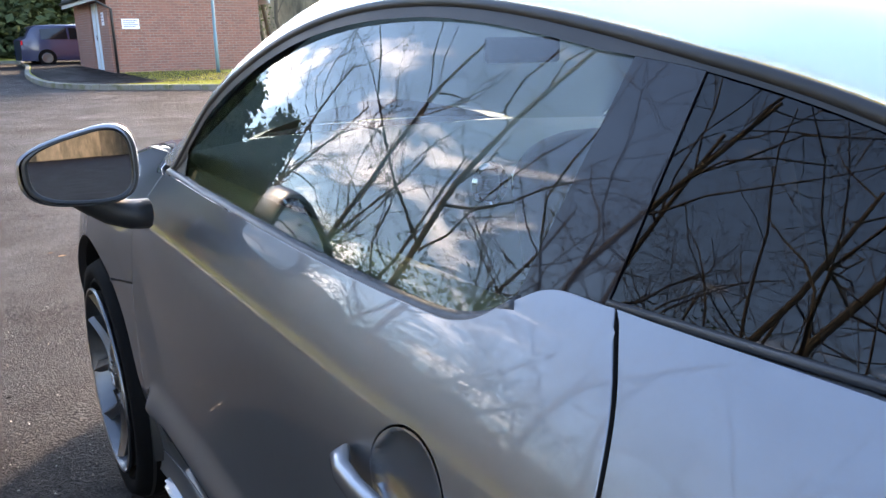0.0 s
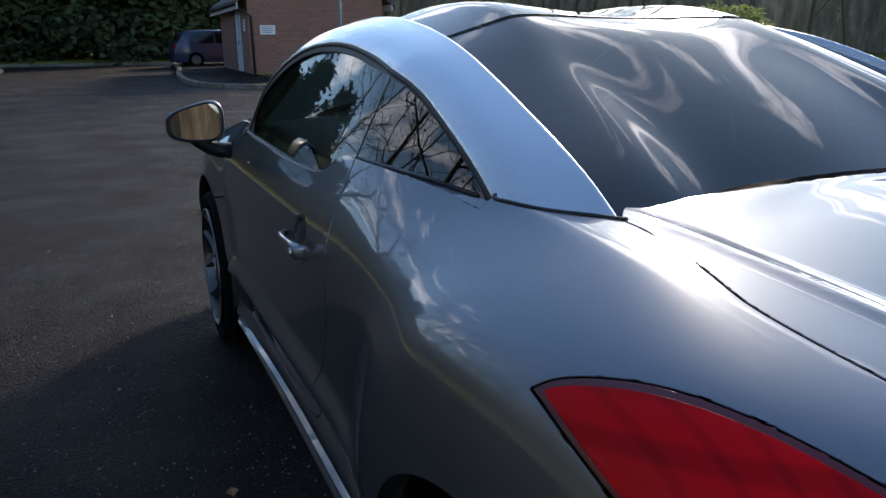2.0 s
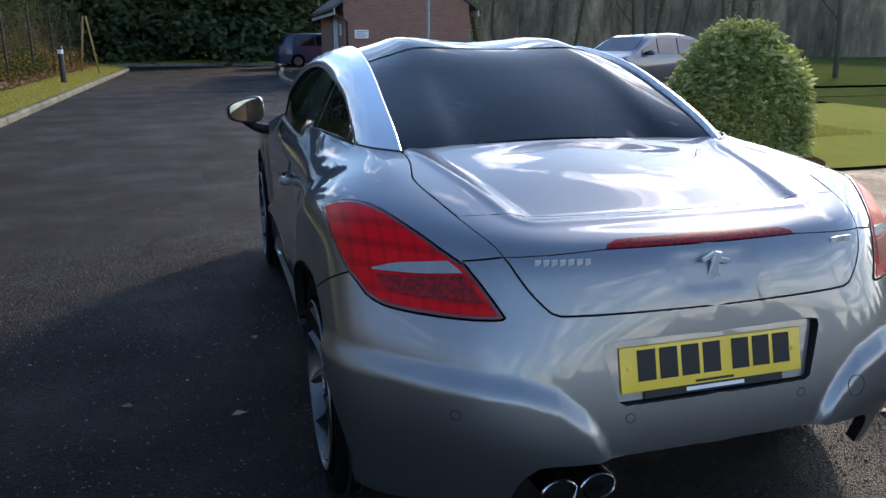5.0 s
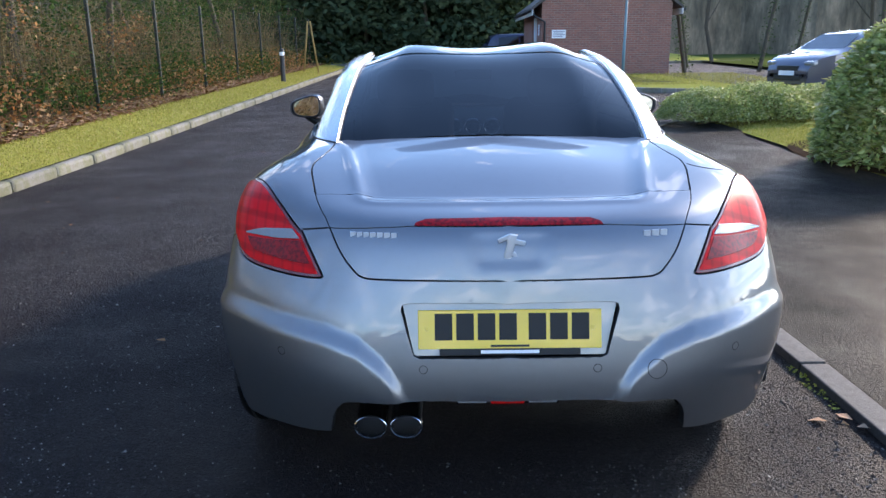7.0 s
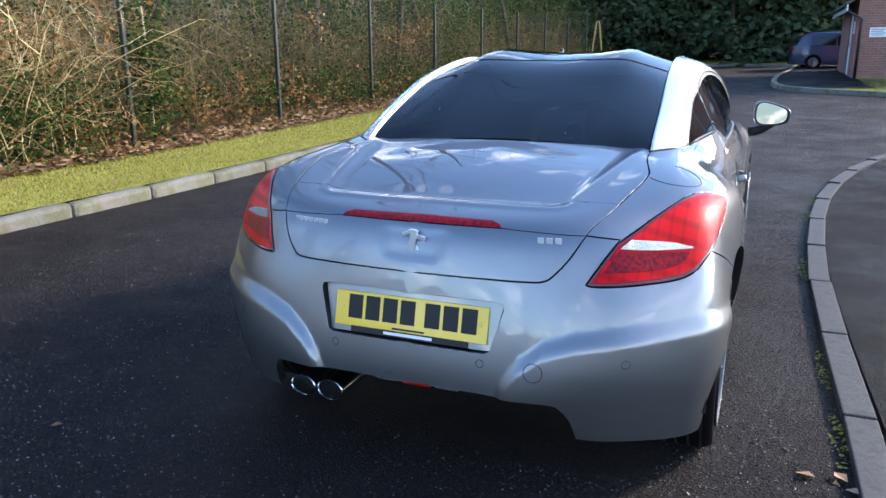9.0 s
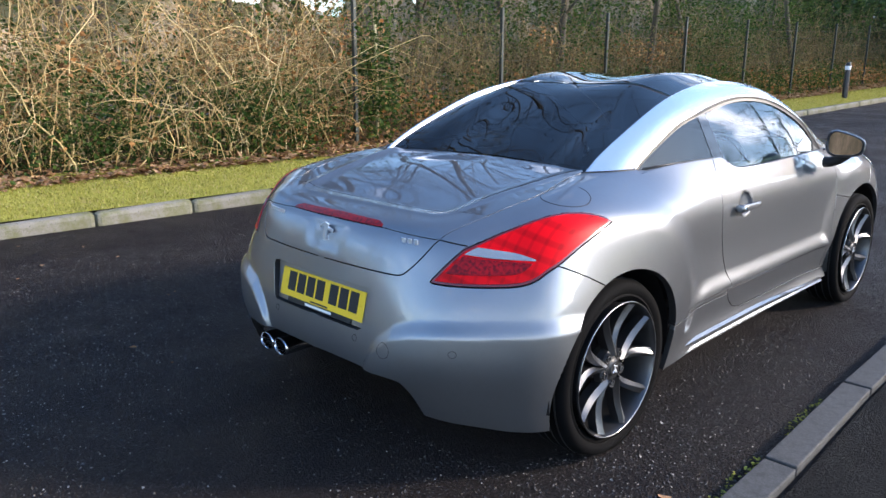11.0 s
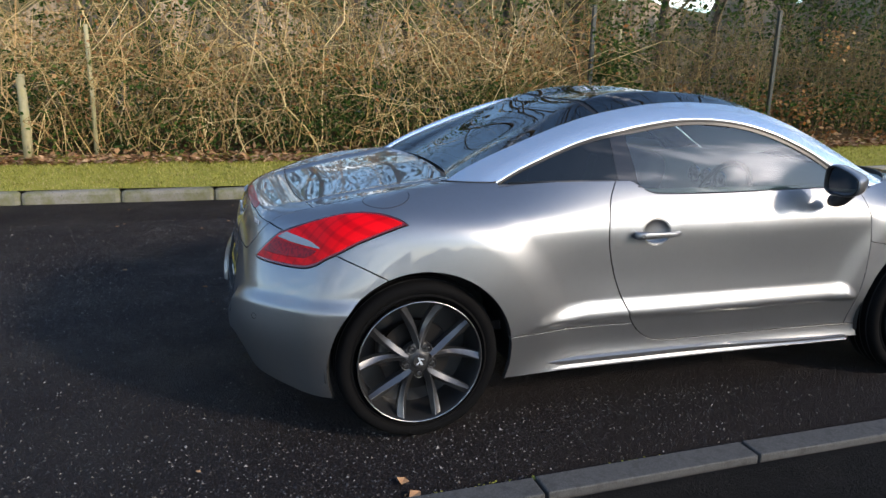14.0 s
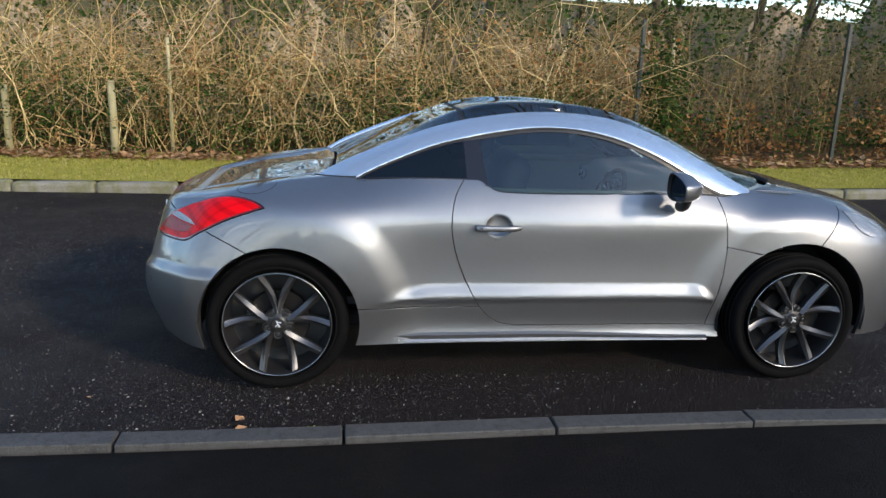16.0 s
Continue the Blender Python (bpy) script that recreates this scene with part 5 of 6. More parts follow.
gv = [(x, y, ground_z(y) - .004) for y in ys for x in xs]
gf = [(i * len(xs) + j, i * len(xs) + j + 1, (i + 1) * len(xs) + j + 1, (i + 1) * len(xs) + j) for i in range(len(ys) - 1) for j in range(len(xs) - 1)]
tagged(obj("road", mesh_of("road", gv, gf, ASPHALT)), "dark speckled tarmac road, damp in patches", "", "", "structure")


def kerb_x(y):
    return np.interp(y, [-40, -2, 4, 15, 32], [-5.2, -4.58, -4.47, -4.45, -4.40])


yy = np.arange(-30, 33.1, .5)
kx = kerb_x(yy)
tagged(sheet_ground("verge", [[(x + dx, y, z) for x, y in zip(kx, yy)] for dx, z in ((-.13, .118), (-.35, .14), (-.8, .20), (-1.35, .25), (-1.7, .27))], LAWN), "mossy green grass verge beside the road")
tagged(sheet_ground("woodland_ground", [[(x + dx, y, z) for x, y in zip(kx, yy)] for dx, z in ((-1.5, .245), (-2.2, .33), (-3.5, .42), (-6, .40), (-12, .0), (-30, -1.0))], WOOD_FLOOR), "leaf-strewn woodland ground behind the verge")
tagged(sheet_ground("backdrop_field", [[(x, y, z - float(rise(y))) for y in np.linspace(-200, 140, 18)] for x, z in ((-28, -1.2), (-60, 0.5), (-120, 6), (-260, 24))], FIELD), "dull green field rising in the distance")
# verge round the end of the road
tagged(sheet_ground("verge_end", [[(x, y + dy, z) for x in np.linspace(-9, 14, 20)] for dy, y, z in ((0, 36.6, .10), (2, 36.6, .2), (12, 36.6, .3))], LAWN), "grass at the end of the road")


def stone_mesh(name, w, h, length, bevel):
    bm = box_bm((w, length, h), (0, 0, h / 2), bevel, 2)
    me = bpy.data.meshes.new(name)
    bm.to_mesh(me)
    bm.free()
    me.materials.append(STONE if h > .1 else EDGING)
    me.polygons.foreach_set("use_smooth", np.full(len(me.polygons), False))
    return me


kerb_left = tagged(new("kerb_left"), "weathered concrete kerb with moss along the verge", "", "", "structure")
KS = stone_mesh("kerb_stone", .135, .25, .914, .045)
rk = random.Random(4)
y = -14.0
while y < 32:
    o = obj("kerb_stone", KS, kerb_left)
    x = float(kerb_x(y))
    a = math.atan2(float(kerb_x(y + .5) - kerb_x(y - .5)), 1.0)
    o.matrix_basis = Matrix.Translation((x - .0675 + rk.uniform(-.006, .006), y, float(rise(y)) - .13 + rk.uniform(-.005, .005))) @ Matrix.Rotation(-a, 4, "Z") @ Matrix.Rotation(.02, 4, "X")
    y += .915
o = part("kerb_end", lift_bm(box_bm((24, .14, .25), (3, 36.55, 0), .02)), STONE)
tagged(o, "concrete kerb across the end of the road", "", "", "structure")

# flush kerb and pavement beside the car
EDGE = spline([(1.42, -12), (1.41, -6), (1.40, -2), (1.395, 0), (1.362, 1.4), (1.37, 3.0), (1.53, 5.0), (1.93, 6.8), (2.6, 8.45), (3.9, 10.4), (6.2, 12.0), (10, 13.0), (20, 13.8)], 40)
seg = np.concatenate([[0], np.cumsum(np.linalg.norm(np.diff(EDGE, axis=0), axis=1))])
off0 = seg[int(np.argmin(np.abs(EDGE[:, 1] - .305)))]
kerb_right = tagged(new("kerb_right"), "flush grey concrete edging stones beside the pavement", "", "", "structure")
RS = stone_mesh("edging_stone", .115, .09, .908, .006)
s0 = off0 % .92
while s0 < seg[-1] - .95:
    m0 = s0 + .46
    x, y = np.interp(m0, seg, EDGE[:, 0]), np.interp(m0, seg, EDGE[:, 1])
    x1, y1 = np.interp(m0 + .3, seg, EDGE[:, 0]), np.interp(m0 + .3, seg, EDGE[:, 1])
    o = obj("edging_stone", RS, kerb_right)
    o.matrix_basis = Matrix.Translation((x, y, float(rise(y)) - .055 + rk.uniform(-.003, .003))) @ Matrix.Rotation(-math.atan2(x1 - x, y1 - y), 4, "Z")
    s0 += .92
E2 = EDGE[::6]
d = np.gradient(E2, axis=0)
d /= np.linalg.norm(d, axis=1, keepdims=True)
nrm = np.stack([d[:, 1], -d[:, 0]], 1)
W2 = np.interp(E2[:, 1], [-12, 4, 6, 9, 10.5, 13], [9, 3.0, 2.7, 1.5, 1.1, 1.0])
tagged(sheet_ground("pavement", [[(p[0] + n[0] * w * f, p[1] + n[1] * w * f, .012 + .02 * f) for p, n, w in zip(E2, nrm, W2)] for f in np.concatenate([[.055 / 3], np.linspace(.1, 1, 8)])], PAVING), "smooth dark tarmac pavement, darker than the road")
tagged(sheet_ground("lawn", [[(x, y, .024 + .002 * (x - 4)) for y in np.linspace(4.6, 11.6, 12)] for x in (4.35, 5.5, 7, 9, 12)], LAWN), "trimmed lawn behind the pavement")
tagged(sheet_ground("lawn_far", [[(x, y, .04 + .004 * (x - 12)) for y in np.concatenate([np.linspace(-40, 13, 18)])] for x in (12, 20, 40, 90)], LAWN_SHADE), "open lawn beyond the shrubs")
tagged(sheet_ground("lawn_strip", [[(x, y, .06) for x in (12, 20, 40, 90)] for y in (12.9, 14.2, 15.6)], LAWN_SHADE), "lawn strip beyond the shrubs")
tagged(sheet_ground("bank_far", [[(x, y, .12) for x in np.linspace(13, 90, 8)] for y in (15.5, 24, 40, 70)], LAWN_SHADE), "grass beyond the parked car")
tagged(sheet_ground("planting_bed", [[(5.05 + r * .92 * math.cos(a), 6.2 + r * 1.6 * math.sin(a), .055 - .02 * r) for a in np.linspace(0, 2 * math.pi, 30)] for r in (0.02, .5, 1.0)], SOIL), "dark bare soil bed under the shrub")
# island with pavement and grass in front of the brick building
ISLE = spline([(8.2, 16.0), (7.0, 16.5), (5.8, 16.9), (3.6, 18.3), (2.2, 19.3), (1.45, 20.2), (1.1, 22), (1.2, 26), (1.7, 31), (2, 36)], 6)
tagged(sheet_ground("island_grass", [[(p[0] + (6.5 - p[0]) * f, p[1] + (30 - p[1]) * f, .10) for p in ISLE] for f in (0, .3, .6)], LAWN), "grass in front of the brick building")
tagged(sheet_ground("island_path", [[(p[0] + w, p[1], .112) for p in ISLE[26:]] for w in (.1, 1.0, 2.2, 5)], PAVING), "tarmac path beside the brick building")
ik = new("kerb_island")
tagged(ik, "dark kerb in front of the brick building", "", "", "structure")
for a, b in zip(ISLE, ISLE[1:]):
    L = float(np.linalg.norm(b - a))
    part("kerb_stone", lift_bm(box_bm((.13, L - .006, .2), ((a[0] + b[0]) / 2, (a[1] + b[1]) / 2, .02), .015, 1, Matrix.Rotation(-math.atan2(b[0] - a[0], b[1] - a[1]), 4, "Z"))), STONE, ik)


# ---- brick building ----
def make_brick():
    m = material("brick", (.3, .12, .08), .85)
    nt = m.node_tree
    co = nt.nodes.new("ShaderNodeTexCoord")
    sep = nt.nodes.new("ShaderNodeSeparateXYZ")
    nt.links.new(co.outputs["Object"], sep.inputs[0])
    add = nt.nodes.new("ShaderNodeMath")
    nt.links.new(sep.outputs["X"], add.inputs[0])
    nt.links.new(sep.outputs["Y"], add.inputs[1])
    cmb = nt.nodes.new("ShaderNodeCombineXYZ")
    nt.links.new(add.outputs[0], cmb.inputs["X"])
    nt.links.new(sep.outputs["Z"], cmb.inputs["Y"])
    br = nt.nodes.new("ShaderNodeTexBrick")
    br.inputs["Scale"].default_value = 1
    br.inputs["Brick Width"].default_value, br.inputs["Row Height"].default_value, br.inputs["Mortar Size"].default_value = .225, .075, .006
    br.inputs["Color1"].default_value, br.inputs["Color2"].default_value, br.inputs["Mortar"].default_value = (.27, .112, .080, 1), (.19, .088, .068, 1), (.27, .23, .20, 1)
    nt.links.new(cmb.outputs[0], br.inputs["Vector"])
    big = tex(m, "ShaderNodeTexNoise", 1.5, 5, .6)
    col = mix(m, ramp(m, big.outputs[0], [(.4, (0,) * 3), (.7, (.6,) * 3)]), br.outputs["Color"], (.23, .112, .085))
    return put(m, col, None, br.outputs["Fac"], .4, -.006)


BRICK = make_brick()
ROOF_TILE = material("roof_tiles", (.07, .06, .055), .8)
_r = tex(ROOF_TILE, "ShaderNodeTexNoise", 12, 5, .6)
put(ROOF_TILE, mix(ROOF_TILE, _r.outputs[0], (.04, .035, .032), (.11, .09, .08)), None, _r.outputs[0], .5, .02)
FASCIA = material("white_fascia", (.55, .55, .54), .5)
DOOR_BLUE = material("pale_blue_door", (.50, .58, .64), .5)
PIPE_BLACK = material("black_pipe", (.012, .012, .013), .4)
SIGN_W = material("sign_white", (.70, .72, .76), .4)
INK = material("sign_ink", (.10, .13, .22), .5)
POLE_BLUE = material("painted_pole", (.11, .20, .22), .5)
bz = float(rise(25)) + .08
hut = tagged(new("brick_building"), "small red-brick outbuilding with a pale blue door and a tiled roof", "building")
X0, X1, Y0, Y1, EZ, RZ = 3.30, 7.80, 24.5, 30.2, 2.42, 4.2


def wall_bm(x0, x1, y0, y1, z0, z1):
    return box_bm((x1 - x0, y1 - y0, z1 - z0), ((x0 + x1) / 2, (y0 + y1) / 2, (z0 + z1) / 2))


g = bmesh.new()
prof = [(X0, 0), (X1, 0), (X1, EZ), ((X0 + X1) / 2, RZ - .15), (X0, EZ)]
f0 = [g.verts.new((x, Y0, bz + z - (.3 if z == 0 else 0))) for x, z in prof]
f1 = [g.verts.new((x, Y0 + .25, bz + z - (.3 if z == 0 else 0))) for x, z in prof]
g.faces.new(f0), g.faces.new(f1[::-1])
for i in range(5):
    g.faces.new((f0[i], f1[i], f1[(i + 1) % 5], f0[(i + 1) % 5]))
bmesh.ops.recalc_face_normals(g, faces=g.faces)
part("wall", g, BRICK, hut, "red brick gable wall")
part("wall", wall_bm(X0, X0 + .25, Y0 + .25, 25.9, bz - .3, bz + EZ), BRICK, hut)
part("wall", wall_bm(X0, X0 + .25, 27.3, Y1, bz - .3, bz + EZ), BRICK, hut)
part("wall", wall_bm(X0, X0 + .25, 25.9, 27.3, bz + 2.08, bz + EZ), BRICK, hut)
part("wall", wall_bm(X1 - .25, X1, Y0 + .25, Y1, bz - .3, bz + EZ), BRICK, hut)
part("wall", wall_bm(X0 + .25, X1 - .25, Y1 - .25, Y1, bz - .3, bz + EZ), BRICK, hut)
hd = part("door", wall_bm(X0 + .06, X0 + .12, 25.93, 27.27, bz, bz + 2.05), DOOR_BLUE, hut, "pale blue double door")
part("door_frame", wall_bm(X0 + .03, X0 + .09, 26.58, 26.62, bz, bz + 2.05), FASCIA, hd)
part("door_handle", wall_bm(X0 + .02, X0 + .06, 26.66, 26.70, bz + .95, bz + 1.1), PIPE_BLACK, hd)
for s in (-1, 1):
    xm = (X0 + X1) / 2
    rb = bmesh.new()
    xe = xm + s * (xm - X0 + .35)
    pts = [(xm, RZ), (xe, EZ - .12), (xe, EZ - .22), (xm, RZ - .1)]
    a = [rb.verts.new((x, Y0 - .12, bz + z)) for x, z in pts]
    b = [rb.verts.new((x, Y1 + .12, bz + z)) for x, z in pts]
    rb.faces.new(a), rb.faces.new(b[::-1])
    for i in range(4):
        rb.faces.new((a[i], b[i], b[(i + 1) % 4], a[(i + 1) % 4]))
    bmesh.ops.recalc_face_normals(rb, faces=rb.faces)
    part("roof", rb, ROOF_TILE, hut, "dark tiled roof slope")
    part("fascia", wall_bm(min(xe, xe - s * .04), max(xe, xe - s * .04), Y0 - .12, Y1 + .12, bz + EZ - .40, bz + EZ - .2), FASCIA, hut)
    part("gutter", tube_bm([(xe + s * .05, Y0 - .1, bz + EZ - .25), (xe + s * .05, Y1, bz + EZ - .25)], .05, 8), PIPE_BLACK, hut, "", True)
part("downpipe", tube_bm([(X0 - .32, Y0 + .02, bz + EZ - .3), (X0 - .25, Y0 - .03, bz + EZ - .42), (X0 + .10, Y0 - .05, bz + EZ - .62), (X0 + .10, Y0 - .05, bz - .1)], .04, 8), PIPE_BLACK, hut, "black downpipe", True)
sg = part("sign", wall_bm(3.66, 4.14, Y0 - .03, Y0 - .005, 1.74, 2.02), SIGN_W, hut, "white sign with dark lines of small print")
for k in range(4):
    part("sign_line", wall_bm(3.70, 4.10 - .07 * (k % 2), Y0 - .034, Y0 - .031, 1.955 - .055 * k, 1.975 - .055 * k), INK, sg)
nt_ = part("notice", wall_bm(X0 - .02, X0 - .004, 25.05, 25.35, 1.85, 2.22), SIGN_W, hut, "small white notice by the door")
for k in range(3):
    part("notice_line", wall_bm(X0 - .024, X0 - .021, 25.09, 25.31, 2.13 - .09 * k, 2.16 - .09 * k), INK, nt_)
part("wall_lamp", box_bm((.10, .16, .10), (X0 - .06, 26.6, bz + 2.22), .02, 2), PIPE_BLACK, hut)
tagged(part("lamp_post", lift_bm(tube_bm([(5.75, 22.6, 0), (5.75, 22.6, 1.1), (5.76, 22.62, 1.12), (5.80, 22.65, 5.2)], .055, 10, .7), .08), POLE_BLUE, None, "", True), "blue-green painted metal lamp post on the grass", "lamp post")


# ---- plants ----
def tubes(paths, radii, sides=3):
    """Many thin stems at once: paths (n, k, 3), radii (n, k)."""
    P = np.asarray(paths)
    n, k = P.shape[:2]
    D = np.gradient(P, axis=1)
    D /= np.linalg.norm(D, axis=2, keepdims=True) + 1e-9
    ref = np.where(np.abs(D[..., 2:3]) > .9, np.array([1.0, 0, 0]), np.array([0, 0, 1.0]))
    U = np.cross(D, ref)
    U /= np.linalg.norm(U, axis=2, keepdims=True) + 1e-9
    V = np.cross(D, U)
    a = np.arange(sides) * 2 * math.pi / sides
    R = P[:, :, None] + radii[:, :, None, None] * (U[:, :, None] * np.cos(a)[None, None, :, None] + V[:, :, None] * np.sin(a)[None, None, :, None])
    verts = R.reshape(-1, 3)
    i, j, s = np.meshgrid(np.arange(n), np.arange(k - 1), np.arange(sides), indexing="ij")
    s2 = (s + 1) % sides
    at = lambda i, j, s: (i * k + j) * sides + s
    F = np.stack([at(i, j, s), at(i, j, s2), at(i, j + 1, s2), at(i, j + 1, s)], -1).reshape(-1, 4)
    return verts, F


def leaves(at, size, up=.3, seed=0, wide=.36):
    """Leaf blades of two folded triangles pairs at points; size: one for each."""
    r = np.random.RandomState(seed)
    n = len(at)
    d = r.normal(size=(n, 3))
    d[:, 2] = d[:, 2] * .6 * (1 - up) - .1 * (1 - up)
    d /= np.linalg.norm(d, axis=1, keepdims=True)
    q = r.normal(size=(n, 3)) * (1 - up) + np.array([0, 0, up * 2])
    w = np.cross(d, q)
    w /= np.linalg.norm(w, axis=1, keepdims=True) + 1e-9
    nn = np.cross(w, d)
    s = size[:, None]
    a, tip = at, at + d * s
    mid = at + d * s * .45
    b = mid + w * s * wide + nn * s * .10
    c = mid - w * s * wide + nn * s * .10
    V = np.stack([a, b, tip, c], 1).reshape(-1, 3)
    k = np.arange(n) * 4
    F = np.concatenate([np.stack([k, k + 1, k + 2], 1), np.stack([k, k + 2, k + 3], 1)])
    return V, F


def bulk(name, groups, mat, label="", kind="stuff", category="", parent=None, smooth=False):
    V, F, base = [], [], 0
    for v, f in groups:
        V.append(v)
        F.extend((np.asarray(f) + base).tolist())
        base += len(v)
    V = np.concatenate(V)
    me = bpy.data.meshes.new(name)
    me.from_pydata(V.tolist(), [], F)
    me.materials.append(mat)
    me.polygons.foreach_set("use_smooth", np.full(len(me.polygons), smooth))
    ob = obj(name, me, parent)
    if parent is None:
        tagged(ob, label, category, "", kind)
    return ob


def bank(x, y):
    """Height of the ground behind the left kerb."""
    dx = kerb_x(y) - x
    return np.interp(dx, [.13, .35, .8, 1.35, 2.2, 3.5, 6, 12], [.118, .14, .20, .25, .33, .42, .40, 0]) + rise(y)


R0 = np.random.RandomState(7)


def arching(n, y0, y1, x0, x1, h0, h1, reach, k=9, wob=.10, seed=1, r0=.007):
    """Stems that rise and bend over."""
    r = np.random.RandomState(seed)
    y, dx = r.uniform(y0, y1, n), r.uniform(x0, x1, n)
    x = kerb_x(y) - dx
    z = bank(x, y) - .05
    a = r.uniform(0, 2 * math.pi, n)
    h, l = r.uniform(h0, h1, n), r.uniform(.2, reach, n)
    droop = r.uniform(.2, 1.9, n)
    t = np.linspace(0, 1, k)[None]
    out = l[:, None] * t ** 1.25
    P = np.stack([x[:, None] + np.cos(a)[:, None] * out, y[:, None] + np.sin(a)[:, None] * out, z[:, None] + h[:, None] * (t - .5 * droop[:, None] * t ** 2.6)], -1)
    jig = r.normal(size=P.shape) * wob
    jig[:, 0] = 0
    P = P + np.cumsum(jig, 1) * .42
    P[..., 0] = np.minimum(P[..., 0], kerb_x(P[..., 1]) - .95 - .25 * r.uniform(size=(n, 1)))
    P[..., 2] = np.maximum(P[..., 2], bank(P[..., 0], P[..., 1]) + .01)
    R = (r.uniform(.5, 1.3, n) * r0)[:, None] * np.linspace(1, .35, k)[None]
    return P, R


def side_shoots(P, R, n, length, seed, k=5):
    r = np.random.RandomState(seed)
    i, j = r.randint(0, len(P), n), r.randint(2, P.shape[1] - 1, n)
    a = P[i, j]
    d = r.normal(size=(n, 3))
    d[:, 2] = np.abs(d[:, 2]) * .7
    d /= np.linalg.norm(d, axis=1, keepdims=True)
    L = r.uniform(.3, 1, n) * length
    t = np.linspace(0, 1, k)[None, :, None]
    Q = a[:, None] + d[:, None] * L[:, None, None] * t + np.cumsum(r.normal(size=(n, k, 3)) * .025, 1) * (t > 0) - np.array([0, 0, .25])[None, None] * (t ** 2) * L[:, None, None]
    Q[..., 0] = np.minimum(Q[..., 0], kerb_x(Q[..., 1]) - .92)
    return Q, (R[i, j] * .7)[:, None] * np.linspace(1, .4, k)[None]


# bramble bank, straw-coloured in the sun
A = arching(800, -13, 4.2, 1.45, 2.6, 1.0, 3.6, 2.6, k=11, wob=.16, seed=11)
B = arching(600, -14, 5.5, 2.0, 4.0, 1.6, 4.4, 2.6, k=11, wob=.16, seed=12)
A2 = side_shoots(*A, 5200, .95, 21)
B2 = side_shoots(*B, 3200, .8, 22)
A3 = side_shoots(*A2, 14000, .42, 23, 4)


def thinned(PR):
    """Leaves dark gaps in the thicket."""
    y, z = PR[0][:, 0, 1], PR[0][:, 0, 2]
    ok = np.sin(1.7 * y + .6) + np.sin(2.9 * z + 1.3 * y) + np.sin(4.1 * y - 2.2 * z + 1) > -.35
    ok &= (z > 1.0) | (np.random.RandomState(3).uniform(size=len(z)) > .55)
    return PR[0][ok], PR[1][ok]


A2, B2, A3 = thinned(A2), thinned(B2), thinned(A3)
CANES = arching(110, -13, 4.0, 1.4, 2.2, 1.6, 3.8, 2.0, k=14, wob=.14, seed=17, r0=.009)
bulk("bramble_thicket", [tubes(*CANES, 5), tubes(*A), tubes(*B), tubes(*A2), tubes(*B2), tubes(A3[0], A3[1] * .7)], TWIG, "dense thicket of bare straw-brown bramble stems behind the verge")
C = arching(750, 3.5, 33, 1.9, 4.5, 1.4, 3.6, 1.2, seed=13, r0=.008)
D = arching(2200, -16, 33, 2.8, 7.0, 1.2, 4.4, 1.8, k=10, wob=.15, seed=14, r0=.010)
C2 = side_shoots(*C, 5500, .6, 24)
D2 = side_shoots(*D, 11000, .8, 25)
bulk("undergrowth", [tubes(*C), tubes(*D), tubes(*C2), tubes(*D2)], TWIG_DARK, "brown undergrowth behind the fence, its colour darkened to stand for shade")


def scatter_on(P, n, spread, seed, low=None):
    r = np.random.RandomState(seed)
    q = P.reshape(-1, 3)[r.randint(0, P.shape[0] * P.shape[1], n)] + r.normal(size=(n, 3)) * spread
    q[:, 0] = np.minimum(q[:, 0], kerb_x(q[:, 1]) - .95)
    q[:, 2] = np.maximum(q[:, 2], bank(q[:, 0], q[:, 1]) + .02)
    return q


def clumps(n, y0, y1, x0, x1, z0, z1, per, spread, seed):
    r = np.random.RandomState(seed)
    y = r.uniform(y0, y1, n)
    x = kerb_x(y) - r.uniform(x0, x1, n)
    c = np.stack([x, y, bank(x, y) + r.uniform(z0, z1, n)], 1)
    q = (c[:, None] + r.normal(size=(n, per, 3)) * np.array(spread)).reshape(-1, 3)
    q[:, 0] = np.minimum(q[:, 0], kerb_x(q[:, 1]) - 1.0)
    q[:, 2] = np.maximum(q[:, 2], bank(q[:, 0], q[:, 1]) + .02)
    return q


lv = scatter_on(A2[0], 4800, .06, 31)
lv2 = clumps(26, -12, 16, 1.7, 3.2, .3, 2.3, 70, (.14, .18, .16), 32)
low = clumps(150, 3, 33, 1.45, 3.4, .0, .55, 60, (.22, .32, .14), 37)
bulk("dead_leaves", [leaves(low, R0.uniform(.04, .10, len(low)), .3, 11), leaves(lv, R0.uniform(.03, .08, len(lv)), .2, 1), leaves(lv2, R0.uniform(.04, .09, len(lv2)), .2, 2)], DEAD, "withered brown leaves caught in the thicket")
iv = np.concatenate([clumps(210, -14, 4, 1.75, 3.6, .0, 1.1, 120, (.22, .32, .20), 33), clumps(70, -14, 4, 1.9, 3.4, 1.0, 3.0, 90, (.2, .3, .3), 36)])
iv2 = clumps(120, 3, 33, 1.9, 4.8, .0, 3.2, 150, (.30, .38, .38), 34)
iv5 = clumps(260, -14, 4, 1.40, 2.2, .0, .95, 90, (.16, .32, .17), 39)
iv4 = clumps(230, 3, 33, 1.5, 3.2, .0, .6, 90, (.22, .34, .16), 38)
iv3 = clumps(300, -16, 33, 4.2, 7.5, .1, 3.4, 150, (.5, .7, .6), 35)
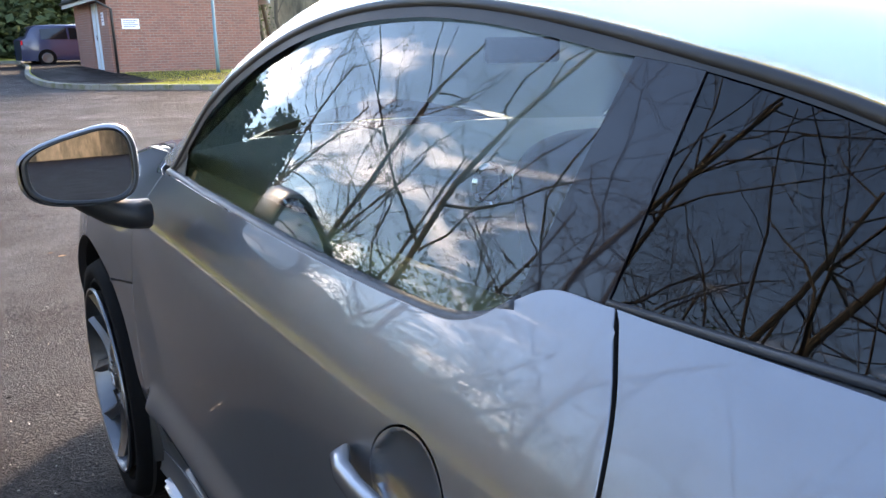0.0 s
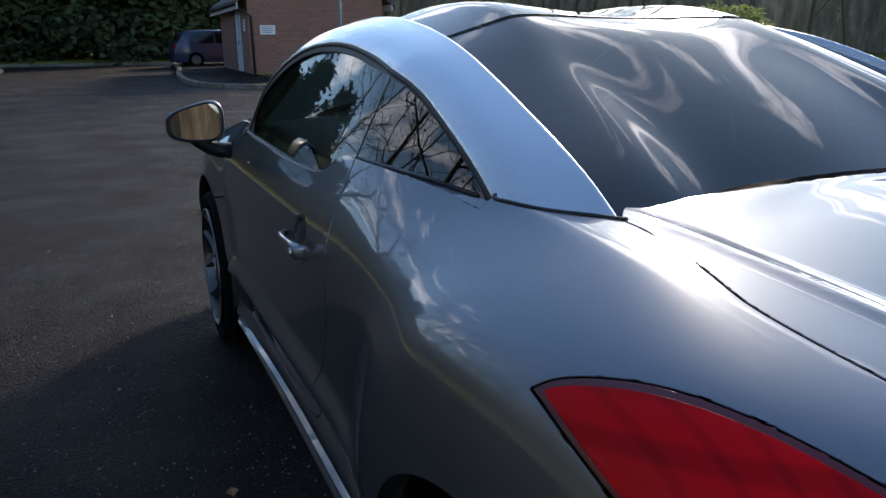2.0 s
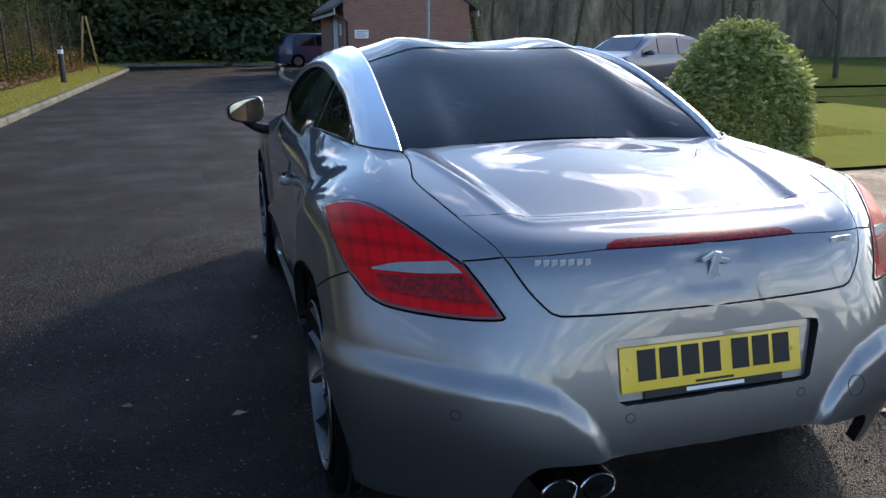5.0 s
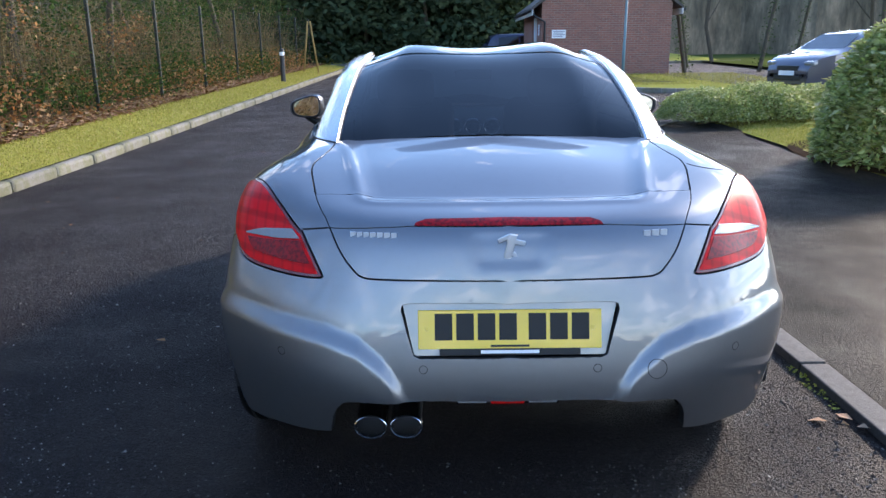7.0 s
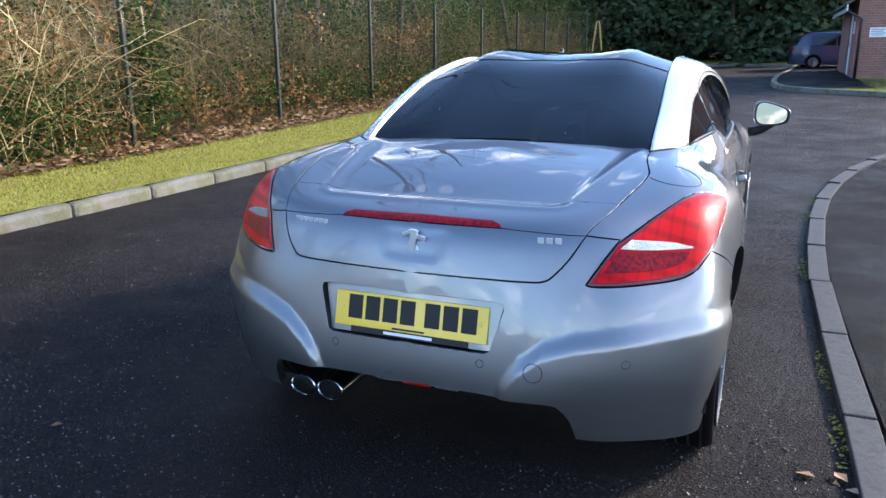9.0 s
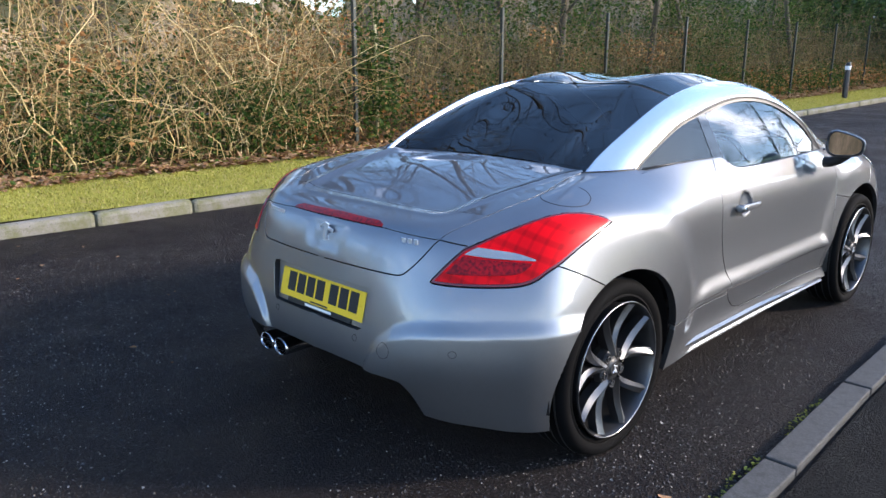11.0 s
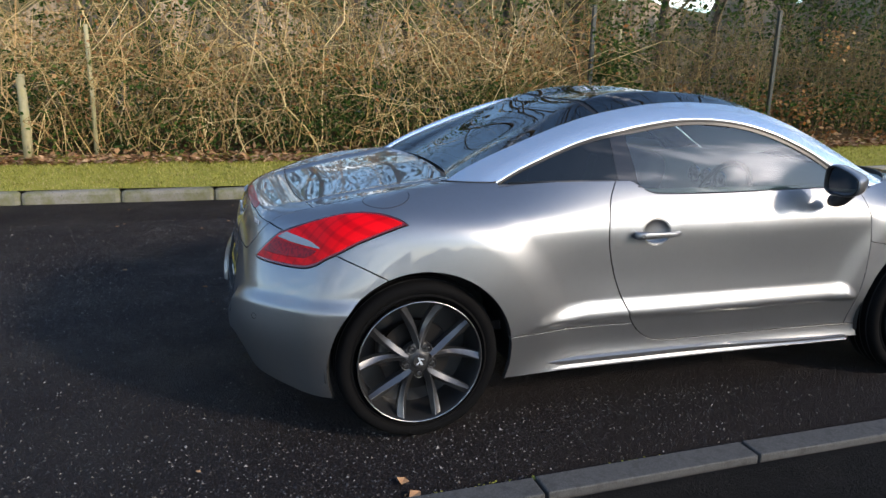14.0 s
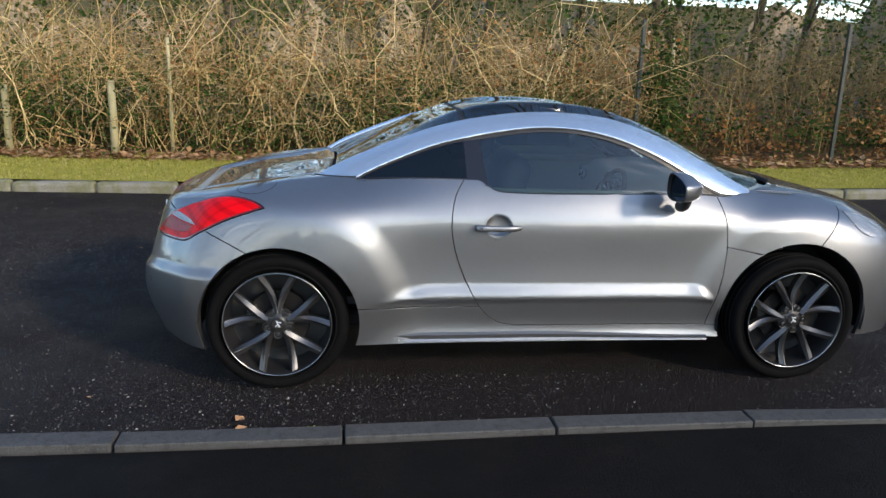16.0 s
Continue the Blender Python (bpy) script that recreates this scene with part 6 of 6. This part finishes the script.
bulk("ivy", [leaves(iv5, R0.uniform(.03, .07, len(iv5)), .3, 13), leaves(iv4, R0.uniform(.04, .08, len(iv4)), .3, 12), leaves(iv, R0.uniform(.03, .07, len(iv)), .3, 3), leaves(iv2, R0.uniform(.04, .09, len(iv2)), .3, 4), leaves(iv3, R0.uniform(.06, .13, len(iv3)), .3, 5)], IVY, "dark green ivy climbing through the undergrowth")
# one tall ivy column round a fence post
q = R0.normal(size=(1500, 3)) * np.array([.17, .20, .45])
pc = np.stack([np.full(1500, -6.15), np.full(1500, 4.75), np.full(1500, 1.15)], 1) + q
bulk("ivy_column", [leaves(pc, R0.uniform(.05, .09, 1500), .3, 6)], IVY, "bushy column of dark ivy on a fence post")
# litter along the foot of the hedge
n = 15000
y = R0.uniform(-14, 33, n)
dx = np.abs(R0.normal(size=n)) * .30 + 1.12
x = kerb_x(y) - dx
lt = np.stack([x, y, bank(x, y) + R0.uniform(.005, .05, n)], 1)
m2 = 130
y = R0.uniform(-8, 18, m2)
x = R0.uniform(-4.4, 1.3, m2)
lt2 = np.stack([x, y, rise(y) + .006], 1)
keep = ~((np.abs(x) < 1.0) & (y > -.8) & (y < 3.6))
lt2 = lt2[keep]
bulk("leaf_litter", [leaves(lt, R0.uniform(.05, .12, n), .7, 7)], LITTER, "brown fallen leaves along the hedge foot")
bulk("fallen_leaves", [leaves(lt2, R0.uniform(.02, .06, len(lt2)), .95, 8)], LITTER, "stray fallen leaves and chips on the tarmac")
# leaves by the flush kerb
q = np.stack([R0.normal(1.27, .05, 4), R0.normal(-.12, .10, 4), np.full(4, .008)], 1)
bulk("kerb_leaves", [leaves(q, R0.uniform(.04, .075, 4), .72, 12)], PALE_LEAF, "orange-brown leaves lying by the edging stones")


def grass(n, xf, yr, zf, h0, h1, seed):
    r = np.random.RandomState(seed)
    y = r.uniform(yr[0], yr[1], n)
    x = xf(y, r)
    z = zf(x, y)
    a = r.uniform(0, 2 * math.pi, n)
    h, w = r.uniform(h0, h1, n), r.uniform(.003, .007, n)
    lean = r.uniform(.2, 1.0, n) * h
    b = np.stack([x, y, z], 1)
    wv = np.stack([np.cos(a) * w, np.sin(a) * w, np.zeros(n)], 1)
    tip = b + np.stack([np.cos(a + 1.6) * lean, np.sin(a + 1.6) * lean, h], 1)
    V = np.stack([b - wv, b + wv, tip], 1).reshape(-1, 3)
    k = np.arange(n) * 3
    return V, np.stack([k, k + 1, k + 2], 1)


near = grass(60000, lambda y, r: kerb_x(y) - .14 - 1.25 * r.uniform(size=len(y)), (-9, 9), bank, .008, .034, 41)
far = grass(40000, lambda y, r: kerb_x(y) - .14 - 1.25 * r.uniform(size=len(y)), (9, 33), bank, .02, .05, 42)
bulk("verge_grass", [near, far], BLADES, "short yellow-green grass on the verge")
lg = grass(30000, lambda y, r: r.uniform(4.4, 8.5, len(y)), (6.9, 11), lambda x, y: rise(y) + .024 + .002 * (x - 4), .02, .05, 43)
ig = grass(14000, lambda y, r: r.uniform(3.4, 10, len(y)), (18.5, 24.4), lambda x, y: rise(y) + .10, .03, .09, 44)
ig = (ig[0], ig[1])
bulk("lawn_grass", [lg, ig], BLADES, "mown grass by the pavement and the building")
# moss along the flush kerb's road side
n = 2600
s_ = R0.uniform(seg[0] + 4, np.interp(7.5, EDGE[:, 1], seg), n)
q = np.stack([np.interp(s_, seg, EDGE[:, 0]) - .062 - np.abs(R0.normal(size=n)) * .022, np.interp(s_, seg, EDGE[:, 1]), np.zeros(n)], 1)
patchy = np.sin(q[:, 1] * 3.1) + np.sin(q[:, 1] * 7.7 + 1) > .35
q = q[patchy]
q[:, 2] = rise(q[:, 1]) + .002
bulk("moss", [leaves(q, R0.uniform(.008, .022, len(q)), .6, 10)], LAWN, "thin moss along the edging stones")


# loose chippings on the tarmac
CHIPS = island("stone_chips", [(.004, .004, .005), (.010, .009, .010), (.026, .024, .026), (.006, .005, .006), (.055, .052, .052), (.014, .012, .014), (.22, .21, .20), (.005, .005, .006), (.012, .010, .011), (.008, .007, .008)], .55)


def chips(n, x0, x1, y0, y1, s0, s1, base, seed):
    r = np.random.RandomState(seed)
    x, y = r.uniform(x0, x1, n), r.uniform(y0, y1, n)
    ok = ~((np.abs(x) < .72) & (y > -.4) & (y < 3.3))
    ok &= np.sin(x * 2.3 + 1.7 * np.sin(y * 1.1)) + np.sin(y * 1.9 + x) + r.uniform(-2.2, 2.2, n) > -.9
    x, y = x[ok], y[ok]
    n = len(x)
    s = r.uniform(s0, s1, n) * (1 + (r.uniform(size=n) > .97) * .8)
    a = r.uniform(0, 2 * math.pi, (n, 1)) + np.array([[0, 2.1, 4.2]]) + r.normal(size=(n, 3)) * .3
    z = rise(y) + base
    ring = np.stack([x[:, None] + np.cos(a) * s[:, None], y[:, None] + np.sin(a) * s[:, None], np.tile(z[:, None] - .001, (1, 3))], -1)
    tip = np.stack([x + r.normal(size=n) * s * .4, y + r.normal(size=n) * s * .4, z + s * r.uniform(.35, .9, n)], -1)[:, None]
    V = np.concatenate([ring, tip], 1).reshape(-1, 3)
    k = np.arange(n) * 4
    return V, np.concatenate([np.stack([k + p, k + q, k + 3], 1) for p, q in ((0, 1), (1, 2), (2, 0))])


bulk("stone_chips", [chips(115000, -3.6, 1.32, -4.5, 4.5, .0025, .0055, -.003, 61), chips(26000, -4.4, 1.32, -9, 12, .003, .007, -.003, 62), chips(5000, 1.48, 3.4, -5, 5, .0015, .0035, .012, 63)], CHIPS, "pale and dark stone chippings in the tarmac")


# ---- trees ----
def tree_paths(seed, height, spread, levels=5):
    """Paths of trunk and limbs of a bare tree, as (points, radii) by level."""
    r = np.random.RandomState(seed)
    out = [[] for _ in range(levels)]

    def grow(p, d, length, rad, lev):
        k = 7 if lev < 2 else 5
        pts = [p]
        dd = d.copy()
        for i in range(k - 1):
            dd = dd + r.normal(size=3) * (.10 if lev == 0 else .27)
            dd[2] += .05
            dd /= np.linalg.norm(dd)
            pts.append(pts[-1] + dd * length / (k - 1))
        rr = np.linspace(rad, rad * (.45 if lev == 0 else .3), k)
        out[lev].append((np.array(pts), rr))
        if lev + 1 >= levels:
            return
        m = (11, 6, 6, 4)[min(lev, 3)]
        for q in range(m):
            f = r.uniform(.18 if lev == 0 else .2, 1.0)
            i = min(int(f * (k - 1)), k - 2)
            base = pts[i] + (pts[i + 1] - pts[i]) * (f * (k - 1) - i)
            a = r.normal(size=3)
            a -= dd * a.dot(dd)
            a /= np.linalg.norm(a)
            nd = dd * r.uniform(.3, .9) + a * spread
            nd /= np.linalg.norm(nd)
            grow(base, nd, length * r.uniform(.38, .62), rr[i] * r.uniform(.32, .55), lev + 1)
    grow(np.zeros(3), np.array([r.normal() * .08, r.normal() * .08, 1.0]), height, height * .009, 0)
    return out


def bare_tree(seed, height, spread, ivy_n=0):
    t = tagged(new("bare_tree"), "bare winter tree with fine dark branches", "tree", "bare trees behind the hedge")
    lv_ = tree_paths(seed, height, spread)
    grp = lambda ls, sides: [tubes(np.array([p for p, _ in ls]), np.array([r for _, r in ls]), sides)]
    bulk("trunk", grp(lv_[0], 8), BARK, parent=t, smooth=True)
    bulk("limb_work", grp(lv_[1], 5), BARK, parent=t, smooth=True)["kind"] = "stuff"
    bulk("branch_work", grp(lv_[2], 4) + grp(lv_[3], 3) + grp(lv_[4], 3), BARK, parent=t)["kind"] = "stuff"
    if ivy_n:
        r = np.random.RandomState(seed)
        p = lv_[0][0][0]
        f = r.uniform(0, .6, ivy_n)
        c = np.stack([np.interp(f, np.linspace(0, 1, len(p)), p[:, i]) for i in range(3)], 1)
        c += r.normal(size=c.shape) * np.array([.14, .14, .1])
        bulk("ivy_cover", [leaves(c, r.uniform(.05, .1, ivy_n), .3, seed)], IVY, parent=t)["kind"] = "stuff"
    return t


T1, T2, T3 = bare_tree(3, 9, .75, 500), bare_tree(8, 11, .65), bare_tree(15, 8, .9, 900)
spots = [(-8.2, -6.5), (-9.6, 4.1), (-9.0, 1.5), (-10.5, -1.5), (-9.7, 8.6), (-9.4, 11.5), (-7.6, 14.5), (-10.2, 6.0), (-8.4, 18), (-7.2, 23), (-9.5, 27), (-12, 13), (-13, -5), (-12.5, 20), (-8.8, -11), (-9.9, -15), (-11, 3.2), (-14, 1), (-15, 8), (-11.5, 9), (-14.5, 16), (-10.5, -8.5), (-7.8, 11.3), (-12, 24), (-16, -1), (-13, -11), (-10.6, 6.8), (-8.6, -1.2)]
rt = random.Random(5)
for i, (x, y) in enumerate(spots):
    src = (T1, T2, T3)[i % 3]
    m = pose(x, y, float(bank(x, y)) - .1, 0, 0, rt.uniform(0, 360))
    if i < 3:
        src.matrix_basis = m
    else:
        copy_thing(src, m)
for x, y in ((15, -5), (18, -12), (13.5, -15), (22, -2), (20, 26), (16, 33), (25, 22), (8.7, 25.5), (12, 27), (14.5, 23.5), (10.5, 31), (17.5, 28), (13, 35), (19, 33), (22, 29), (9, 37), (24, 36), (19, 19), (14.5, 17.8), (30, 24)):
    copy_thing((T1, T2)[int(x) % 2], pose(x, y, float(rise(y)) - .05, 0, 0, rt.uniform(0, 360)))


# dark evergreens at the end of the road
def evergreen(seed, h, w):
    t = tagged(new("evergreen_tree"), "tall dark evergreen tree in shade", "tree", "evergreens at the end of the road")
    r = np.random.RandomState(seed)
    part("trunk", tube_bm([(0, 0, 0), (.05, 0, h * .5), (0, .05, h)], .16, 8, .2), BARK, t, "", True)
    nb = 90
    zc = r.uniform(.02, 1, nb) ** .9 * h
    rad = w * (1 - (zc / h) ** 1.6) * r.uniform(.35, 1.0, nb)
    a = r.uniform(0, 2 * math.pi, nb)
    c = np.stack([rad * np.cos(a), rad * np.sin(a), zc], 1)
    q = (c[:, None] + r.normal(size=(nb, 85, 3)) * np.array([.45, .45, .32])).reshape(-1, 3)
    q[:, 2] = np.maximum(q[:, 2], .03)
    bulk("crown", [leaves(q, r.uniform(.22, .5, len(q)), .2, seed)], CONIFER, parent=t)
    return t


E1_, E2_ = evergreen(1, 9, 2.6), evergreen(2, 7, 2.2)
ev = [(-7.5, 38.5), (-4.2, 39.5), (-1, 38.8), (2.2, 40), (-10.5, 36), (-6, 43), (0.5, 43.5), (3.8, 43.2), (-2.6, 43)]
for i, (x, y) in enumerate(ev):
    m = pose(x, y, .68, 0, 0, rt.uniform(0, 360))
    if i < 2:
        (E1_, E2_)[i].matrix_basis = m
    else:
        copy_thing((E1_, E2_)[i % 2], m)


def shrub(name, label, at, size, n, leaf, seed, stems=18):
    t = tagged(new(name), label, "shrub", "low shrubs beside the lawn" if name == "low_shrub" else "")
    r = np.random.RandomState(seed)
    bl = r.normal(size=(60, 3))
    bl /= np.linalg.norm(bl, axis=1, keepdims=True)
    bl[:, 2] = np.abs(bl[:, 2])
    d = r.normal(size=(n, 3))
    d /= np.linalg.norm(d, axis=1, keepdims=True)
    d[:, 2] = np.abs(d[:, 2])
    lump = 1 + .14 * np.max(np.clip((d @ bl.T - .93) / .07, 0, 1), 1)
    rad = r.uniform(.55, 1.0, n) ** .35 * lump
    q = d * rad[:, None] * np.array(size) + np.array([0, 0, .08])
    bulk("leaves", [leaves(q, r.uniform(.6, 1.2, n) * leaf, .35, seed, .22)], SHRUB, parent=t)
    P = np.stack([np.linspace(0, 1, 5)[None, :, None] * (bl[:stems, None] * np.array(size) * .85)], 0)[0]
    bulk("stems", [tubes(P, np.full((stems, 5), .012))], TWIG_DARK, parent=t)
    t.matrix_basis = pose(*at)
    return t


shrub("round_shrub", "tall round evergreen shrub with glossy variegated leaves", (4.85, 5.6, float(rise(5.6)) + .03), (.80, .82, 1.37), 17000, .10, 51)
for x, y, sx, sz, sd_ in ((4.3, 10.1, .80, .46, 52), (5.2, 10.3, .90, .52, 53), (6.2, 10.6, .85, .46, 54)):
    shrub("low_shrub", "low spreading yellow-green shrub beside the lawn", (x, y, float(rise(y)) + .02), (sx, .75, sz), 9000, .065, sd_)
# dark wooded distance closing the view past the road and the building
WOODS = material("far_woods", (.02, .025, .015), .95)
_q = tex(WOODS, "ShaderNodeTexNoise", .9, 8, .7, stretch=(1, 1, .35))
put(WOODS, ramp(WOODS, _q.outputs[0], [(.3, (.06, .055, .038)), (.5, (.18, .145, .10)), (.68, (.38, .29, .20))]))
bd = bmesh.new()
prev = None
for a in np.linspace(-180, 180, 240):
    rr = 62 + 2 * math.sin(a * .7)
    h = (8.5 - 5.5 * float(smoothstep(45, 62, a)) - 3.6 * float(smoothstep(-35, -60, a)) - 1.5 * float(smoothstep(115, 150, a))) + 1.2 * math.sin(a * .9) + .8 * math.sin(a * 2.3 + 1) + .5 * math.sin(a * 5.1)
    ca, sa = math.sin(radians(a)), math.cos(radians(a))
    ring = [bd.verts.new((rr * ca, rr * sa - 4, z)) for z in (-1.5, h * .5, h)]
    if prev:
        for i in range(2):
            bd.faces.new((prev[i], ring[i], ring[i + 1], prev[i + 1]))
    prev = ring
tagged(part("backdrop_woods", bd, WOODS), "dark wooded skyline in the distance", "", "", "structure")

# ---- fence ----
FENCE = material("dark_green_fence", (.010, .016, .012), .45)
fence = tagged(new("mesh_fence"), "dark green weld-mesh fence with slim posts", "fence")
post_me = box_bm((.055, .055, 2.0), (0, 0, 1.0), .006, 1)
pm = bpy.data.meshes.new("post")
post_me.to_mesh(pm)
post_me.free()
pm.materials.append(FENCE)
py = [4.35 + 3.05 * k for k in range(10)]
for y in py:
    o = obj("post", pm, fence)
    o.location = (float(kerb_x(y)) - 1.62, y, float(bank(kerb_x(y) - 1.62, y)) - .05)
wires = []
for y0, y1 in zip(py, py[1:]):
    for z in np.arange(.12, 1.9, .20):
        a = [(float(kerb_x(y)) - 1.60, y, float(bank(kerb_x(y) - 1.6, y)) + z) for y in (y0, (y0 + y1) / 2, y1)]
        wires.append(a)
for y in np.arange(py[0], py[-1], .10):
    x = float(kerb_x(y)) - 1.595
    b = float(bank(x, y))
    wires.append([(x, y, b + .08), (x, y, b + .95), (x, y, b + 1.92)])
bulk("wire_mesh", [tubes(np.array(wires), np.full((len(wires), 3), .0014))], FENCE, parent=fence)
# old timber stakes in the thicket
STAKE = material("mossy_timber", (.3, .25, .15), .9)
_k = tex(STAKE, "ShaderNodeTexNoise", 9, 6, .7)
put(STAKE, mix(STAKE, _k.outputs[0], (.42, .36, .25), (.20, .20, .06)), None, _k.outputs[0], .6, .02)
for x, y, h, rr in ((-6.05, -2.75, .95, .055), (-6.15, -4.1, .85, .05), (-6.2, -2.05, 1.5, .028), (-6.3, 4.9, 1.7, .025)):
    b = float(bank(x, y))
    tagged(part("timber_stake", tube_bm([(x, y, b - .1), (x + .01, y + .01, b + h * .5), (x - .01, y, b + h)], rr, 8, .85), STAKE, None, "", True), "old weathered timber stake standing in the thicket", "stake")
# bollard and tree stakes along the far verge
bo = tagged(new("bollard"), "black bollard with a white band near its top", "bollard")
part("post", lathe([(0, 0), (.075, 0), (.07, .95), (.055, 1.0), (0, 1.01)], 20, "z"), PIPE_BLACK, bo, "", True, 40)
part("band", lathe([(.073, .80), (.0745, .805), (.0745, .90), (.073, .905)], 20, "z"), SIGN_W, bo, "white reflective band", True, 40)
bo.location = (-5.0, 20.8, float(bank(-5.0, 20.8)) - .03)
ts = tagged(new("tree_stakes"), "two leaning bare wooden tree stakes", "stake")
for dx in (-.28, .28):
    part("stake", tube_bm([(dx, 0, 0), (dx * .15, 0, 1.9)], .035, 6), TWIG, ts, "", True)
ts.location = (-5.1, 26.5, float(bank(-5.1, 26.5)) - .05)

# ---- red-brick house behind the trees ----
house = tagged(new("house"), "red-brick house half hidden behind the trees", "house")
part("wall", box_bm((8, 7, 5.2), (-12.5, 47, 2.9)), BRICK, house)
for s in (-1, 1):
    rb = bmesh.new()
    a = [rb.verts.new(p) for p in ((-16.8, 47, 8.2), (-8.2, 47, 8.2), (-8.2, 47 + s * 4, 5.3), (-16.8, 47 + s * 4, 5.3))]
    b = [rb.verts.new(v.co + Vector((0, 0, .15))) for v in a]
    rb.faces.new(a), rb.faces.new(b[::-1])
    for i in range(4):
        rb.faces.new((a[i], b[i], b[(i + 1) % 4], a[(i + 1) % 4]))
    bmesh.ops.recalc_face_normals(rb, faces=rb.faces)
    part("roof", rb, ROOF_TILE, house)
for x in (-14.6, -10.6):
    w = part("window", box_bm((1.2, .08, 1.1), (x, 43.47, 3.6), .01), FASCIA, house)
    part("pane", box_bm((1.04, .02, .94), (x, 43.42, 3.6)), GLOSS_BLACK, w)


# ---- two parked cars farther off ----
def parked_car(label, paint, m, estate):
    c = tagged(new("parked_car"), label, "car")
    top = [(-2.1, .62), (-2.12, .95), (-1.95, 1.05), (-1.70, 1.42), (-1.2, 1.50), (.0, 1.50), (.55, 1.42), (1.15, 1.02), (1.95, .86), (2.15, .66), (2.18, .38)] if estate else [(-2.1, .60), (-2.12, .92), (-2.0, 1.02), (-1.5, 1.36), (-.9, 1.49), (.0, 1.50), (.6, 1.38), (1.25, 1.02), (1.95, .84), (2.16, .62), (2.18, .38)]
    P = spline(top, 4)
    bm = bmesh.new()
    rows = []
    for x, z in P:
        hw = .88 * (1 - .25 * max(0, (abs(x) - 1.5) / .7) ** 2)
        belt_z = min(z, .95)
        in_w = hw - .30 * max(0, z - .95)
        rows.append([bm.verts.new((x, s * w, zz)) for s, w, zz in ((-1, hw * .97, .22), (-1, hw, .5), (-1, hw, belt_z - .02), (-1, in_w, z - .03), (-1, in_w * .85, z + .005), (1, in_w * .85, z + .005), (1, in_w, z - .03), (1, hw, belt_z - .02), (1, hw, .5), (1, hw * .97, .22))])
    for a, b in zip(rows, rows[1:]):
        for i in range(9):
            bm.faces.new((a[i], a[i + 1], b[i + 1], b[i]))
    bm.faces.new(rows[0]), bm.faces.new(rows[-1][::-1])
    bmesh.ops.recalc_face_normals(bm, faces=bm.faces)
    part("body", bm, paint, c, "", True, 35)
    for s in (-1, 1):
        for x0, x1, za, zb in ((-1.45, -.55, 1.34, 1.40), (-.48, .30, 1.40, 1.38), (.36, .95, 1.30, 1.08)):
            g = bmesh.new()
            q = [(x0, .98), (x1, .98), (x1, zb), (x0, za)]
            g.faces.new([g.verts.new((x, s * (.89 - .30 * max(0, z - .95)), z)) for x, z in q])
            part("window", g, GLOSS_BLACK, c)
        for x in (-1.32, 1.32):
            w = part("wheel", lathe([(.18, .09), (.30, .105), (.315, .09), (.315, -.09), (.18, -.09)], 28, "y", True), RUBBER, c, "", True, 40)
            w.location = (x, s * .80, .315)
            r_ = part("rim", lathe([(0, s * .085), (.17, s * .10), (.19, s * .09)], 20, "y"), ALLOY, w)
        part("tail_light", box_bm((.06, .26, .16), (-2.09, s * .66, .86), .02), RED_LENS, c)
        part("headlight", box_bm((.34, .30, .13), (1.98, s * .62, .73), .05, 3, Matrix.Rotation(radians(14), 4, "Y")), CLEAR_LENS, c)
        part("mirror", box_bm((.12, .20, .13), (.75, s * .98, 1.0), .04, 3), paint, c)
    g = bmesh.new()
    g.faces.new([g.verts.new(p) for p in ((.62, -.60, 1.385), (.62, .60, 1.385), (1.2, .72, 1.02), (1.2, -.72, 1.02))])
    for v in g.verts:
        v.co.z += .03
    part("windscreen", g, GLOSS_BLACK, c)
    part("grille", box_bm((.05, .70, .13), (2.165, 0, .60), .02), BLACK_TRIM, c)
    part("lower_grille", box_bm((.05, .9, .12), (2.17, 0, .36), .02), BLACK_TRIM, c)
    part("plate", box_bm((.02, .50, .11), (2.20, 0, .48), .004), WHITE, c)
    part("rear_window", box_bm((.02, 1.1, .30), (-1.87, 0, 1.23), .004, 1, Matrix.Rotation(radians(28), 4, "Y")), GLOSS_BLACK, c)
    c.matrix_basis = m
    return c


BLUE_GREY = material("blue_grey_paint", (.075, .078, .11), .3, .6, 1.0)
NAVY = material("navy_paint", (.010, .018, .060), .35, .2, .5)
parked_car("blue-grey hatchback parked beyond the shrubs", BLUE_GREY, pose(10.45, 17.2, float(rise(17.2)), 0, 0, 199), False)
parked_car("dark navy estate car parked beside the building", NAVY, pose(3.8, 33.4, float(rise(33)), 0, 0, 4), True)
